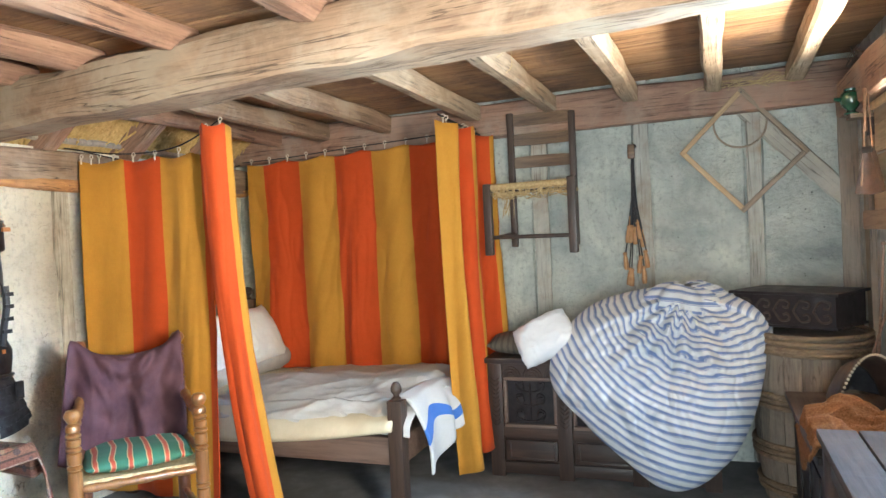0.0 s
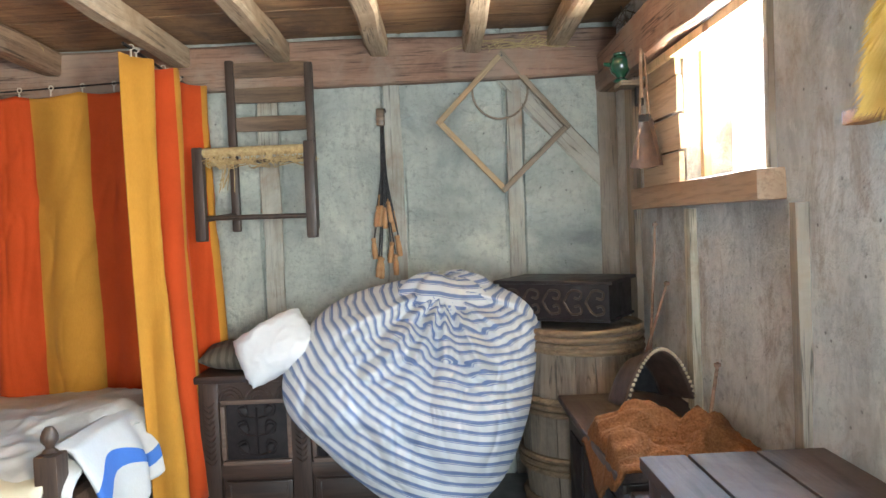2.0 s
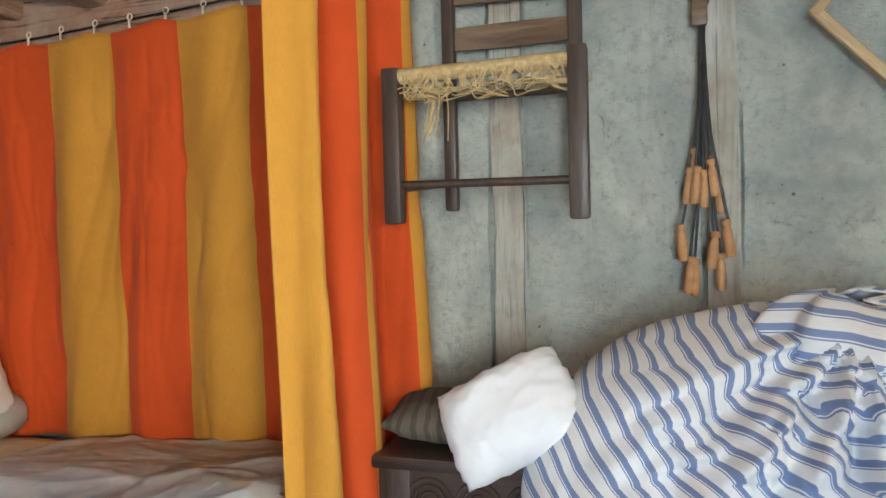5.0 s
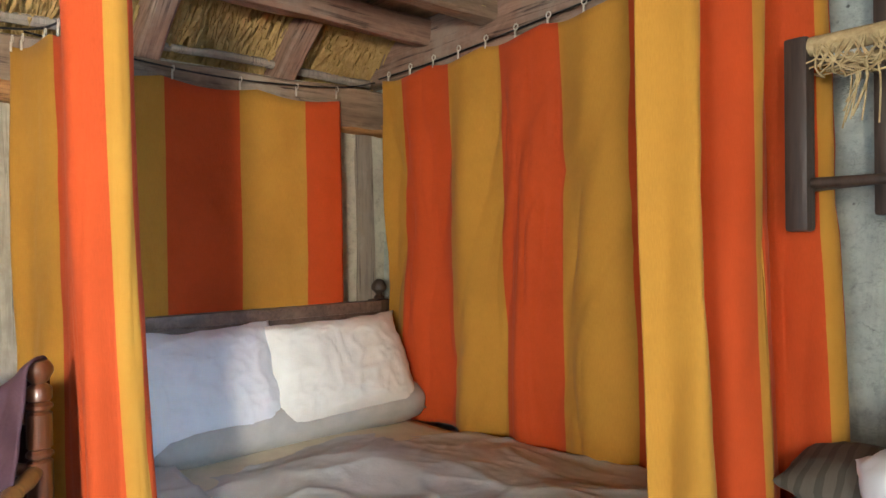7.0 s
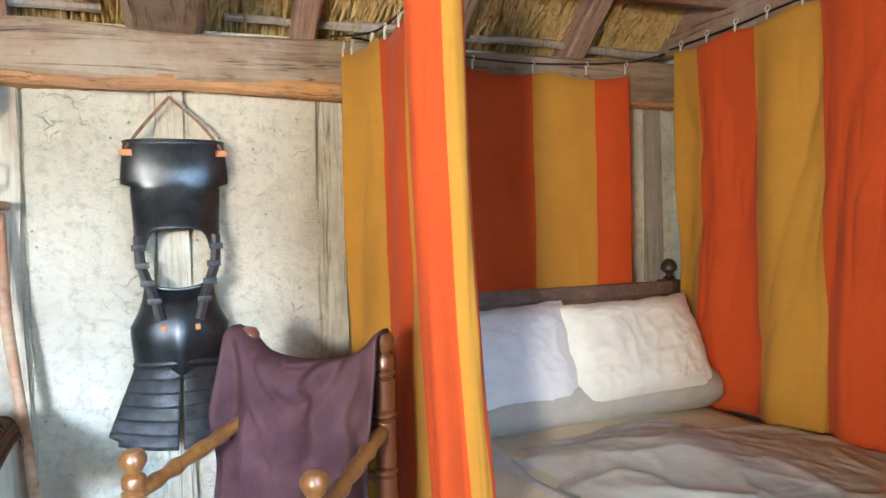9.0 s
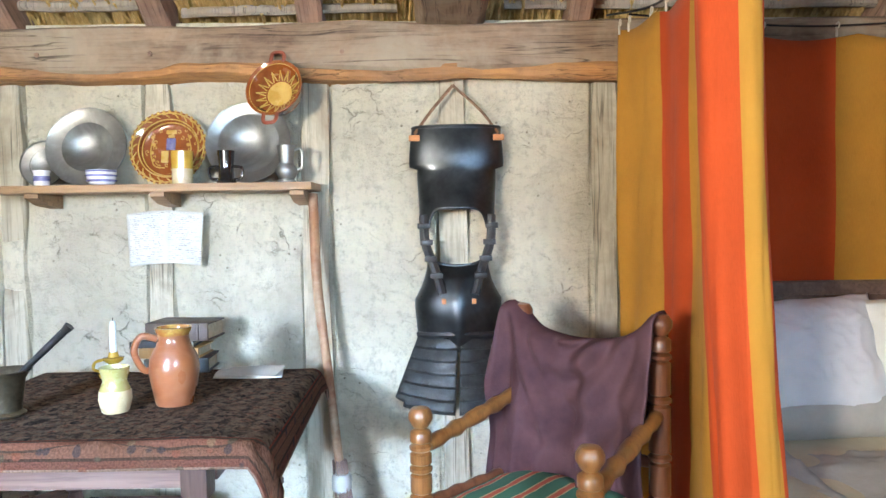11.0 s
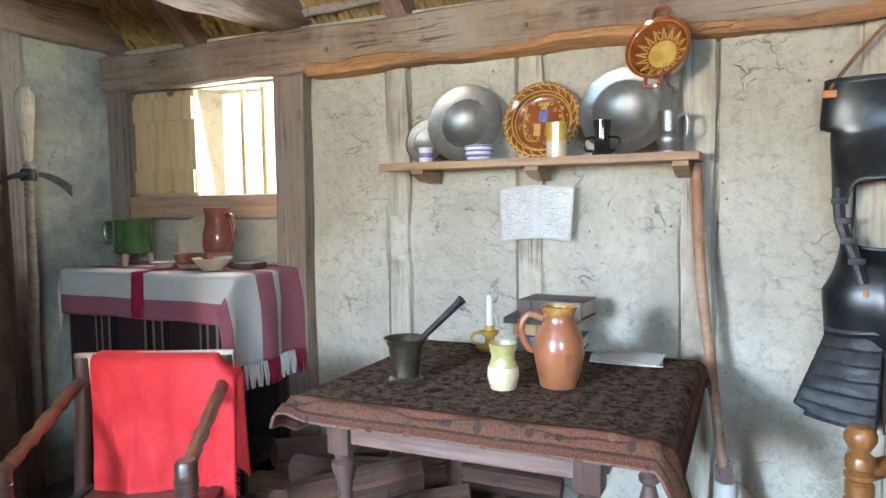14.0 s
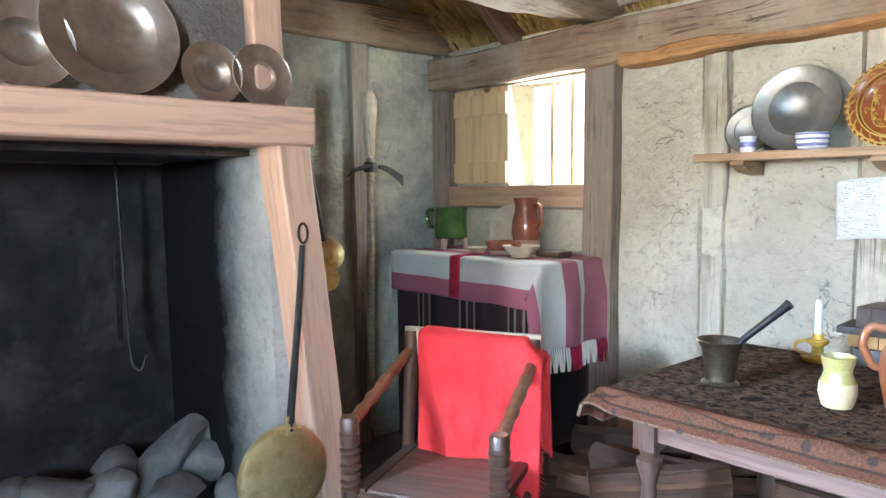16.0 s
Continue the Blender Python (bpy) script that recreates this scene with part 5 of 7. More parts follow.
wpart("body", box(3.945, -1.24, 0.285, 0.42, 0.90, 0.55, 0.004), "dark_oak", bench)
wpart("lid", box(3.935, -1.24, 0.585, 0.48, 0.94, 0.03, 0.008), "slate_oak", bench)
wpart("moulding", box(3.728, -1.24, 0.545, 0.02, 0.90, 0.03, 0.008), "dark_oak", bench)
wpart("plinth", box(3.935, -1.24, 0.05, 0.45, 0.92, 0.09, 0.008), "dark_oak", bench)
for y in (-0.95, -1.24, -1.53):
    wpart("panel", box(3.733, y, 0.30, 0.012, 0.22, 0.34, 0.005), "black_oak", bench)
bs = thing("box_stool", "dark moulded oak stool beside the table", "stool", pose(3.86, -1.84, 0))
wpart("top", box(3.86, -1.795, 0.545, 0.26, 0.13, 0.028, 0.010), "slate_oak", bs)
wpart("frieze", box(3.86, -1.80, 0.49, 0.22, 0.10, 0.09, 0.004), "dark_oak", bs)
for dx in (-0.09, 0.09):
    wpart("leg", box(3.86 + dx, -1.80, 0.225, 0.04, 0.08, 0.45, 0.004), "dark_oak", bs)


def knit_form(s, t):
    x, y = 3.72 + 0.43 * t, -1.28 - 0.46 * s
    w = noise.fractal(Vector((s * 3.2, t * 3.2, 2)), 0.8, 2.0, 4)
    hump = 0.06 * math.exp(-((s - 0.25) ** 2 + (t - 0.35) ** 2) * 22) + 0.05 * math.exp(-((s - 0.6) ** 2 + (t - 0.7) ** 2) * 14)
    edge = min(1, 5 * min(s, 1 - s, t + 0.12, 1.05 - t) + 0.15 * w)
    z = 0.612 + (0.010 + 0.022 * w + hump + 0.055 * crumple(y, x * 0.8, 6.0, 0.17)) * max(0, edge)
    if t < 0.12:
        z -= (0.12 - t) * 1.1 * (0.4 + 0.8 * math.sin(s * math.pi) ** 2)
        x = 3.69 + 0.25 * t
    return (x, y + 0.03 * w, z)


soft("knitted_blanket", "rust brown coarse knitted blanket heaped on the chest", "blanket", sheet(110, 100, knit_form, lambda s, t: (s, t), 0.012), "brown_knit", Matrix())

hood = thing("leather_hood", "curved dark leather hood edged with pale lacing", "hood", pose(3.97, -1.07, 0.60, 0, 0, 20))


def hood_form(s, t):
    a = math.pi * (0.06 + 0.88 * s)
    r = 0.155 - 0.035 * t
    return (-r * math.cos(a) * (1.05 - 0.25 * math.sin(a)), -0.10 + 0.15 * t, 0.245 * math.sin(a) * (1 - 0.25 * t) + 0.006)


cloth("shell", sheet(28, 10, hood_form, lambda s, t: (s, t), 0.016), "hornm", hood)
cloth("back", sheet(28, 6, lambda s, t: tuple(a * (1 - t) + b * t for a, b in zip(hood_form(s, 1), (0, 0.08, 0.07))), lambda s, t: (s, t), 0.01), "leather", hood)
bm = bmesh.new()
for k in range(34):
    p = Vector(hood_form((k + 0.5) / 34, 0))
    lathe([(0, -0.004), (0.006, -0.002), (0.006, 0.002), (0, 0.005)], 8, bm, p + Vector((0, -0.008, 0.002)), Matrix.Rotation(radians(90), 3, "X"))
part("lacing", bm, "pale_dish", hood)

for x0, y0, x1, y1, z1 in ((4.10, -0.72, 4.15, -0.70, 1.30), (4.02, -0.79, 4.14, -0.86, 1.06), (4.12, -1.32, 4.15, -1.33, 0.82)):
    tagged(part("stick", tube([(x0, y0, 0.62), (x1, y1, z1)], [0.007, 0.006], 7), "oak_red"), "thin dark rod leaning against the wall", "stick", "rods by the wall")
    part("knob", lathe([(0, -0.012), (0.012, -0.004), (0.012, 0.006), (0, 0.012)], 10, None, (x1, y1, z1)), "oak_red", bpy.data.objects[[o.name for o in bpy.data.objects if o.name.startswith("stick")][-1]])

# dark table in the foreground
tb = thing("side_table", "dark worn oak table with split top boards", "table", pose(3.92, -2.55, 0))
for i, (xa, xb) in enumerate(((3.68, 3.795), (3.80, 3.965), (3.97, 4.14))):
    wpart("top_board", box((xa + xb) / 2, -2.56, 0.735 + 0.001 * i, xb - xa, 1.12, 0.032, 0.006, wobble=0.002), "slate_oak", tb)
wpart("apron", box(3.72, -2.56, 0.665, 0.025, 1.02, 0.10, 0.004), "dark_oak", tb)
wpart("apron", box(3.92, -2.04, 0.665, 0.36, 0.025, 0.10, 0.004), "dark_oak", tb)
for x in (3.725, 4.10):
    for y in (-2.05, -3.07):
        wpart("leg", lathe([(0.032, 0), (0.032, 0.08), (0.02, 0.10), (0.036, 0.16), (0.022, 0.24), (0.03, 0.42), (0.022, 0.52), (0.035, 0.54), (0.035, 0.719)], 14, None, (x, y, 0)), "dark_oak_v", tb)

# ---------------------------------------------------------------- things hung on the north wall
hc = thing("ladder_back_chair", "dark ladder-back chair with a broken rush seat hung on the wall", "chair", pose(2.37, -0.07, 1.30))
for x, y, z0, z1, r in ((-0.175, -0.01, 0.04, 0.91, 0.021), (0.225, -0.01, 0.04, 0.89, 0.021), (-0.258, -0.31, 0.0, 0.44, 0.026), (0.262, -0.31, 0.0, 0.455, 0.026)):
    part("leg", box(x, y, (z0 + z1) / 2, r * 2, r * 1.9, z1 - z0, 0.010), "chair_oak", hc)
for z in (0.86, 0.73, 0.585):
    part("slat", sheet(12, 4, lambda s, t, z=z: (-0.175 + 0.40 * s, -0.01 + 0.018 * math.sin(math.pi * s), z - 0.035 + 0.07 * t + 0.008 * math.sin(math.pi * s) * t), lambda s, t: (s, t), 0.010), "slat_oak", hc)
part("seat_rail", tube([(-0.25, -0.31, 0.415), (0.26, -0.31, 0.42)], 0.022, 12), "rush", hc)
for a, b in (((-0.175, -0.01, 0.40), (-0.255, -0.31, 0.40)), ((0.225, -0.01, 0.40), (0.26, -0.31, 0.40)), ((-0.175, -0.01, 0.40), (0.225, -0.01, 0.40)), ((-0.255, -0.31, 0.11), (0.26, -0.31, 0.105)), ((-0.175, -0.01, 0.13), (-0.255, -0.31, 0.10)), ((0.225, -0.01, 0.13), (0.26, -0.31, 0.10))):
    part("stretcher", tube([a, b], 0.012, 10), "chair_oak", hc)
random.seed(12)
bm = bmesh.new()
for k in range(70):
    x = random.uniform(-0.22, 0.23)
    d = random.uniform(0.02, 0.065)
    tube(curve_pts([(x, -0.33, 0.415), (x + random.uniform(-0.04, 0.04), -0.335, 0.39 - d * 0.5), (x + random.uniform(-0.09, 0.09), -0.31, 0.40 - d), (x + random.uniform(-0.1, 0.1), -0.24, 0.41 - d * 0.6)], 3), 0.0025, 4, bm)
for k in range(9):
    x = -0.16 + random.uniform(-0.02, 0.05)
    tube(curve_pts([(x, -0.3, 0.39), (x + 0.02, -0.31, 0.33), (x + random.uniform(-0.02, 0.03), -0.31, 0.24 + random.uniform(-0.03, 0.04))], 3), 0.002, 4, bm)
part("frayed_rush", bm, "rush", hc)

bobs = thing("bobbin_bunch", "bunch of wooden bobbins on dark leather thongs", "bobbins", pose(2.955, -0.045, 1.91))
part("toggle", box(-0.005, -0.012, -0.01, 0.045, 0.03, 0.09, 0.010), "slat_oak", bobs)
part("nail", tube([(0.02, 0.03, 0.02), (0.02, -0.03, 0.03)], 0.004, 6), "iron", bobs)
random.seed(5)
for k in range(13):
    x, z = random.uniform(-0.065, 0.075), -random.uniform(0.44, 0.80)
    x *= 0.4 + 0.8 * (-z - 0.4) / 0.4
    y = -0.015 - 0.03 * random.random()
    part("thong", tube(curve_pts([(0.004 * (k % 4) - 0.004, -0.012, -0.03), (x * 0.3, y, z * 0.55), (x, y, z + 0.05)], 4), 0.0045, 5), "leather", bobs)
    b_ = part("bobbin", lathe([(0.006, 0.055), (0.013, 0.052), (0.013, 0.040), (0.009, 0.034), (0.013, 0.02), (0.015, -0.02), (0.014, -0.05), (0.010, -0.055), (0, -0.055)], 12, None, (x, y, z), Euler((0, radians(random.uniform(-9, 9)), 0)).to_matrix()), "cork", bobs)

dia = thing("square_frame", "square frame of peeled sticks hung by one corner", "frame", pose(3.585, -0.05, 1.85))
cor = {"t": (0.0, -0.006, 0.352), "l": (-0.332, -0.02, 0.012), "b": (-0.008, 0.0, -0.345), "r": (0.332, 0.012, -0.026)}
for a, b, mt in (("t", "l", "pale_stick"), ("t", "r", "grey_stick"), ("l", "b", "pale_stick"), ("b", "r", "grey_stick")):
    A_, B_2 = Vector(cor[a]), Vector(cor[b])
    e = (B_2 - A_).normalized() * 0.012
    beam("bar", A_ - e, B_2 + e, 0.020, 0.030, mt, 0.002, dia, 8, 0.003, seed=A_.x)
part("nail", tube([(0, 0.05, 0.335), (0, -0.03, 0.34)], 0.004, 6), "iron", dia)
hp = tagged(part("hoop", tube([(3.575 + 0.145 * math.cos(a), -0.03 - 0.012 * math.sin(a), 2.02 + 0.145 * math.sin(a)) for a in (2 * math.pi * k / 40 for k in range(40))], 0.006, 7, None, True), "grey_stick"), "thin grey wooden hoop hung behind the frame", "hoop")

# straw poking from the plate
random.seed(21)
bm = bmesh.new()
for k in range(26):
    x = random.gauss(3.62, 0.09)
    tube(curve_pts([(x, -0.07, 2.225), (x + random.uniform(-0.1, 0.12), -0.10, 2.25 + random.uniform(-0.02, 0.03)), (x + random.uniform(-0.2, 0.25), -0.13, 2.235 + random.uniform(-0.05, 0.04))], 3), 0.0015, 4, bm)
tagged(part("straw_wisp", bm, "straw"), "dry straw wisps caught on the wall plate", "straw", kind="stuff")

# hay and cobwebby strands hanging from the joists
random.seed(63)
bm = bmesh.new()
for k in range(46):
    x, y = random.choice((0.80, 1.30, 1.95, 2.46, 2.96)) + random.uniform(-0.09, 0.09), random.uniform(-1.9, -0.12)
    z = 2.255 + 0.018 * x
    dx, dz = random.uniform(-0.10, 0.10), random.uniform(0.02, 0.10)
    tube(curve_pts([(x, y, z), (x + dx * 0.4, y + random.uniform(-0.05, 0.05), z - dz * 0.6), (x + dx, y + random.uniform(-0.09, 0.09), z - dz)], 3), 0.0013, 4, bm)
tagged(part("hay_strand", bm, "straw"), "loose hay strands hanging from the joists", "hay", kind="stuff")

# ---------------------------------------------------------------- things on the east wall
lamp = thing("oil_lamp", "small green glass lamp on a dark wall bracket", "lamp", pose(4.06, -0.56, 1.925))
part("bracket", box(0.05, 0, 0.0, 0.13, 0.12, 0.022, 0.004), "grey_stick", lamp)
part("support", box(0.08, 0, -0.05, 0.03, 0.04, 0.09, 0.004), "black_oak", lamp)
part("globe", lathe([(0.03, 0.012), (0.033, 0.02), (0.018, 0.032), (0.04, 0.055), (0.05, 0.085), (0.045, 0.115), (0.03, 0.13), (0.032, 0.14), (0, 0.14)], 24), "green_glass", lamp)
part("spout", tube([(-0.04, 0, 0.09), (-0.075, 0, 0.095)], [0.012, 0.008], 8), "green_glass", lamp)
random.seed(8)
bm = bmesh.new()
for k in range(16):
    tube(curve_pts([(0.04, 0, 0.25), (0.04 + random.uniform(-0.05, 0.05), random.uniform(-0.04, 0.04), 0.29), (0.04 + random.uniform(-0.07, 0.07), random.uniform(-0.05, 0.05), 0.30 + random.uniform(-0.06, 0.05))], 3), 0.003, 4, bm)
tagged(part("herb_bunch", bm, "rope", None, matrix=pose(4.06, -0.56, 1.93)), "small dried herb bunch hung above the lamp", "herbs")

fl = thing("powder_flask", "flat brown horn flask hung on a cord", "flask", pose(W - 0.10, -0.84, 1.62, 0, 0, 50))
part("body", sheet(10, 10, lambda s, t: (-0.012 + 0.010 * math.sin(math.pi * s), (s - 0.5) * (0.045 + 0.085 * t), 0.10 - 0.19 * t + 0.02 * abs(s - 0.5)), lambda s, t: (s, t), 0.024), "hornm", fl)
part("collar", box(-0.01, 0, 0.115, 0.03, 0.045, 0.03, 0.004), "iron", fl)
part("cord", tube(curve_pts([(-0.015, -0.02, 0.12), (-0.01, -0.012, 0.25), (0.0, 0.0, 0.40), (-0.01, 0.014, 0.25), (-0.015, 0.02, 0.10), (-0.025, 0.03, -0.05)], 5), 0.004, 6), "tan", fl)
part("strap", box(-0.005, 0.012, 0.30, 0.010, 0.014, 0.20, 0.003), "tan", fl)

ff = thing("feather_mantle", "navy cloth mantle trimmed with fluffy yellow feathers", "mantle", pose(3.99, -2.53, 1.70))
cloth("backing", sheet(20, 20, lambda s, t: (0.02 + 0.13 * (2 * s - 1) ** 2 + 0.02 * math.sin(s * 9), 0.29 - 0.71 * s - 0.03 * t, 0.22 - 0.10 * s - (0.28 + 0.06 * math.sin(s * 5)) * t), lambda s, t: (s, t), 0.012), "navy", ff)
random.seed(15)
verts, faces = [], []


def strand(p, d, w):
    """One feather barb: a thin tapered blade that droops at its end."""
    n = len(verts)
    side = d.cross(Vector((1, 0.3, 0.1))).normalized() * w
    q, e = p + d * 0.6, p + d + Vector((-0.004, 0, -0.010))
    verts.extend([tuple(p - side), tuple(p + side), tuple(q + side * 0.7), tuple(q - side * 0.7), tuple(e)])
    faces.extend([(n, n + 1, n + 2, n + 3), (n + 3, n + 2, n + 4)])


for spine, wide, count in ((((-0.02, 0.31, 0.235), (-0.03, 0.10, 0.17), (-0.03, -0.10, 0.145), (-0.02, -0.36, 0.10)), 0.044, 4200), (((-0.03, -0.15, 0.09), (-0.05, -0.12, 0.0), (-0.05, -0.07, -0.09), (-0.04, -0.04, -0.17)), 0.056, 4200), (((-0.02, -0.19, 0.10), (-0.04, -0.21, 0.03), (-0.03, -0.20, -0.02)), 0.060, 1800)):
    pts = curve_pts(spine, 12)
    for k in range(count):
        i = random.randrange(len(pts) - 1)
        p = pts[i].lerp(pts[i + 1], random.random())
        tang = (pts[i + 1] - pts[i]).normalized()
        out = Vector((-abs(random.gauss(0, 0.5)), random.gauss(0, 1), random.gauss(0, 1)))
        out = (out - tang * out.dot(tang)).normalized()
        strand(p + out * random.uniform(0, 0.018), (out * 0.75 + tang * 0.55 + Vector((0, 0, -0.25))).normalized() * wide * random.uniform(0.6, 1.1), random.uniform(0.0012, 0.0022))
me = bpy.data.meshes.new("feather_trim")
me.from_pydata(verts, [], faces)
me.materials.append(M["fleece"])
fo = new("feather_trim", me)
fo.parent = ff
fo["kind"] = "stuff"
sk = tagged(part("rack", box(4.10, -2.36, 1.53, 0.05, 0.30, 0.03, 0.004), "sap"), "small orange wooden peg rack on the wall", "rack")
for y in (-2.28, -2.34, -2.40):
    k_ = part("peg", lathe([(0.012, 0), (0.012, 0.05), (0.016, 0.06), (0, 0.07)], 10, None, (4.10, y, 1.545)), "sap", sk)

# ---------------------------------------------------------------- armour on the west wall
SETTLED = set(bpy.data.objects)
arm = thing("armour", "blackened steel back and breastplate hung on the wall by thongs", "armour", pose(0.03, -2.21, 1.2))


def plate_form(y0, y1, z_of, depth, s, t, keel=0.0):
    a = math.pi * (0.04 + 0.92 * s)
    return (0.02 + depth(t) * math.sin(a) ** 0.8 + keel * math.exp(-((s - 0.5) * 14) ** 2) * t, (y0(t) + y1(t)) / 2 + (y0(t) - y1(t)) / 2 * math.cos(a), z_of(s, t))


def back_form(s, t):
    half = 0.165 + 0.012 * math.sin(t * 3) - (0.030 if t > 0.48 else 0.0)
    z = 1.625 - 0.305 * t
    if t > 0.82:  # neck opening between the shoulder tabs
        z -= 0.075 * (t - 0.82) / 0.18 * (min(1.0, abs(s - 0.5) * 3.2) ** 6)
    return plate_form(lambda q: -half, lambda q: half, lambda a, b: z - 1.2, lambda q: 0.085 - 0.03 * math.sin(q * 4), s, t)


def breast_form(s, t):
    half = 0.112 + 0.050 * min(1, t * 2.0) ** 2 - 0.012 * max(0, t - 0.6) / 0.4
    z = 1.145 - 0.32 * t
    if t < 0.25:
        z -= 0.035 * (1 - t / 0.25) * math.sin(math.pi * s)
    if t > 0.8:
        z -= 0.03 * (t - 0.8) / 0.2 * (1 - abs(s - 0.5) * 2)
    return plate_form(lambda q: -half, lambda q: half, lambda a, b: z - 1.2, lambda q: 0.05 + 0.07 * math.sin(q * 2.6), s, t, 0.02)


def tasset_form(side):
    def f(s, t):
        in_, out = 0.002 + 0.006 * t, 0.152 + 0.085 * t - 0.05 * max(0, t - 0.9) / 0.1 * (s > 0.85)
        y = side * (in_ + (out - in_) * s)
        lame = (t * 6) % 1.0
        x = 0.050 + 0.072 * math.cos(math.pi * 0.46 * s) + 0.045 * t + 0.007 * lame * (t < 0.97) + 0.004 * noise.noise(Vector((y * 14, t * 8, side)))
        return (x, y - 0.012 * t, 0.858 - 0.012 * s + 0.02 * (1 - s) * (1 - t) - 0.025 * (1 - s) - (0.262 - 0.02 * s * s) * t - 1.2)
    return f


cloth("backplate", sheet(36, 30, back_form, lambda s, t: (s, t), 0.006), "steel", arm)
cloth("breastplate", sheet(36, 30, breast_form, lambda s, t: (s, t), 0.006), "steel", arm)
for sd in (-1, 1):
    ts = cloth("tasset", sheet(24, 72, tasset_form(sd), lambda s, t: (s, t), 0.005), "skirt", arm)
    bm = bmesh.new()
    for k in range(6):
        for i in (0, 4, 5, 8):
            p = tasset_form(sd)(0.06 + 0.11 * i, (k + 0.8) / 6)
            lathe([(0.004, 0), (0.003, 0.003), (0, 0.004)], 6, bm, (p[0] + 0.003, p[1], p[2]), Matrix.Rotation(radians(90), 3, "Y"))
    part("rivets", bm, "iron", ts)
    for k in range(1, 6):
        part("lame_edge", tube([Vector(tasset_form(sd)(i / 12, k / 6)) + Vector((0.004, 0, 0)) for i in range(13)], 0.0022, 5), "skirt", ts)
    st = part("strap", tube(curve_pts([(0.085, sd * 0.125, 1.30 - 1.2), (0.095, sd * 0.12, 1.20 - 1.2), (0.115, sd * 0.085, 1.10 - 1.2), (0.135, sd * 0.06, 1.01 - 1.2)], 5), [0.017] * 16, 8), "leather", arm)
    for k, (yy, zz) in enumerate(((0.125, 0.06), (0.115, 0.0), (0.10, -0.06), (0.08, -0.12))):
        part("buckle", box(0.108 + 0.012 * k, sd * yy, zz, 0.014, 0.046, 0.020, 0.003), "iron", st)
    part("strap_end", box(0.145, sd * 0.055, -0.215, 0.010, 0.016, 0.02, 0.003), "orange_leather", st)
    part("tab", box(0.075, sd * 0.156, 0.385, 0.016, 0.04, 0.022, 0.003), "orange_leather", arm)
    part("thong", tube(curve_pts([(0.07, sd * 0.155, 0.40), (0.05, sd * 0.09, 0.49), (0.03, -0.01, 0.585)], 6), 0.006, 6), "tan", arm)
part("belt", tube([(Vector(tasset_form(1)(abs(k) / 9, 0)) + Vector((0.010, 0 if k >= 0 else -2 * tasset_form(1)(abs(k) / 9, 0)[1], 0.01))) for k in range(-9, 10)], 0.011, 7), "leather", arm)
part("buckle_strap", box(0.135, 0.135, -0.42, 0.016, 0.04, 0.09, 0.006), "leather", arm)
part("neck_rim", tube([Vector(breast_form(i / 16, 0)) + Vector((0.002, 0, 0)) for i in range(17)], 0.006, 6), "steel", arm)
part("upper_rim", tube([Vector(back_form(i / 16, 0)) + Vector((0.002, 0, 0)) for i in range(17)], 0.006, 6), "steel", arm)

# ---------------------------------------------------------------- broom
br = thing("broom", "birch broom with a barky crooked stick leaning on the wall", "broom", pose(0.10, -2.70, 0))
part("stick", tube(curve_pts([(-0.03, -0.05, 1.385), (0.035, -0.03, 1.05), (0.055, 0.005, 0.75), (0.14, 0.055, 0.40)], 6), [0.019] * 10 + [0.017] * 9, 10), "broomstick", br)
random.seed(31)
bm = bmesh.new()
for k in range(90):
    a, r = random.uniform(0, 6.28), random.uniform(0, 0.026)
    tube([(0.14 + r * math.cos(a), 0.055 + r * math.sin(a), 0.43), (0.155 + r * 1.2 * math.cos(a), 0.07 + r * 1.2 * math.sin(a), 0.30), (0.19 + r * 2.6 * math.cos(a), 0.09 + r * 2.6 * math.sin(a), 0.02)], [0.002, 0.003, 0.002], 4, bm)
part("twigs", bm, "table_rail", br)
part("binding", lathe([(0.026, 0), (0.035, 0.01), (0.036, 0.05), (0.03, 0.065)], 14, None, (0.148, 0.062, 0.32)), "bolster", br)

# ---------------------------------------------------------------- shelf and its wares
sf = thing("wall_shelf", "plain oak wall shelf on three shaped brackets", "shelf", pose(0.11, -3.31, 1.41))
part("board", box(0.0, 0.0, 0.0, 0.20, 1.16, 0.028, 0.004, wobble=0.002), "shelf", sf)
for y in (-0.43, 0.02, 0.52):
    bm = bmesh.new()
    poly = [(-0.10, -0.014), (0.07, -0.014), (0.07, -0.03), (0.0, -0.055), (-0.10, -0.065)]
    A_ = [bm.verts.new((x, y - 0.025, z)) for x, z in poly]
    C_ = [bm.verts.new((x, y + 0.025, z)) for x, z in poly]
    bm.faces.new(A_)
    bm.faces.new(C_[::-1])
    for k in range(5):
        bm.faces.new((A_[k], A_[(k + 1) % 5], C_[(k + 1) % 5], C_[k]))
    part("bracket", bm, "shelf", sf)
ST = 1.424


def charger(R, well, depth=0.03, rim=0.012, curve=2.4):
    """A dish turned round z, its face upwards."""
    bowl = [(well * q, -depth * (1 - q ** curve)) for q in (0.0, 0.15, 0.3, 0.45, 0.6, 0.72, 0.84, 0.93)]
    return lathe(bowl + [(well, -0.002), (well * 1.03, 0.001), (R * 0.96, rim * 0.6), (R, rim), (R, rim - 0.006), (R * 0.95, rim * 0.6 - 0.006), (well, -0.012), (well * 0.9, -depth - 0.006), (0, -depth - 0.006)], 56)


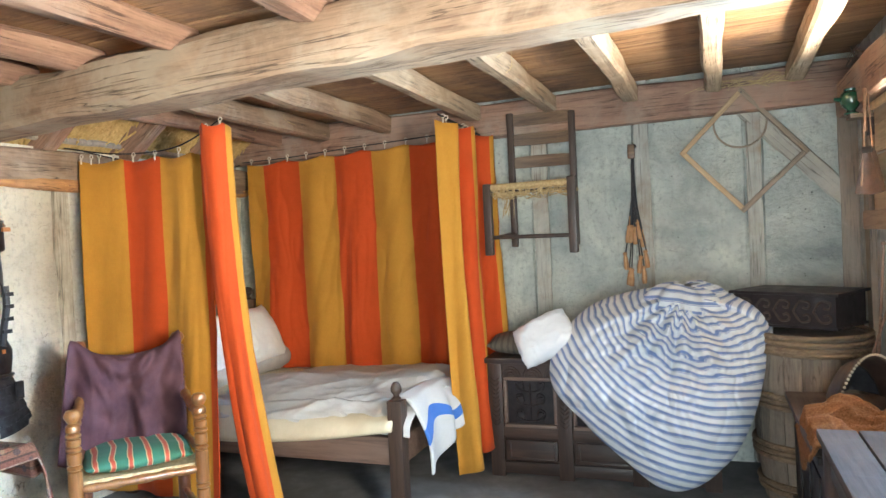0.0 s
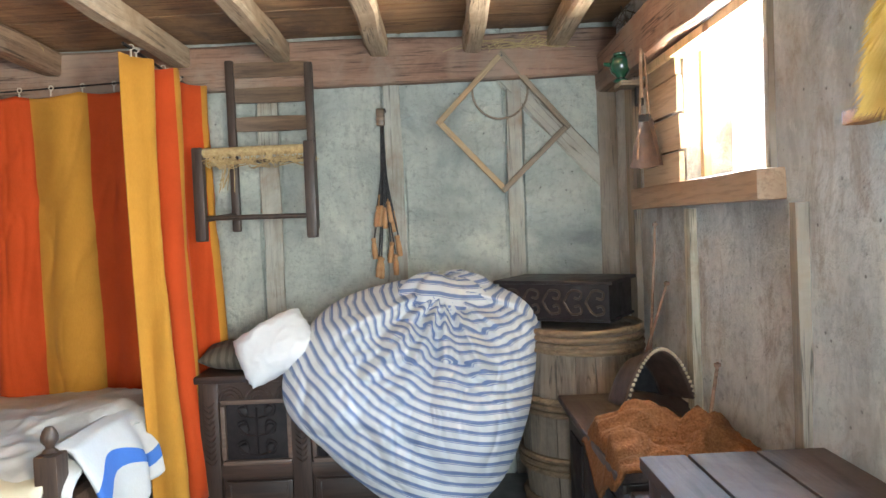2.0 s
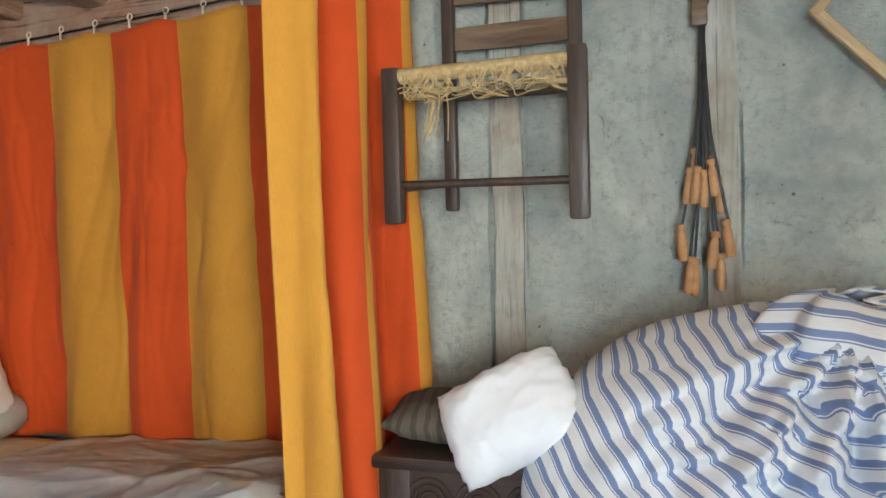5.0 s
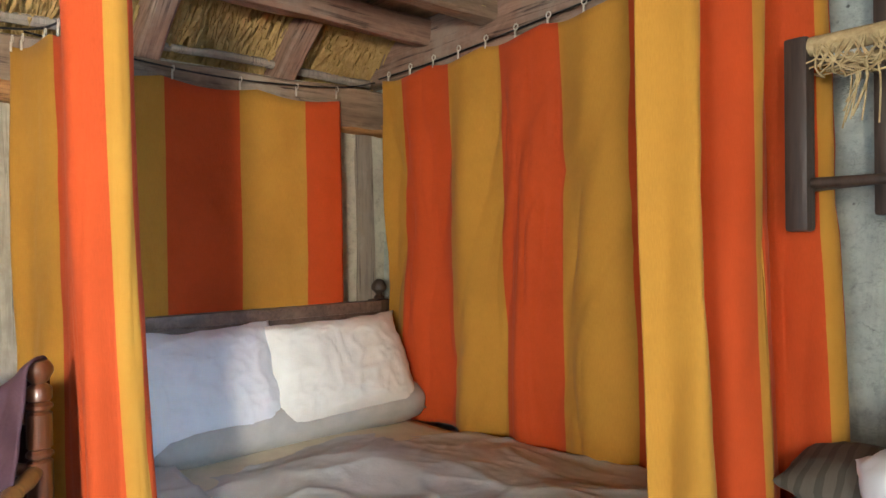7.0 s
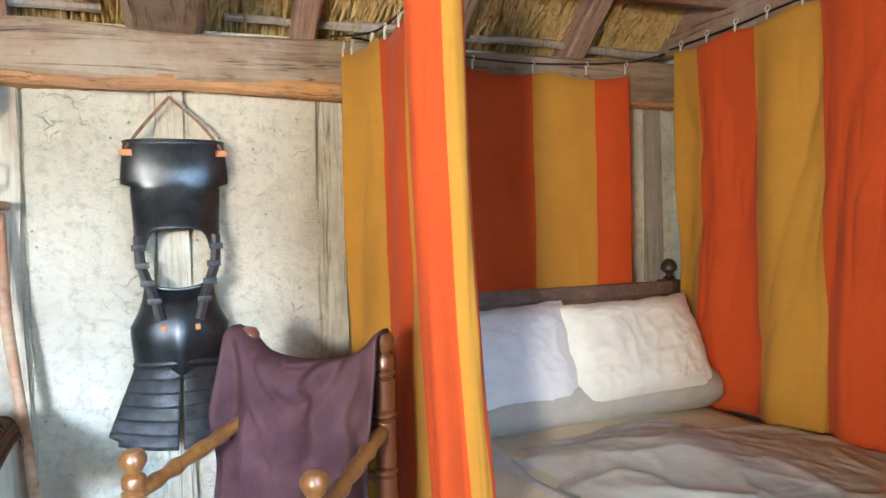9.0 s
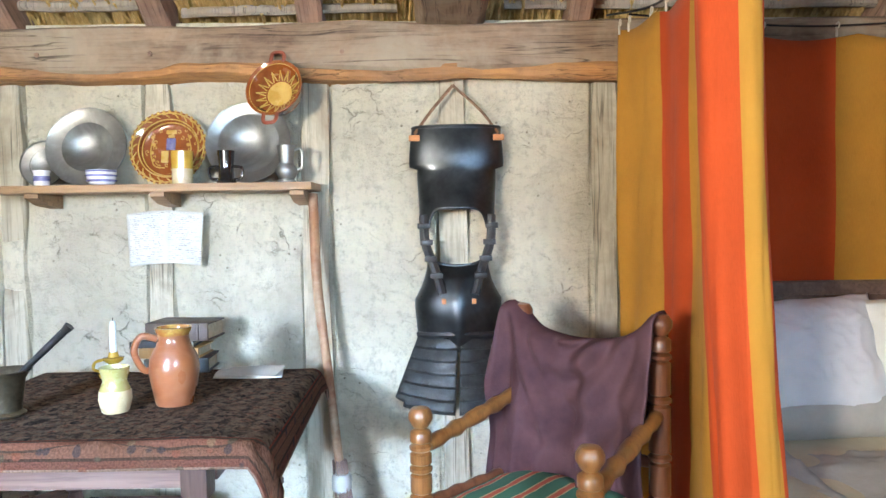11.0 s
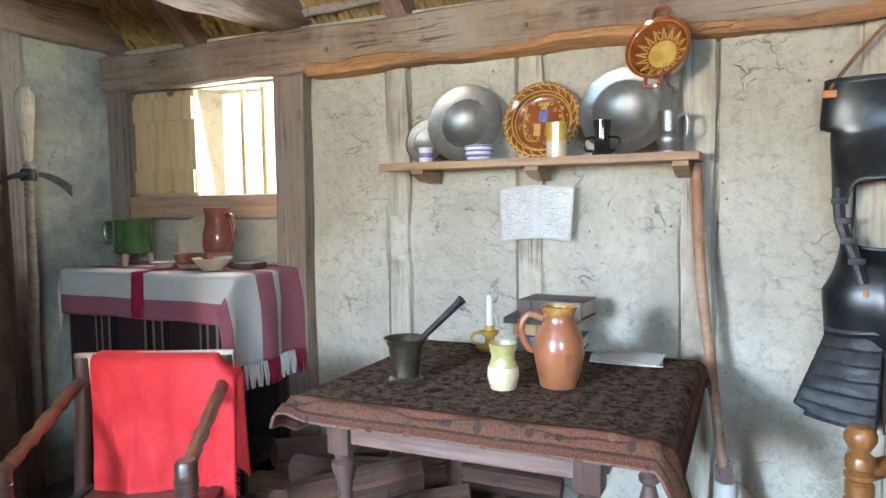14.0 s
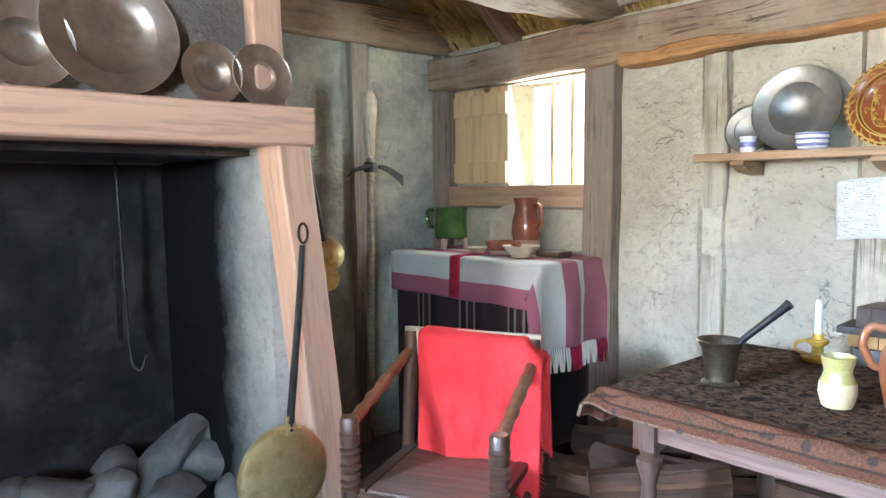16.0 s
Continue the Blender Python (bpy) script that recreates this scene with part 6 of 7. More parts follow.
def stand_dish(name, label, bm, material, x, y, z, tilt=78, group="", yaw=0.0):
    ob = part(name, bm, material, None, "", True, Matrix.Translation((x, y, z)) @ Matrix.Rotation(radians(yaw), 4, "Z") @ Matrix.Rotation(radians(tilt), 4, "Y"))
    return tagged(ob, label, "plate", group)


stand_dish("pewter_plate", "small dull pewter plate leaning on the wall", charger(0.088, 0.055, 0.018), "pewter", 0.055, -3.755, ST + 0.088, 78, "pewter on the shelf")
stand_dish("pewter_charger", "broad rimmed pewter dish with a deep well", charger(0.150, 0.092, 0.045), "pewter", 0.072, -3.585, ST + 0.148, 78, "pewter on the shelf")
stand_dish("pewter_charger", "wide pewter basin leaning on the wall", charger(0.158, 0.112, 0.055), "pewter", 0.072, -2.985, ST + 0.156, 76, "pewter on the shelf")
sd_ = stand_dish("slipware_dish", "brown slipware dish trailed with a yellow figure", charger(0.142, 0.112, 0.022, 0.012, 14), "amber", 0.065, -3.285, ST + 0.140, 78)
for r, z in ((0.134, 0.012), (0.112, 0.004), (0.104, -0.012)):
    part("slip_ring", tube([(r * math.cos(a), r * math.sin(a), z) for a in (2 * math.pi * k / 48 for k in range(48))], 0.0028, 5, None, True), "slip", sd_)
bm = bmesh.new()
for k in range(22):
    a = 2 * math.pi * k / 22
    r0, r1 = 0.118, 0.130
    tube([(r0 * math.cos(a), r0 * math.sin(a), 0.007), (r1 * math.cos(a + 0.12), r1 * math.sin(a + 0.12), 0.011), (r1 * math.cos(a + 0.2), r1 * math.sin(a + 0.2), 0.011)], 0.0026, 5, bm)
part("slip_border", bm, "slip", sd_)
bm = bmesh.new()
# plain trailed motif: hat, coat, breeches and sprigs (dish's up is its local -x)
for x0, x1, y0, y1 in ((-0.078, -0.062, -0.02, 0.02), (-0.060, -0.048, -0.012, 0.012), (0.004, 0.05, -0.035, -0.008), (0.004, 0.05, 0.008, 0.035)):
    box((x0 + x1) / 2, (y0 + y1) / 2, -0.020, abs(x1 - x0), y1 - y0, 0.005, 0.002, bm)
for sgn in (-1, 1):
    for k in range(4):
        lathe([(0, 0), (0.007, 0.001), (0.007, 0.003), (0, 0.004)], 10, bm, (-0.05 + 0.03 * k, sgn * (0.07 - 0.006 * (k % 2)), -0.022))
    tube(curve_pts([(0.07, sgn * 0.02, -0.02), (0.06, sgn * 0.06, -0.02), (0.0, sgn * 0.075, -0.02), (-0.06, sgn * 0.062, -0.02)], 5), 0.0025, 5, bm)
part("slip_figure", bm, "slip", sd_)
part("slip_coat", box(-0.022, 0, -0.019, 0.046, 0.034, 0.005, 0.002), "blue_paint", sd_)
bm = bmesh.new()
random.seed(52)
for k in range(26):  # small trailed scrolls round the figure, and a notched rim
    a, r = 2.4 * k, random.uniform(0.058, 0.098)
    c = Vector((r * math.cos(a), r * math.sin(a), -0.020))
    tube([c + Vector((0.008 * q / 6 * math.cos(q + a), 0.008 * q / 6 * math.sin(q + a), 0)) for q in range(1, 8)], 0.0018, 4, bm)
for k in range(40):
    a = 2 * math.pi * k / 40
    lathe([(0, -0.003), (0.006, 0), (0, 0.004)], 6, bm, (0.141 * math.cos(a), 0.141 * math.sin(a), 0.011))
part("slip_scrolls", bm, "slip", sd_)

cup = tagged(part("cup", lathe([(0.024, 0), (0.026, 0.004), (0.027, 0.045), (0.031, 0.056), (0.026, 0.054), (0.023, 0.01), (0, 0.01)], 24, None, (0.15, -3.715, ST)), "blue_white"), "small pale blue glazed cup", "cup")
part("band", lathe([(0.0275, 0), (0.0282, 0.004), (0.0282, 0.014), (0.0275, 0.018)], 24, None, (0.15, -3.715, ST + 0.018)), "blue_paint", cup)
pot = tagged(part("porringer", lathe([(0.036, 0), (0.044, 0.006), (0.050, 0.03), (0.052, 0.055), (0.048, 0.055), (0.044, 0.02), (0, 0.012)], 28, None, (0.15, -3.50, ST)), "blue_white"), "white bowl painted with violet blue bands", "bowl")
for z in (0.012, 0.030, 0.046):
    part("band", lathe([(0.0475, 0), (0.0525, 0.002), (0.0530, 0.007), (0.0478, 0.009)], 28, None, (0.15, -3.50, ST + z)), "blue_paint", pot)
mug = tagged(part("beaker", lathe([(0.036, 0), (0.037, 0.03), (0.036, 0.075), (0.038, 0.118), (0.034, 0.118), (0.032, 0.01), (0, 0.01)], 28, None, (0.155, -3.205, ST)), "cream"), "cream and amber glazed beaker", "beaker")
part("glaze", lathe([(0.0375, 0.055), (0.0378, 0.075), (0.0388, 0.119), (0.0345, 0.119), (0.033, 0.09)], 28, None, (0.155, -3.205, ST)), "yellow_glaze", mug)
tk = tagged(part("tyg", lathe([(0.034, 0), (0.036, 0.008), (0.028, 0.02), (0.026, 0.06), (0.031, 0.118), (0.028, 0.118), (0.023, 0.06), (0, 0.02)], 28, None, (0.16, -3.045, ST)), "black_glaze"), "black glazed two-handled drinking cup", "cup")
for sgn in (-1, 1):
    part("handle", tube(curve_pts([(0.16, -3.045 + sgn * 0.026, ST + 0.062), (0.165, -3.045 + sgn * 0.058, ST + 0.055), (0.165, -3.045 + sgn * 0.055, ST + 0.02), (0.16, -3.045 + sgn * 0.03, ST + 0.016)], 5), 0.005, 8), "black_glaze", tk)
pt = tagged(part("tankard", lathe([(0.033, 0), (0.034, 0.008), (0.026, 0.014), (0.040, 0.035), (0.040, 0.05), (0.026, 0.07), (0.028, 0.10), (0.034, 0.135), (0.030, 0.135), (0.022, 0.07), (0, 0.02)], 28, None, (0.15, -2.83, ST)), "pewter"), "small bulbous pewter tankard with a handle", "tankard")
part("handle", tube(curve_pts([(0.15, -2.805, ST + 0.115), (0.155, -2.775, ST + 0.12), (0.155, -2.772, ST + 0.06), (0.15, -2.795, ST + 0.045)], 5), 0.005, 8), "pewter", pt)

sb = tagged(part("slipware_bowl", charger(0.108, 0.095, 0.05, 0.006, 14), "amber", None, "", True, Matrix.Translation((0.165, -2.865, 1.765)) @ Matrix.Rotation(radians(-14), 4, "Z") @ Matrix.Rotation(radians(72), 4, "Y")), "two-handled brown slipware bowl with a yellow sun, hung up", "bowl")
for sgn in (-1, 1):
    part("handle", tube(curve_pts([(sgn * 0.10, -0.025, 0), (sgn * 0.135, -0.02, 0.004), (sgn * 0.135, 0.02, 0.004), (sgn * 0.10, 0.025, 0)], 5), 0.007, 8), "redware", sb)
part("sun_disc", lathe([(0, -0.046), (0.048, -0.046), (0.048, -0.050), (0, -0.050)], 30), "slip", sb)
bm = bmesh.new()
for k in range(16):
    a = 2 * math.pi * k / 16
    for da in (-0.13, 0.13):
        tube([(0.052 * math.cos(a + da), 0.052 * math.sin(a + da), -0.044), (0.086 * math.cos(a), 0.086 * math.sin(a), -0.028)], 0.0025, 5, bm)
tube([(0.098 * math.cos(a), 0.098 * math.sin(a), -0.002) for a in (2 * math.pi * k / 40 for k in range(40))], 0.003, 5, bm, True)
part("sun_rays", bm, "slip", sb)

pp = thing("broadsheet", "creased printed sheet pinned to the wall", "paper", pose(0.032, -3.315, 1.22))
cloth("sheet", sheet(24, 14, lambda s, t: (0.012 + 0.008 * math.sin(s * 6.5) + 0.012 * t * abs(s - 0.5) * 2 + 0.006 * (s > 0.46) * (s < 0.54), -0.145 + 0.29 * s - 0.012 * t * (1 - s) * -1 - 0.012 * s * t, 0.10 - 0.20 * t + 0.012 * math.sin(s * 3)), lambda s, t: (s, t), 0.001), "paper", pp)
random.seed(40)
bm = bmesh.new()
for i in range(24):
    t = (i + 1.2) / 26
    for k in range(2):
        y0, end = -0.130 + 0.140 * k, -0.012 + 0.140 * k
        while y0 < end:
            wd = random.uniform(0.003, 0.017)
            if random.random() < 0.62:
                s = (y0 + wd / 2 + 0.145) / 0.29
                xx = 0.0163 + 0.008 * math.sin(s * 6.5) + 0.012 * t * abs(s - 0.5) * 2
                box(xx, y0 + wd / 2, 0.10 - 0.20 * t + 0.012 * math.sin(s * 3) + random.uniform(-0.0015, 0.0015), 0.001, wd, random.uniform(0.0012, 0.0036), 0, bm)
            y0 += wd + random.uniform(0.002, 0.007)
part("print_lines", bm, "ink", pp)

# ---------------------------------------------------------------- table with carpet
tab = thing("table", "small joined oak table with turned legs under a carpet", "table", pose(0.62, -3.25, 0))
wpart("top", box(0.62, -3.20, 0.735, 0.78, 0.92, 0.028, 0.006), "table_rail", tab)
LEGP = [(0.030, 0.09), (0.036, 0.12), (0.024, 0.14), (0.030, 0.16), (0.020, 0.175), (0.038, 0.25), (0.034, 0.31), (0.020, 0.37), (0.034, 0.385), (0.034, 0.40), (0.024, 0.41), (0.020, 0.47), (0.026, 0.50), (0.036, 0.53), (0.036, 0.545), (0.024, 0.555), (0.032, 0.58)]
for x, y in ((0.92, -3.615), (0.92, -2.915), (0.33, -3.54), (0.33, -2.86)):
    lg = wpart("leg", lathe(LEGP, 20, None, (x, y, 0)), "table_leg", tab)
    wpart("block", box(x, y, 0.648, 0.068, 0.068, 0.145, 0.004), "table_leg", lg)
    wpart("foot", box(x, y, 0.06, 0.07, 0.07, 0.12, 0.004), "table_leg", lg)
wpart("apron", box(0.925, -3.265, 0.655, 0.03, 0.63, 0.10, 0.005), "table_rail", tab)
wpart("apron", box(0.335, -3.20, 0.655, 0.03, 0.61, 0.10, 0.005), "table_rail", tab)
wpart("apron", box(0.62, -3.58, 0.655, 0.53, 0.03, 0.10, 0.005), "table_rail", tab)
wpart("apron", box(0.62, -2.89, 0.655, 0.53, 0.03, 0.10, 0.005), "table_rail", tab)
for a in ((0.925, -3.265, 0.04, 0.63), (0.335, -3.20, 0.04, 0.61)):
    wpart("stretcher", box(a[0], a[1], 0.10, a[2], a[3], 0.06, 0.005), "dark_oak", tab)
for y in (-3.58, -2.89):
    wpart("stretcher", box(0.62, y, 0.10, 0.53, 0.04, 0.06, 0.005), "dark_oak", tab)


def carpet_form(s, t):
    # flat on the table, falling over every edge; corners droop lower
    u, v = (s - 0.5) * 0.95, (t - 0.5) * 1.18
    hx, hy = 0.395, 0.465
    ox, oy = max(0, abs(u) - hx), max(0, abs(v) - hy)
    sx, sy = (1 if u > 0 else -1), (1 if v > 0 else -1)
    def roll(o):
        a = min(o / 0.03, math.pi / 2)
        return 0.03 * math.sin(a), 0.03 * (1 - math.cos(a)) + max(0, o - 0.03 * math.pi / 2)
    rx, dx = roll(ox)
    ry, dy = roll(oy)
    if sy > 0:  # the cloth lies askew and hangs longer towards the front
        dy *= 0.75 + 0.7 * s
    drop = dx + dy
    both = min(ox, oy)
    x = 0.635 + sx * (min(abs(u), hx) + rx + 0.35 * dx * (0.15 if both == 0 else 0.75))
    y = -3.205 + sy * (min(abs(v), hy) + ry + 0.35 * dy * (0.15 if both == 0 else 0.75))
    if sx > 0 and sy < 0 and both > 0:  # this corner curls up and shows its back
        drop -= 1.05 * both
        x += 0.35 * both
    wave = noise.noise(Vector((u * 5, v * 5, 1))) * 0.006 + ((0.014 * math.sin(v * 16) + 0.010 * noise.noise(Vector((v * 14, 0, 4)))) * (ox > 0.02) if sx > 0 else 0)
    z = 0.757 - (1.3 * both if sx > 0 and sy > 0 else 0) - drop * (0.95 if both == 0 else 0.85) + wave * (1 if drop < 0.01 else 0.3)
    return (max(x + (wave if ox > 0.02 else 0), 0.03), y, z)


soft("table_carpet", "worn dark turkey carpet with a rust border spread on the table", "carpet", sheet(84, 96, carpet_form, lambda s, t: (-(t - 0.5) * 1.18, (s - 0.5) * 0.95), 0.008), "carpet", Matrix())
TT = 0.764
mo = tagged(part("mortar", lathe([(0.048, 0), (0.050, 0.006), (0.040, 0.014), (0.040, 0.03), (0.050, 0.10), (0.060, 0.118), (0.066, 0.122), (0.062, 0.125), (0.052, 0.115), (0.030, 0.02), (0, 0.02)], 32, None, (0.80, -3.475, TT)), "bronze"), "dull bronze mortar on the carpet", "mortar")
pe = tagged(part("pestle", tube([(0.80, -3.495, TT + 0.03), (0.79, -3.42, TT + 0.13), (0.78, -3.32, TT + 0.225), (0.778, -3.305, TT + 0.24)], [0.016, 0.009, 0.011, 0.014], 12), "iron"), "dark iron pestle leaning in the mortar", "pestle")
va = tagged(part("vase", lathe([(0.033, 0), (0.036, 0.004), (0.044, 0.035), (0.042, 0.06), (0.031, 0.085)], 32, None, (0.78, -3.185, TT)), "cream"), "small cream pot with yellow green glazed neck", "pot")
part("glazed_neck", lathe([(0.0415, 0.062), (0.0318, 0.086), (0.034, 0.10), (0.040, 0.124), (0.037, 0.126), (0.030, 0.10), (0.033, 0.08), (0, 0.06)], 32, None, (0.78, -3.185, TT)), "green_yellow", va)
pi_ = tagged(part("pitcher", lathe([(0.050, 0), (0.053, 0.004), (0.062, 0.05), (0.070, 0.095), (0.066, 0.135), (0.048, 0.17), (0.042, 0.19), (0.043, 0.205), (0.048, 0.212)], 36, None, (0.70, -3.05, TT)), "terracotta"), "orange glazed earthenware pitcher", "pitcher")
part("rim", lathe([(0.044, 0.200), (0.050, 0.212), (0.052, 0.222), (0.046, 0.222), (0.040, 0.20), (0.045, 0.15), (0, 0.12)], 36, None, (0.70, -3.05, TT)), "rim_glaze", pi_)
part("handle", tube(curve_pts([(0.715, -3.092, TT + 0.19), (0.735, -3.128, TT + 0.20), (0.745, -3.145, TT + 0.16), (0.735, -3.128, TT + 0.11), (0.725, -3.112, TT + 0.10)], 5), 0.010, 10), "terracotta", pi_)
cs_ = tagged(part("candlestick", lathe([(0.045, 0), (0.050, 0.012), (0.040, 0.016), (0.018, 0.02), (0.016, 0.045), (0.030, 0.055), (0.034, 0.066), (0.018, 0.068), (0.014, 0.085), (0, 0.085)], 28, None, (0.33, -3.395, TT)), "yellow_glaze"), "amber glazed pottery candlestick", "candlestick")
part("handle", tube(curve_pts([(0.33, -3.425, TT + 0.015), (0.335, -3.46, TT + 0.025), (0.335, -3.455, TT + 0.05), (0.33, -3.42, TT + 0.06)], 5), 0.005, 8), "yellow_glaze", cs_)
cd = tagged(part("candle", lathe([(0.011, 0), (0.0105, 0.11), (0.008, 0.122), (0, 0.124)], 16, None, (0.33, -3.395, TT + 0.068)), "tallow"), "white tallow candle in the candlestick", "candle")
part("wick", tube([(0.33, -3.395, TT + 0.188), (0.331, -3.393, TT + 0.202)], 0.0015, 5), "book_black", cd)


def book(label, mt, x, y, z, sx, sy, sz, rz):
    b_ = thing("book", label, "book", pose(x, y, z, 0, 0, rz), "books on the table")
    part("page_block", box(0.004, 0, sz / 2, sx - 0.012, sy - 0.012, sz - 0.012, 0.001), "pages", b_)
    part("cover", box(0, 0, sz - 0.003, sx, sy, 0.006, 0.002), mt, b_)
    part("cover", box(0, 0, 0.003, sx, sy, 0.006, 0.002), mt, b_)
    sp = part("spine", box(sx / 2, 0, sz / 2, 0.008, sy, sz, 0.003), mt, b_)
    for k in (-0.32, -0.1, 0.12, 0.34):
        part("raised_band", box(sx / 2 + 0.004, k * sy, sz / 2, 0.006, 0.008, sz, 0.002), mt, sp)


book("thick black bound book at the bottom of a stack", "book_black", 0.22, -3.20, TT, 0.15, 0.22, 0.05, 4)
book("tan leather book in the middle of a stack", "book_tan", 0.215, -3.22, TT + 0.05, 0.14, 0.21, 0.038, -3)
book("slim black bound book in a stack", "book_black", 0.21, -3.25, TT + 0.088, 0.15, 0.22, 0.022, 2)
book("thick brown calf book on top of a stack", "book_brown", 0.205, -3.19, TT + 0.110, 0.15, 0.225, 0.062, -5)
for i, (x, y, sx, sy, rz, zz) in enumerate(((0.34, -2.93, 0.13, 0.22, 8, 0.0), (0.36, -2.91, 0.11, 0.18, -7, 0.010))):
    tagged(part("letter", sheet(6, 6, lambda s, t, sx=sx, sy=sy: ((s - 0.5) * sx, (t - 0.5) * sy, 0.004 + 0.006 * math.sin(s * 3 + t * 2)), lambda s, t: (s, t), 0.003), "paper", None, matrix=pose(x, y, TT + 0.004 + zz, 0, 0, rz)), "folded cream paper lying on the carpet", "paper", "papers on the table")

# ---------------------------------------------------------------- armchair with shawl
def turned_post(h, r, tops=True, rings_at=()):
    p = [(r * 0.85, 0), (r, 0.03)]
    for z in rings_at:
        p += [(r, z - 0.018), (r * 0.72, z - 0.012), (r * 1.06, z - 0.004), (r * 1.06, z + 0.004), (r * 0.72, z + 0.012), (r, z + 0.018)]
    p += [(r, h - 0.075), (r * 0.9, h - 0.07)]
    if tops:
        p += [(r * 0.5, h - 0.062), (r * 0.75, h - 0.056), (r * 1.12, h - 0.036), (r * 1.12, h - 0.022), (r * 0.8, h - 0.006), (0, h)]
    else:
        p += [(r, h - 0.01), (r * 0.8, h), (0, h)]
    return lathe(p, 22)


ac = thing("armchair", "golden turned ash armchair with ball finials", "armchair", pose(0.82, -1.995, 0, 0, 0, 48))
# local x runs to the chair's left front post; local -y is its front
for x, y, h_, mt, nm in ((-0.262, -0.225, 0.775, "turned", "front_post"), (0.262, -0.225, 0.775, "turned", "front_post"), (-0.228, 0.215, 1.02, "turned_red", "back_post"), (0.228, 0.215, 1.02, "turned_red", "back_post")):
    part(nm, turned_post(h_, 0.030, True, (0.20, 0.34, 0.52, 0.60, 0.66) if h_ < 0.9 else (0.30, 0.5, 0.62, 0.78, 0.90)), mt, ac, matrix=pose(x, y, 0))


def spindle(name, a, b, r, mt, parent):
    a, b = Vector(a), Vector(b)
    prof_ = (0.55, 0.9, 1.0, 0.75, 1.1, 0.75, 1.0, 1.05, 0.8, 1.1, 0.8, 1.0, 0.9, 0.55)
    n = len(prof_)
    return part(name, tube([a.lerp(b, k / (n - 1)) for k in range(n)], [r * q for q in prof_], 12), mt, parent)


for sgn in (-1, 1):
    spindle("arm", (sgn * 0.262, -0.225, 0.655), (sgn * 0.228, 0.215, 0.745), 0.023, "turned", ac)
    spindle("side_rail", (sgn * 0.262, -0.225, 0.50), (sgn * 0.228, 0.215, 0.50), 0.018, "turned_red", ac)
    spindle("stretcher", (sgn * 0.262, -0.225, 0.20), (sgn * 0.228, 0.215, 0.20), 0.016, "turned_red", ac)
for z in (0.42, 0.22):
    spindle("front_rail", (-0.262, -0.225, z), (0.262, -0.225, z), 0.02, "turned", ac)
for z in (0.60, 0.74, 0.87):
    spindle("back_rail", (-0.228, 0.215, z), (0.228, 0.215, z), 0.018, "turned_red", ac)
part("seat", sheet(12, 12, lambda s, t: ((s - 0.5) * 0.50, -0.22 + 0.43 * t, 0.435 - 0.012 * math.sin(math.pi * s) * math.sin(math.pi * t)), lambda s, t: (s, t), 0.03), "rush", ac)
soft("seat_cushion", "green cream and red striped seat cushion on the armchair", "cushion", pillow(0.47, 0.43, 0.085, 0.004, 9, 24, 0.02), "seat_cushion", pose(0.82, -1.995, 0, 0, 0, 48) @ pose(0, -0.02, 0.492))


def shawl_form(s, t):
    # draped over the back rail and both back posts: front fall to the seat, back fall shorter
    x = -0.262 + 0.50 * s
    top = 1.0 - 0.075 * math.sin(math.pi * s) ** 0.7 + 0.035 * math.exp(-((s - 0.06) * 11) ** 2) + 0.03 * math.exp(-((s - 0.97) * 13) ** 2)
    d = (t - 0.34) * 1.02
    hang = min(1, abs(d) * 3.2)
    fold = (0.042 * math.sin(s * 17 + 2.2 * noise.noise(Vector((s * 3, t * 1.5, 0)))) + 0.05 * (0.35 - crumple(s * 0.5 - d * 0.18, d * 0.22, 3.0, 0.13))) * hang
    # loops of cloth slung between the two posts
    r = math.hypot((s - 0.47) * 0.62, max(0.0, d) + 0.02)
    swag = 0.034 * math.sin(r * 62 - 0.6) * math.exp(-abs(d) * 5.5) * math.sin(math.pi * s) + 0.02 * math.sin(math.pi * s) * math.exp(-((d - 0.07) * 12) ** 2)
    x -= 0.10 * max(0.0, d) * (1 - s)
    if d > 0:
        a = min(d / 0.045, math.pi / 2)
        return (x * (1 - 0.06 * d * (s < 0.5) * -1), 0.215 - 0.040 * math.sin(a) - 0.05 * d - swag + fold - 0.02, top - 0.03 * (1 - math.cos(a)) - max(0, d - 0.07) * (0.92 + 0.05 * math.sin(s * 3)))
    a = min(-d / 0.045, math.pi / 2)
    return (x, 0.215 + 0.030 * math.sin(a) + fold * 0.6, top - 0.03 * (1 - math.cos(a)) - max(0, -d - 0.07))


sw = soft("shawl", "plum brown wool shawl draped over the armchair back", "shawl", sheet(60, 70, shawl_form, lambda s, t: (s, t), 0.007), "shawl", pose(0.82, -1.995, 0, 0, 0, 48))

# ---------------------------------------------------------------- red draped chair
RC = pose(1.165, -4.19, -0.0, 0, 0, 117)
rc = thing("armchair", "dark turned armchair with sloping arms", "armchair", RC)
for x, y, h_, nm in ((-0.235, -0.21, 0.625, "front_post"), (0.235, -0.21, 0.625, "front_post")):
    part(nm, turned_post(h_, 0.030, False, (0.12, 0.30, 0.42, 0.47, 0.52, 0.57)), "turned_dark", rc, matrix=pose(x, y, 0))
for x in (-0.225, 0.225):
    part("back_post", tube([(x, 0.20, 0), (x, 0.20, 0.40), (x, 0.245, 0.80)], 0.024, 12), "turned_dark", rc)
    spindle("arm", (x * 1.04, -0.20, 0.60), (x, 0.235, 0.735), 0.021, "turned_red", rc)
    for z in (0.18, 0.30):
        spindle("stretcher", (x * 1.04, -0.21, z), (x, 0.20, z), 0.014, "turned_dark", rc)
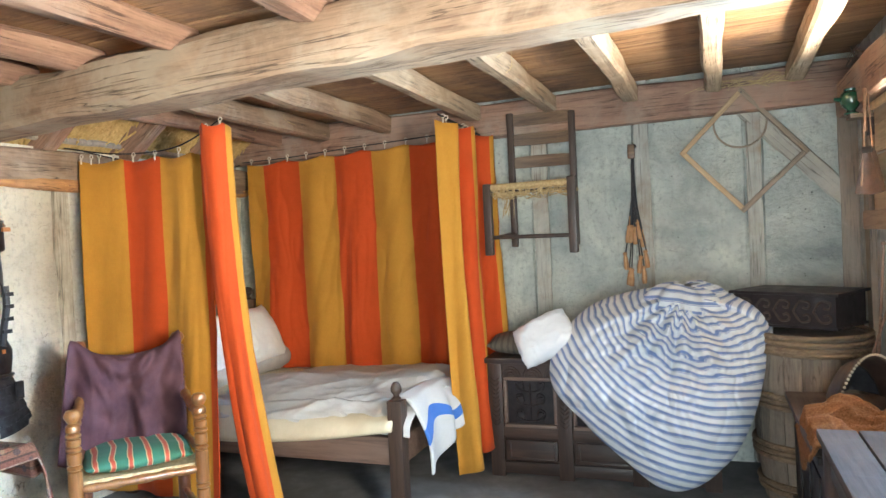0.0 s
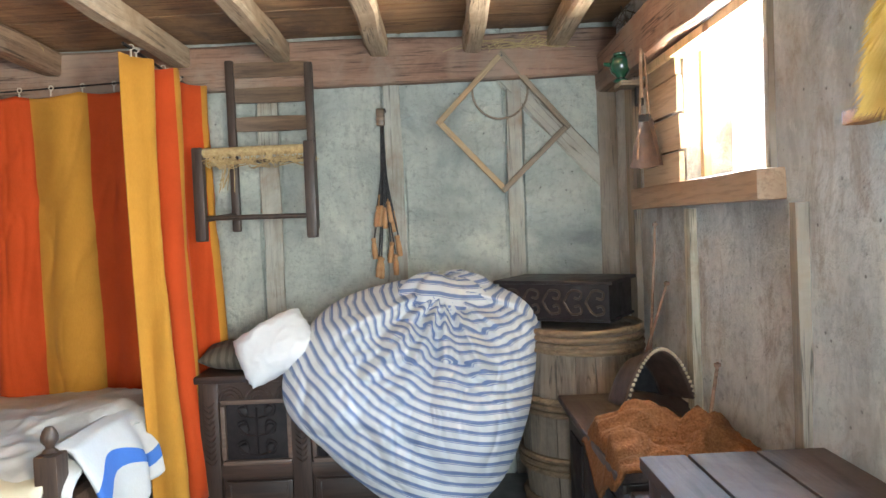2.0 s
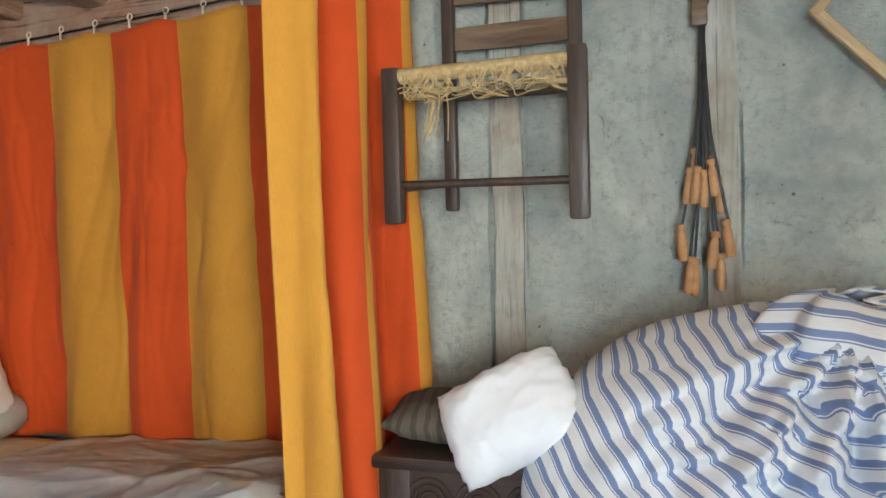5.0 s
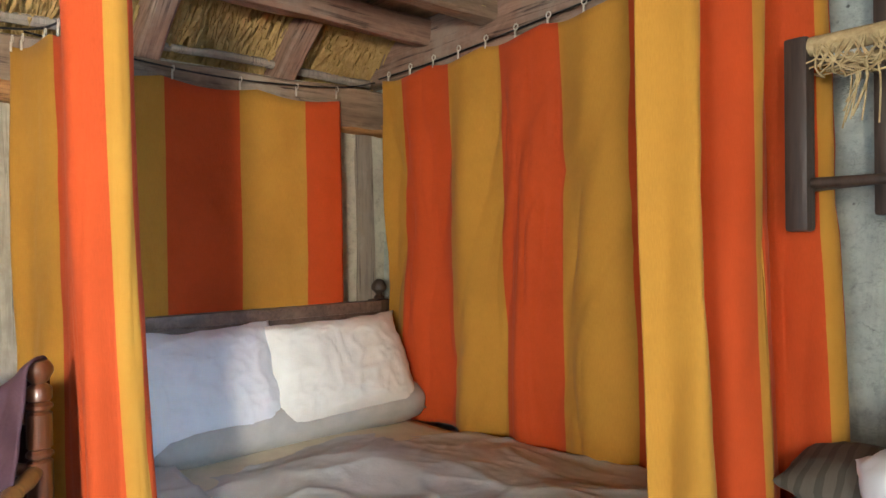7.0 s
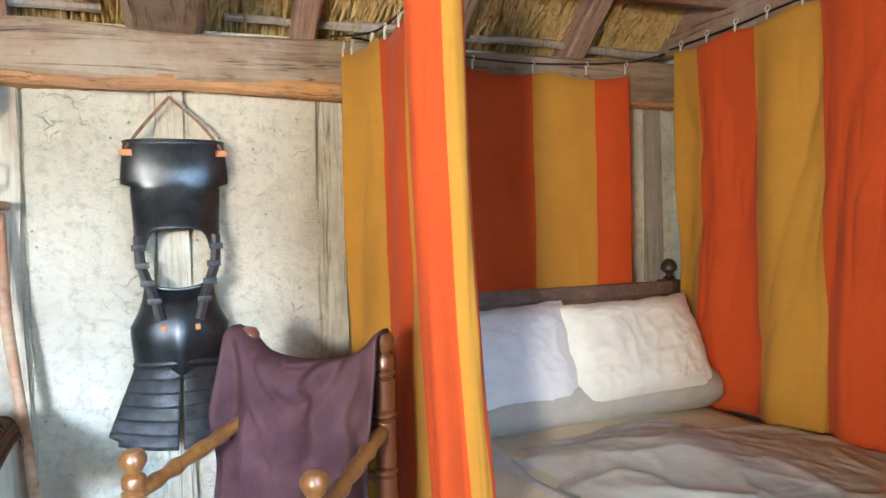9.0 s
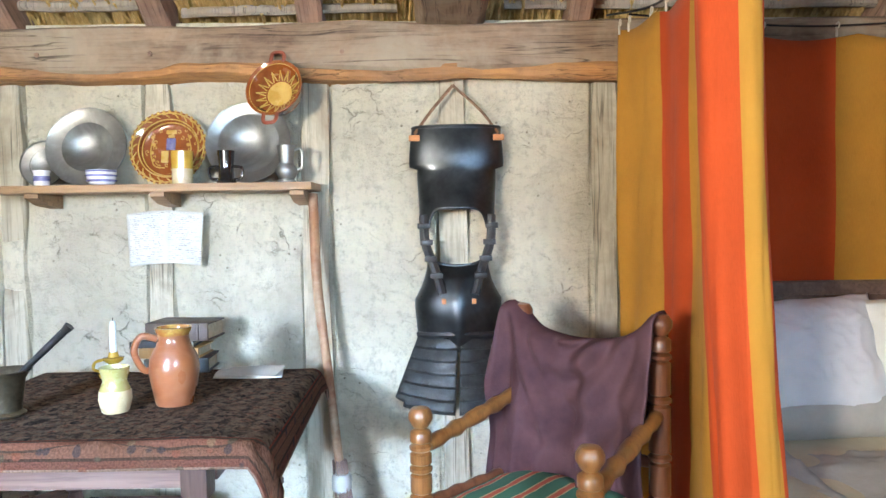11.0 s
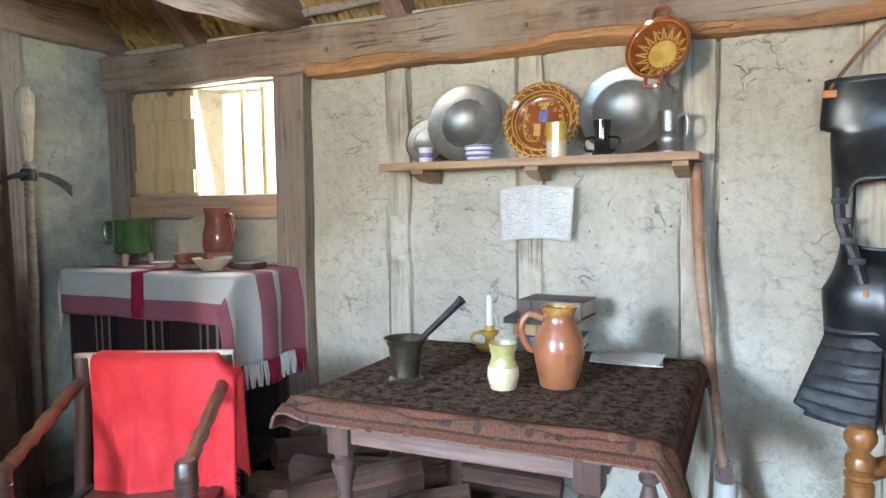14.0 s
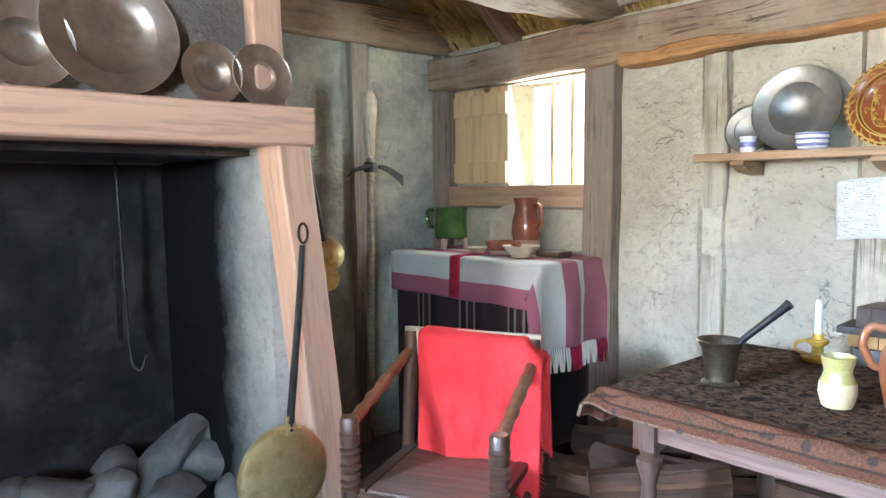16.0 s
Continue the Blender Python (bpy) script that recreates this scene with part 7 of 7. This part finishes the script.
for z in (0.14, 0.28, 0.375):
    spindle("front_rail", (-0.235, -0.21, z), (0.235, -0.21, z), 0.019, "turned_dark", rc)
part("crest", box(0, 0.245, 0.765, 0.50, 0.022, 0.10, 0.006), "stud", rc, "pale bare wood top rail")
part("seat", box(0, 0.0, 0.385, 0.43, 0.40, 0.026, 0.006), "bed_wood", rc, "dark red leather seat with a worn frame")
for x in (-0.205, 0.205):
    part("seat_frame", box(x, 0.0, 0.388, 0.04, 0.42, 0.032, 0.006), "dark_oak", rc)


def red_form(s, t):
    x = -0.175 + 0.44 * s
    d = (t - 0.42) * 0.94
    top = 0.815 - 0.010 * s
    fold = (0.015 * math.sin(s * 9 + 2 * t) + 0.022 * (0.3 - crumple(s * 0.44 - d * 0.15, d * 0.25, 5.0, 0.17))) * min(1, abs(d) * 3) + 0.008 * noise.noise(Vector((s * 4, t * 4, 6)))
    if s > 0.86:
        top -= (s - 0.86) * 0.45
    if d > 0:
        a = min(d / 0.03, math.pi / 2)
        return (x, 0.215 - 0.030 * math.sin(a) - 0.06 * max(0, d) + fold, top - 0.022 * (1 - math.cos(a)) - max(0, d - 0.047))
    a = min(-d / 0.03, math.pi / 2)
    return (x + 0.02 * max(0, -d), 0.262 + 0.022 * math.sin(a) + 0.04 * -d + fold, top - 0.022 * (1 - math.cos(a)) - max(0, -d - 0.047))


soft("red_blanket", "bright scarlet wool blanket draped over the chair back", "blanket", sheet(50, 60, red_form, lambda s, t: (s, t), 0.007), "red_wool", RC)

bm = bmesh.new()
random.seed(71)
for k in range(34):
    p = Vector(red_form(1.0, 0.45 + 0.5 * k / 33))
    tube([p, p + Vector((0.010 + random.uniform(0, 0.012), random.uniform(-0.006, 0.006), -0.006 - random.uniform(0, 0.012)))], [0.0016, 0.0008], 4, bm)
fr3 = part("loose_fringe", bm, "red_wool")
fr3.parent = bpy.data.objects["red_blanket"]
fr3["kind"] = "stuff"

# ---------------------------------------------------------------- firewood
random.seed(77)
wp = 0
for i in range(40):
    row = i // 9
    r = random.uniform(0.036, 0.062)
    x = 0.30 + 0.10 * (i % 5) + random.uniform(-0.03, 0.03)
    y = -4.20 + 0.13 * (i % 9) * 0.68 + 0.05 * row
    z = 0.045 + 0.075 * row + random.uniform(-0.01, 0.015)
    L_ = random.uniform(0.36, 0.58)
    ang = random.uniform(95, 150) if row < 3 else random.uniform(80, 170)
    bm = bmesh.new()
    prof_ = [(r * random.uniform(0.7, 1.15) * math.cos(a), r * random.uniform(0.7, 1.1) * math.sin(a)) for a in (2 * math.pi * k / 6 for k in range(6))]
    rr = []
    for k in range(5):
        q = k / 4
        rr.append([bm.verts.new(((q - 0.5) * L_ + 0.01 * noise.noise(Vector((i, j, k))), a + 0.008 * noise.noise(Vector((i * 2, k, j))), b + 0.008 * noise.noise(Vector((k, i * 3, j))))) for j, (a, b) in enumerate(prof_)])
    for a, b in zip(rr, rr[1:]):
        for k in range(6):
            bm.faces.new((a[k], a[(k + 1) % 6], b[(k + 1) % 6], b[k]))
    bm.faces.new(rr[0][::-1])
    bm.faces.new(rr[-1])
    tagged(part("firewood_log", bm, "log", None, "", True, pose(x, y, z, random.uniform(-30, 30), random.uniform(-9, 9), ang)), "split firewood log in a heap by the wall", "log", "firewood heap")

# ---------------------------------------------------------------- cupboard under the west window
cb = thing("cupboard", "tall dark cupboard hung with a striped cloth", "cupboard", pose(0.24, -4.90, 0))
wpart("top", box(0.235, -4.90, 0.975, 0.42, 0.94, 0.03, 0.005), "dark_oak", cb)
for x in (0.06, 0.41):
    for y in (-5.33, -4.47):
        wpart("leg", box(x, y, 0.48, 0.05, 0.05, 0.96, 0.004), "dark_oak_v", cb)
wpart("shelf", box(0.235, -4.90, 0.20, 0.38, 0.88, 0.03, 0.004), "dark_oak", cb)
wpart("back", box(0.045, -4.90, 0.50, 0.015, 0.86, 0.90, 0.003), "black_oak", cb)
hang = soft("dark_hanging", "black and brown hanging with pale stripes before the cupboard", "hanging", sheet(60, 20, lambda s, t: (0.437 + 0.008 * math.sin(s * 30) * (0.3 + t), -5.36 + 0.92 * s, 0.955 - 0.90 * t), lambda s, t: (s * 0.92, t), 0.004), "dark_hanging", Matrix())


def cupcloth_form(s, t):
    # t: from the wall over the top and down the front; s: along, the near end falls over the side
    L_ = 1.32 * s
    D = 0.62 * t
    dep = 0.43
    y = -5.37 + min(L_, 0.97)
    over = max(0, L_ - 0.97)
    x = 0.02 + min(D, dep)
    drop = max(0, D - dep)
    z = 0.998 + 0.004 * noise.noise(Vector((s * 8, t * 8, 0)))
    rip = 0.012 * math.sin(s * 22) * drop * 4
    if over > 0:
        f = 0.018 * math.sin(t * 15 + 1) * min(1, over * 5)
        yy = y + 0.012 + f + 0.02 * min(1, over * 8)
        return (x + (drop * 0.55 + 0.012) * (drop > 0), yy, z - over - drop * 0.62)
    return (x + (0.016 + rip if drop > 0 else 0), y, z - drop * (1 if L_ < 0.9 else 1))


soft("cupboard_cloth", "rose and white woven cloth spread over the cupboard", "cloth", sheet(84, 44, cupcloth_form, lambda s, t: (s * 1.32, 0.62 - t * 0.62), 0.005), "cupboard_cloth", Matrix())
bm = bmesh.new()
for k in range(60):
    t = k / 59
    p = Vector(cupcloth_form(1.0, t))
    if (k // 10) % 2 == 0:
        tube([p, p + Vector((0.005 * math.sin(k), 0.006, -0.05)), p + Vector((0.008 * math.sin(k * 2), 0.008, -0.10))], [0.004, 0.005, 0.003], 5, bm)
fr = tagged(part("fringe", bm, "fringe_red"), "")
fr.parent = bpy.data.objects["cupboard_cloth"]
bm = bmesh.new()
for k in range(60):
    t = k / 59
    p = Vector(cupcloth_form(1.0, t))
    if (k // 10) % 2:
        tube([p, p + Vector((0.005 * math.sin(k), 0.006, -0.05)), p + Vector((0.008 * math.sin(k * 2), 0.008, -0.10))], [0.004, 0.005, 0.003], 5, bm)
for k in range(14):
    p = Vector(cupcloth_form(0.0, 0.75 + 0.25 * k / 13))
    tube([p, p + Vector((0, -0.012, -0.05)), p + Vector((0.004 * math.sin(k), -0.014, -0.08))], 0.004, 5, bm)
fr2 = part("white_fringe", bm, "fringe_white")
fr2.parent = bpy.data.objects["cupboard_cloth"]
soft("cloth_band", "crimson woven band lying across the cupboard cloth", "cloth band", sheet(3, 30, lambda s, t: (lambda q: (q[0] + 0.006 * (t > 0.69), q[1] + 0.0, q[2] + 0.005))(cupcloth_form(0.335 + 0.05 * s, t)), lambda s, t: (s, t), 0.003), "fringe_red", Matrix())
CT = 1.003
gp = thing("green_pot", "dark green glazed handled pot on clay feet", "pot", pose(0.21, -5.205, CT) @ Matrix.Scale(1.18, 4))
part("body", lathe([(0.066, 0.045), (0.072, 0.05), (0.071, 0.13), (0.073, 0.165), (0.080, 0.178), (0.074, 0.178), (0.066, 0.15), (0.064, 0.06), (0, 0.06)], 32), "green_glaze", gp)
part("handle", tube(curve_pts([(0.02, -0.072, 0.165), (0.03, -0.115, 0.16), (0.03, -0.112, 0.10), (0.02, -0.07, 0.09)], 5), 0.009, 10), "green_glaze", gp)
for a in (20, 140, 260):
    part("foot", tube([(0.055 * math.cos(radians(a)), 0.055 * math.sin(radians(a)), 0.055), (0.066 * math.cos(radians(a)), 0.066 * math.sin(radians(a)), 0.0)], [0.014, 0.010], 8), "pinkware", gp)
jg = thing("jug", "brown glazed earthenware jug with a pale foot", "jug", pose(0.13, -4.77, CT))
part("body", lathe([(0.060, 0.06), (0.068, 0.09), (0.066, 0.14), (0.054, 0.19), (0.050, 0.215), (0.056, 0.245), (0.060, 0.258), (0.054, 0.258), (0.046, 0.21), (0, 0.10)], 36), "redware", jg)
part("foot", lathe([(0.058, 0), (0.064, 0.01), (0.067, 0.04), (0.0605, 0.062)], 36), "pinkware", jg)
part("handle", tube(curve_pts([(0.0, 0.052, 0.225), (0.005, 0.09, 0.22), (0.005, 0.102, 0.15), (0.0, 0.066, 0.105)], 6), 0.010, 10), "redware", jg)
dp = tagged(part("wooden_plate", charger(0.115, 0.09, 0.012), "pale_dish", None, "", True, Matrix.Translation((0.075, -4.93, CT + 0.11)) @ Matrix.Rotation(radians(76), 4, "Y")), "pale round trencher leaning on the wall", "plate")
b1 = tagged(part("redware_bowl", lathe([(0.045, 0), (0.050, 0.012), (0.070, 0.045), (0.074, 0.062), (0.068, 0.06), (0.042, 0.015), (0, 0.012)], 32, None, (0.27, -4.80, CT)), "redware"), "glazed red earthenware bowl with a spout handle", "bowl")
part("handle", tube([(0.28, -4.735, CT + 0.05), (0.285, -4.675, CT + 0.056)], [0.012, 0.015], 10), "redware", b1)
part("foot", lathe([(0.046, 0), (0.052, 0.012), (0.056, 0.02)], 32, None, (0.27, -4.80, CT + 0.001)), "pinkware", b1)
tagged(part("cream_bowl", lathe([(0.040, 0), (0.045, 0.008), (0.078, 0.045), (0.083, 0.052), (0.076, 0.05), (0.04, 0.012), (0, 0.01)], 32, None, (0.31, -4.64, CT)), "pale_dish"), "shallow cream slip bowl on the cloth", "bowl")
tagged(part("small_dish", lathe([(0.028, 0), (0.045, 0.022), (0.048, 0.028), (0.043, 0.027), (0.026, 0.008), (0, 0.006)], 26, None, (0.30, -4.925, CT)), "pale_dish"), "little pale dish beside the bowl", "dish")
tagged(part("wooden_tray", box(0.20, -4.545, CT + 0.014, 0.10, 0.13, 0.026, 0.008), "chair_oak"), "small dark wooden tray on the cloth", "tray")

# ---------------------------------------------------------------- hoe on the south wall
ho = thing("hoe", "long-handled iron hoe hung upright on the wall", "hoe", pose(0.585, -L + 0.075, 0))
part("handle", tube([(0.01, 0, 0.12), (0.0, 0.0, 0.8), (0, 0.01, 1.46)], [0.022, 0.02, 0.018], 10), "grey_stick", ho)
part("socket", lathe([(0.03, 0), (0.033, 0.02), (0.028, 0.05), (0, 0.05)], 14, None, (0, 0.01, 1.39)), "iron", ho)
part("blade", sheet(10, 4, lambda s, t: (-0.02 - 0.135 * s, 0.05 + 0.02 * s, 1.425 - 0.055 * s * s - 0.03 * t * (0.6 + s)), lambda s, t: (s, t), 0.007), "iron", ho)
part("spike", tube([(0.01, 0.02, 1.42), (0.10, 0.03, 1.40), (0.145, 0.03, 1.37)], [0.014, 0.01, 0.004], 8), "iron", ho)
part("bark_grip", lathe([(0.020, 0), (0.028, 0.03), (0.030, 0.10), (0.045, 0.22), (0.042, 0.28), (0.02, 0.31), (0, 0.31)], 16, None, (0.0, 0.01, 1.47), None, (1, 0.55)), "stud", ho)

# ---------------------------------------------------------------- hearth
FY = -4.52
hearth = thing("fireplace", "open hearth with a salmon timber mantel and sooty back", "fireplace", pose(2.1, -4.9, 0))
wpart("fireback", box(2.15, -5.43, 0.95, 1.75, 0.06, 1.9, 0), "soot_shade", hearth)
wpart("hearth_stone", box(2.15, -4.98, 0.05, 1.70, 0.95, 0.10, 0.01), "soot_shade", hearth)
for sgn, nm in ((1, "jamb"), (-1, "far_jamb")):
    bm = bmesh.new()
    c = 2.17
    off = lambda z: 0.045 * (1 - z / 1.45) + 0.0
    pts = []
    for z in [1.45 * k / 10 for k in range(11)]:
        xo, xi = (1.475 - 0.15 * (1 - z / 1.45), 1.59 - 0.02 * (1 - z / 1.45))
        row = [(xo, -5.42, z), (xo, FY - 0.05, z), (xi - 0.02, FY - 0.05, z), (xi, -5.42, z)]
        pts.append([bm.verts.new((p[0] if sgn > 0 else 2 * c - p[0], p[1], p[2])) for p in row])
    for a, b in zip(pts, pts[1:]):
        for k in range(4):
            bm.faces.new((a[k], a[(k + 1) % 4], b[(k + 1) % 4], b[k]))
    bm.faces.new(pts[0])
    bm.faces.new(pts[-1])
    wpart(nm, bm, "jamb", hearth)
pf = beam("front_post", (1.375, FY, 0.0), (1.537, FY, 1.45), 0.11, 0.14, "mantel", 0.003, None, 14, 0.006)
pf.parent = hearth
pf.matrix_parent_inverse = hearth.matrix_basis.inverted()
pf2 = beam("front_post", (2.96, FY, 0.0), (2.80, FY, 1.45), 0.11, 0.14, "mantel", 0.003, None, 14, 0.006)
pf2.parent = hearth
pf2.matrix_parent_inverse = hearth.matrix_basis.inverted()
mt_ = beam("mantel_beam", (1.475, FY + 0.0, 1.495), (2.90, FY, 1.495), 0.17, 0.115, "mantel", 0.003, None, 14, 0.006)
mt_.parent = hearth
mt_.matrix_parent_inverse = hearth.matrix_basis.inverted()
bm = bmesh.new()
A_ = [bm.verts.new(p) for p in ((1.49, FY - 0.11, 1.54), (2.88, FY - 0.11, 1.54), (2.88, FY - 0.20, 2.6), (1.49, FY - 0.20, 2.6))]
C_ = [bm.verts.new(p) for p in ((1.49, -5.44, 1.40), (2.88, -5.44, 1.40), (2.88, -5.44, 2.6), (1.49, -5.44, 2.6))]
bm.faces.new(A_)
bm.faces.new(C_)
for k in range(4):
    bm.faces.new((A_[k], A_[(k + 1) % 4], C_[(k + 1) % 4], C_[k]))
wpart("hood", bm, "hood", hearth)
# dark panel added under the hood, its shade put into the colour
wpart("hood_shade_panel", box(2.17, -5.05, 1.425, 1.36, 0.76, 0.02, 0), "soot_shade", hearth)
hpst = beam("hood_post", (1.535, FY - 0.10, 1.55), (1.53, FY - 0.17, 2.5), 0.10, 0.09, "mantel", 0.003, None, 10, 0.006)
hpst.parent = hearth
hpst.matrix_parent_inverse = hearth.matrix_basis.inverted()
wpart("nail", box(1.455, FY + 0.062, 0.62, 0.075, 0.012, 0.010, 0.003, None, Matrix.Rotation(radians(12), 3, "Y")), "iron", hearth)
ck = thing("pot_hook", "sooty iron pot hook hanging in the hearth", "pot hook", pose(1.83, -5.10, 0.7))
part("bar", tube([(0.02, 0, 0.72), (0.01, 0, 0.30), (0.0, 0, 0.05)], 0.007, 8), "iron", ck)
part("hook", tube(curve_pts([(0.0, 0, 0.06), (-0.005, 0.01, 0.0), (-0.03, 0.02, -0.015), (-0.045, 0.02, 0.03)], 5), 0.007, 8), "iron", ck)
part("ratchet", box(0.03, 0, 0.25, 0.02, 0.008, 0.32, 0.003), "iron", ck)


def hearth_stone(x, y, z, sx, sy, sz, rz, sd, tilt=0):
    bm = bmesh.new()
    bmesh.ops.create_icosphere(bm, subdivisions=3, radius=1)
    for v in bm.verts:
        n = v.co.normalized()
        q = 1 + 0.22 * noise.noise(n * 1.3 + Vector((sd * 5, 0, 0))) + 0.09 * noise.noise(n * 3.1 + Vector((0, sd * 3, 0)))
        p = Vector([math.copysign(abs(c) ** 0.72, c) for c in n]) * q
        for k in range(5):  # split facets
            f = Vector((math.sin(sd * 7 + k * 2.4), math.cos(sd * 3 + k * 1.7), math.sin(sd + k * 3.1))).normalized()
            p -= f * max(0, p.dot(f) - 0.80)
        v.co = Vector((p.x * sx, p.y * sy, p.z * sz)) * 1.12
    ob = part("hearth_boulder", bm, "stone", None, "", True, pose(x, y, z, 0, tilt, rz))
    return tagged(ob, "grey rounded field stone piled in the hearth", "stone", "stones in the hearth")


for a in (
    (1.891, -5.133, 0.35, 0.08, 0.056, 0.055, 30, 1, 0),
    (1.737, -5.073, 0.343, 0.159, 0.067, 0.067, -40, 2, 46),
    (1.564, -5.113, 0.387, 0.065, 0.046, 0.054, 20, 3, 0),
    (1.581, -5.053, 0.308, 0.106, 0.074, 0.069, -30, 4, 0),
    (2.124, -5.002, 0.352, 0.117, 0.082, 0.045, -40, 5, 0),
    (1.95, -5.002, 0.301, 0.095, 0.066, 0.066, 10, 6, 0),
    (1.753, -4.972, 0.247, 0.109, 0.077, 0.065, 25, 7, 0),
    (1.544, -4.931, 0.209, 0.078, 0.055, 0.078, 60, 8, 0),
    (2.247, -5.032, 0.361, 0.088, 0.061, 0.061, 15, 9, 0),
    (1.83, -5.2, 0.2, 0.1, 0.09, 0.09, 35, 10, 0),
    (1.7, -5.2, 0.2, 0.12, 0.1, 0.1, 80, 11, 0),
    (2.05, -5.2, 0.17, 0.13, 0.1, 0.08, 12, 12, 0),
    (2.28, -5.1, 0.17, 0.12, 0.1, 0.08, 60, 13, 0),
    (1.66, -5.12, 0.22, 0.09, 0.08, 0.12, 20, 14, 0),
):
    hearth_stone(*a)

# plates on the mantel
for nm, x, R, well, z in (("pewter_plate", 2.215, 0.118, 0.060, 1.675), ("pewter_charger", 2.005, 0.175, 0.115, 1.735), ("pewter_plate", 1.735, 0.092, 0.055, 1.650), ("pewter_plate", 1.575, 0.098, 0.045, 1.655)):
    ob = part(nm, charger(R, well, 0.026, 0.008, 6), "pewter_brown", None, "", True, Matrix.Translation((x, FY - 0.045 - 0.001 * R, 1.557 + R * math.cos(radians(10)))) @ Matrix.Rotation(radians(-80), 4, "X"))
    tagged(ob, "tarnished brownish pewter plate propped on the mantel", "plate", "pewter on the mantel")

# long-handled pan and small brass pot
pn_ = thing("frying_pan", "long-handled brass pan hung on the hearth post", "pan", pose(1.60, FY + 0.085, 0.44))
part("bowl", lathe([(0, 0), (0.125, 0), (0.145, -0.008), (0.15, -0.03), (0.146, -0.03), (0.12, -0.014), (0, -0.014)], 48, None, (0, 0, 0), Matrix.Rotation(radians(-90), 3, "X") @ Matrix.Rotation(radians(0), 3, "Z")), "brass", pn_)
part("bracket", box(-0.014, 0.004, 0.155, 0.032, 0.008, 0.06, 0.003), "brass", pn_)
part("handle", tube([(-0.014, 0.0, 0.16), (-0.05, -0.004, 0.45), (-0.075, -0.006, 0.70)], [0.013, 0.011, 0.008], 8), "iron", pn_)
part("ring", tube([(-0.078 + 0.016 * math.cos(a), -0.004, 0.735 + 0.03 * math.sin(a)) for a in (2 * math.pi * k / 14 for k in range(14))], 0.004, 6, None, True), "iron", pn_)
for k, z in enumerate((0.14, 0.155, 0.172)):
    part("rivet", lathe([(0.005, 0), (0.004, 0.003), (0, 0.004)], 8, None, (-0.014, 0.008, z), Matrix.Rotation(radians(-90), 3, "X")), "iron", pn_)
bp = thing("brass_ladle", "small brass skillet hung beside the hearth post", "skillet", pose(1.29, -4.66, 1.08))
part("bowl", lathe([(0, -0.035), (0.035, -0.03), (0.052, 0.0), (0.056, 0.01), (0.050, 0.005), (0.03, -0.022), (0, -0.028)], 30, None, (0, 0, 0), Matrix.Rotation(radians(-80), 3, "X")), "brass", bp)
part("lower_bowl", lathe([(0, -0.03), (0.03, -0.026), (0.045, 0.0), (0.048, 0.006), (0.04, 0.0), (0, -0.02)], 30, None, (-0.01, -0.03, -0.085), Matrix.Rotation(radians(-80), 3, "X")), "brass", bp)
part("handle", tube([(0.02, 0.0, 0.05), (0.075, 0.03, 0.25), (0.115, 0.045, 0.40)], [0.009, 0.007, 0.006], 8), "iron", bp)
for x in (0.86, 0.95):
    tagged(part("stick", tube([(x, -5.28, 0.0), (x - 0.02, -5.40, 0.62)], 0.016, 8), "grey_stick"), "grey stick leaning in the corner", "stick", "sticks in the corner")


# things placed on a 1% larger camera fit, scaled down to match the view
for ob in set(bpy.data.objects) - SETTLED:
    if ob.parent is None:
        ob.matrix_basis = Matrix.Scale(1 / 1.0105, 4) @ ob.matrix_basis

# joined ornament too fine to pick apart
for ob in bpy.data.objects:
    if ob.type == "MESH" and ob.name.split(".")[0] in ("carving", "frayed_rush", "lacing", "slip_border", "slip_figure", "slip_scrolls", "sun_rays", "fringe", "white_fringe", "print_lines", "rivets", "twigs"):
        ob["kind"] = "stuff"
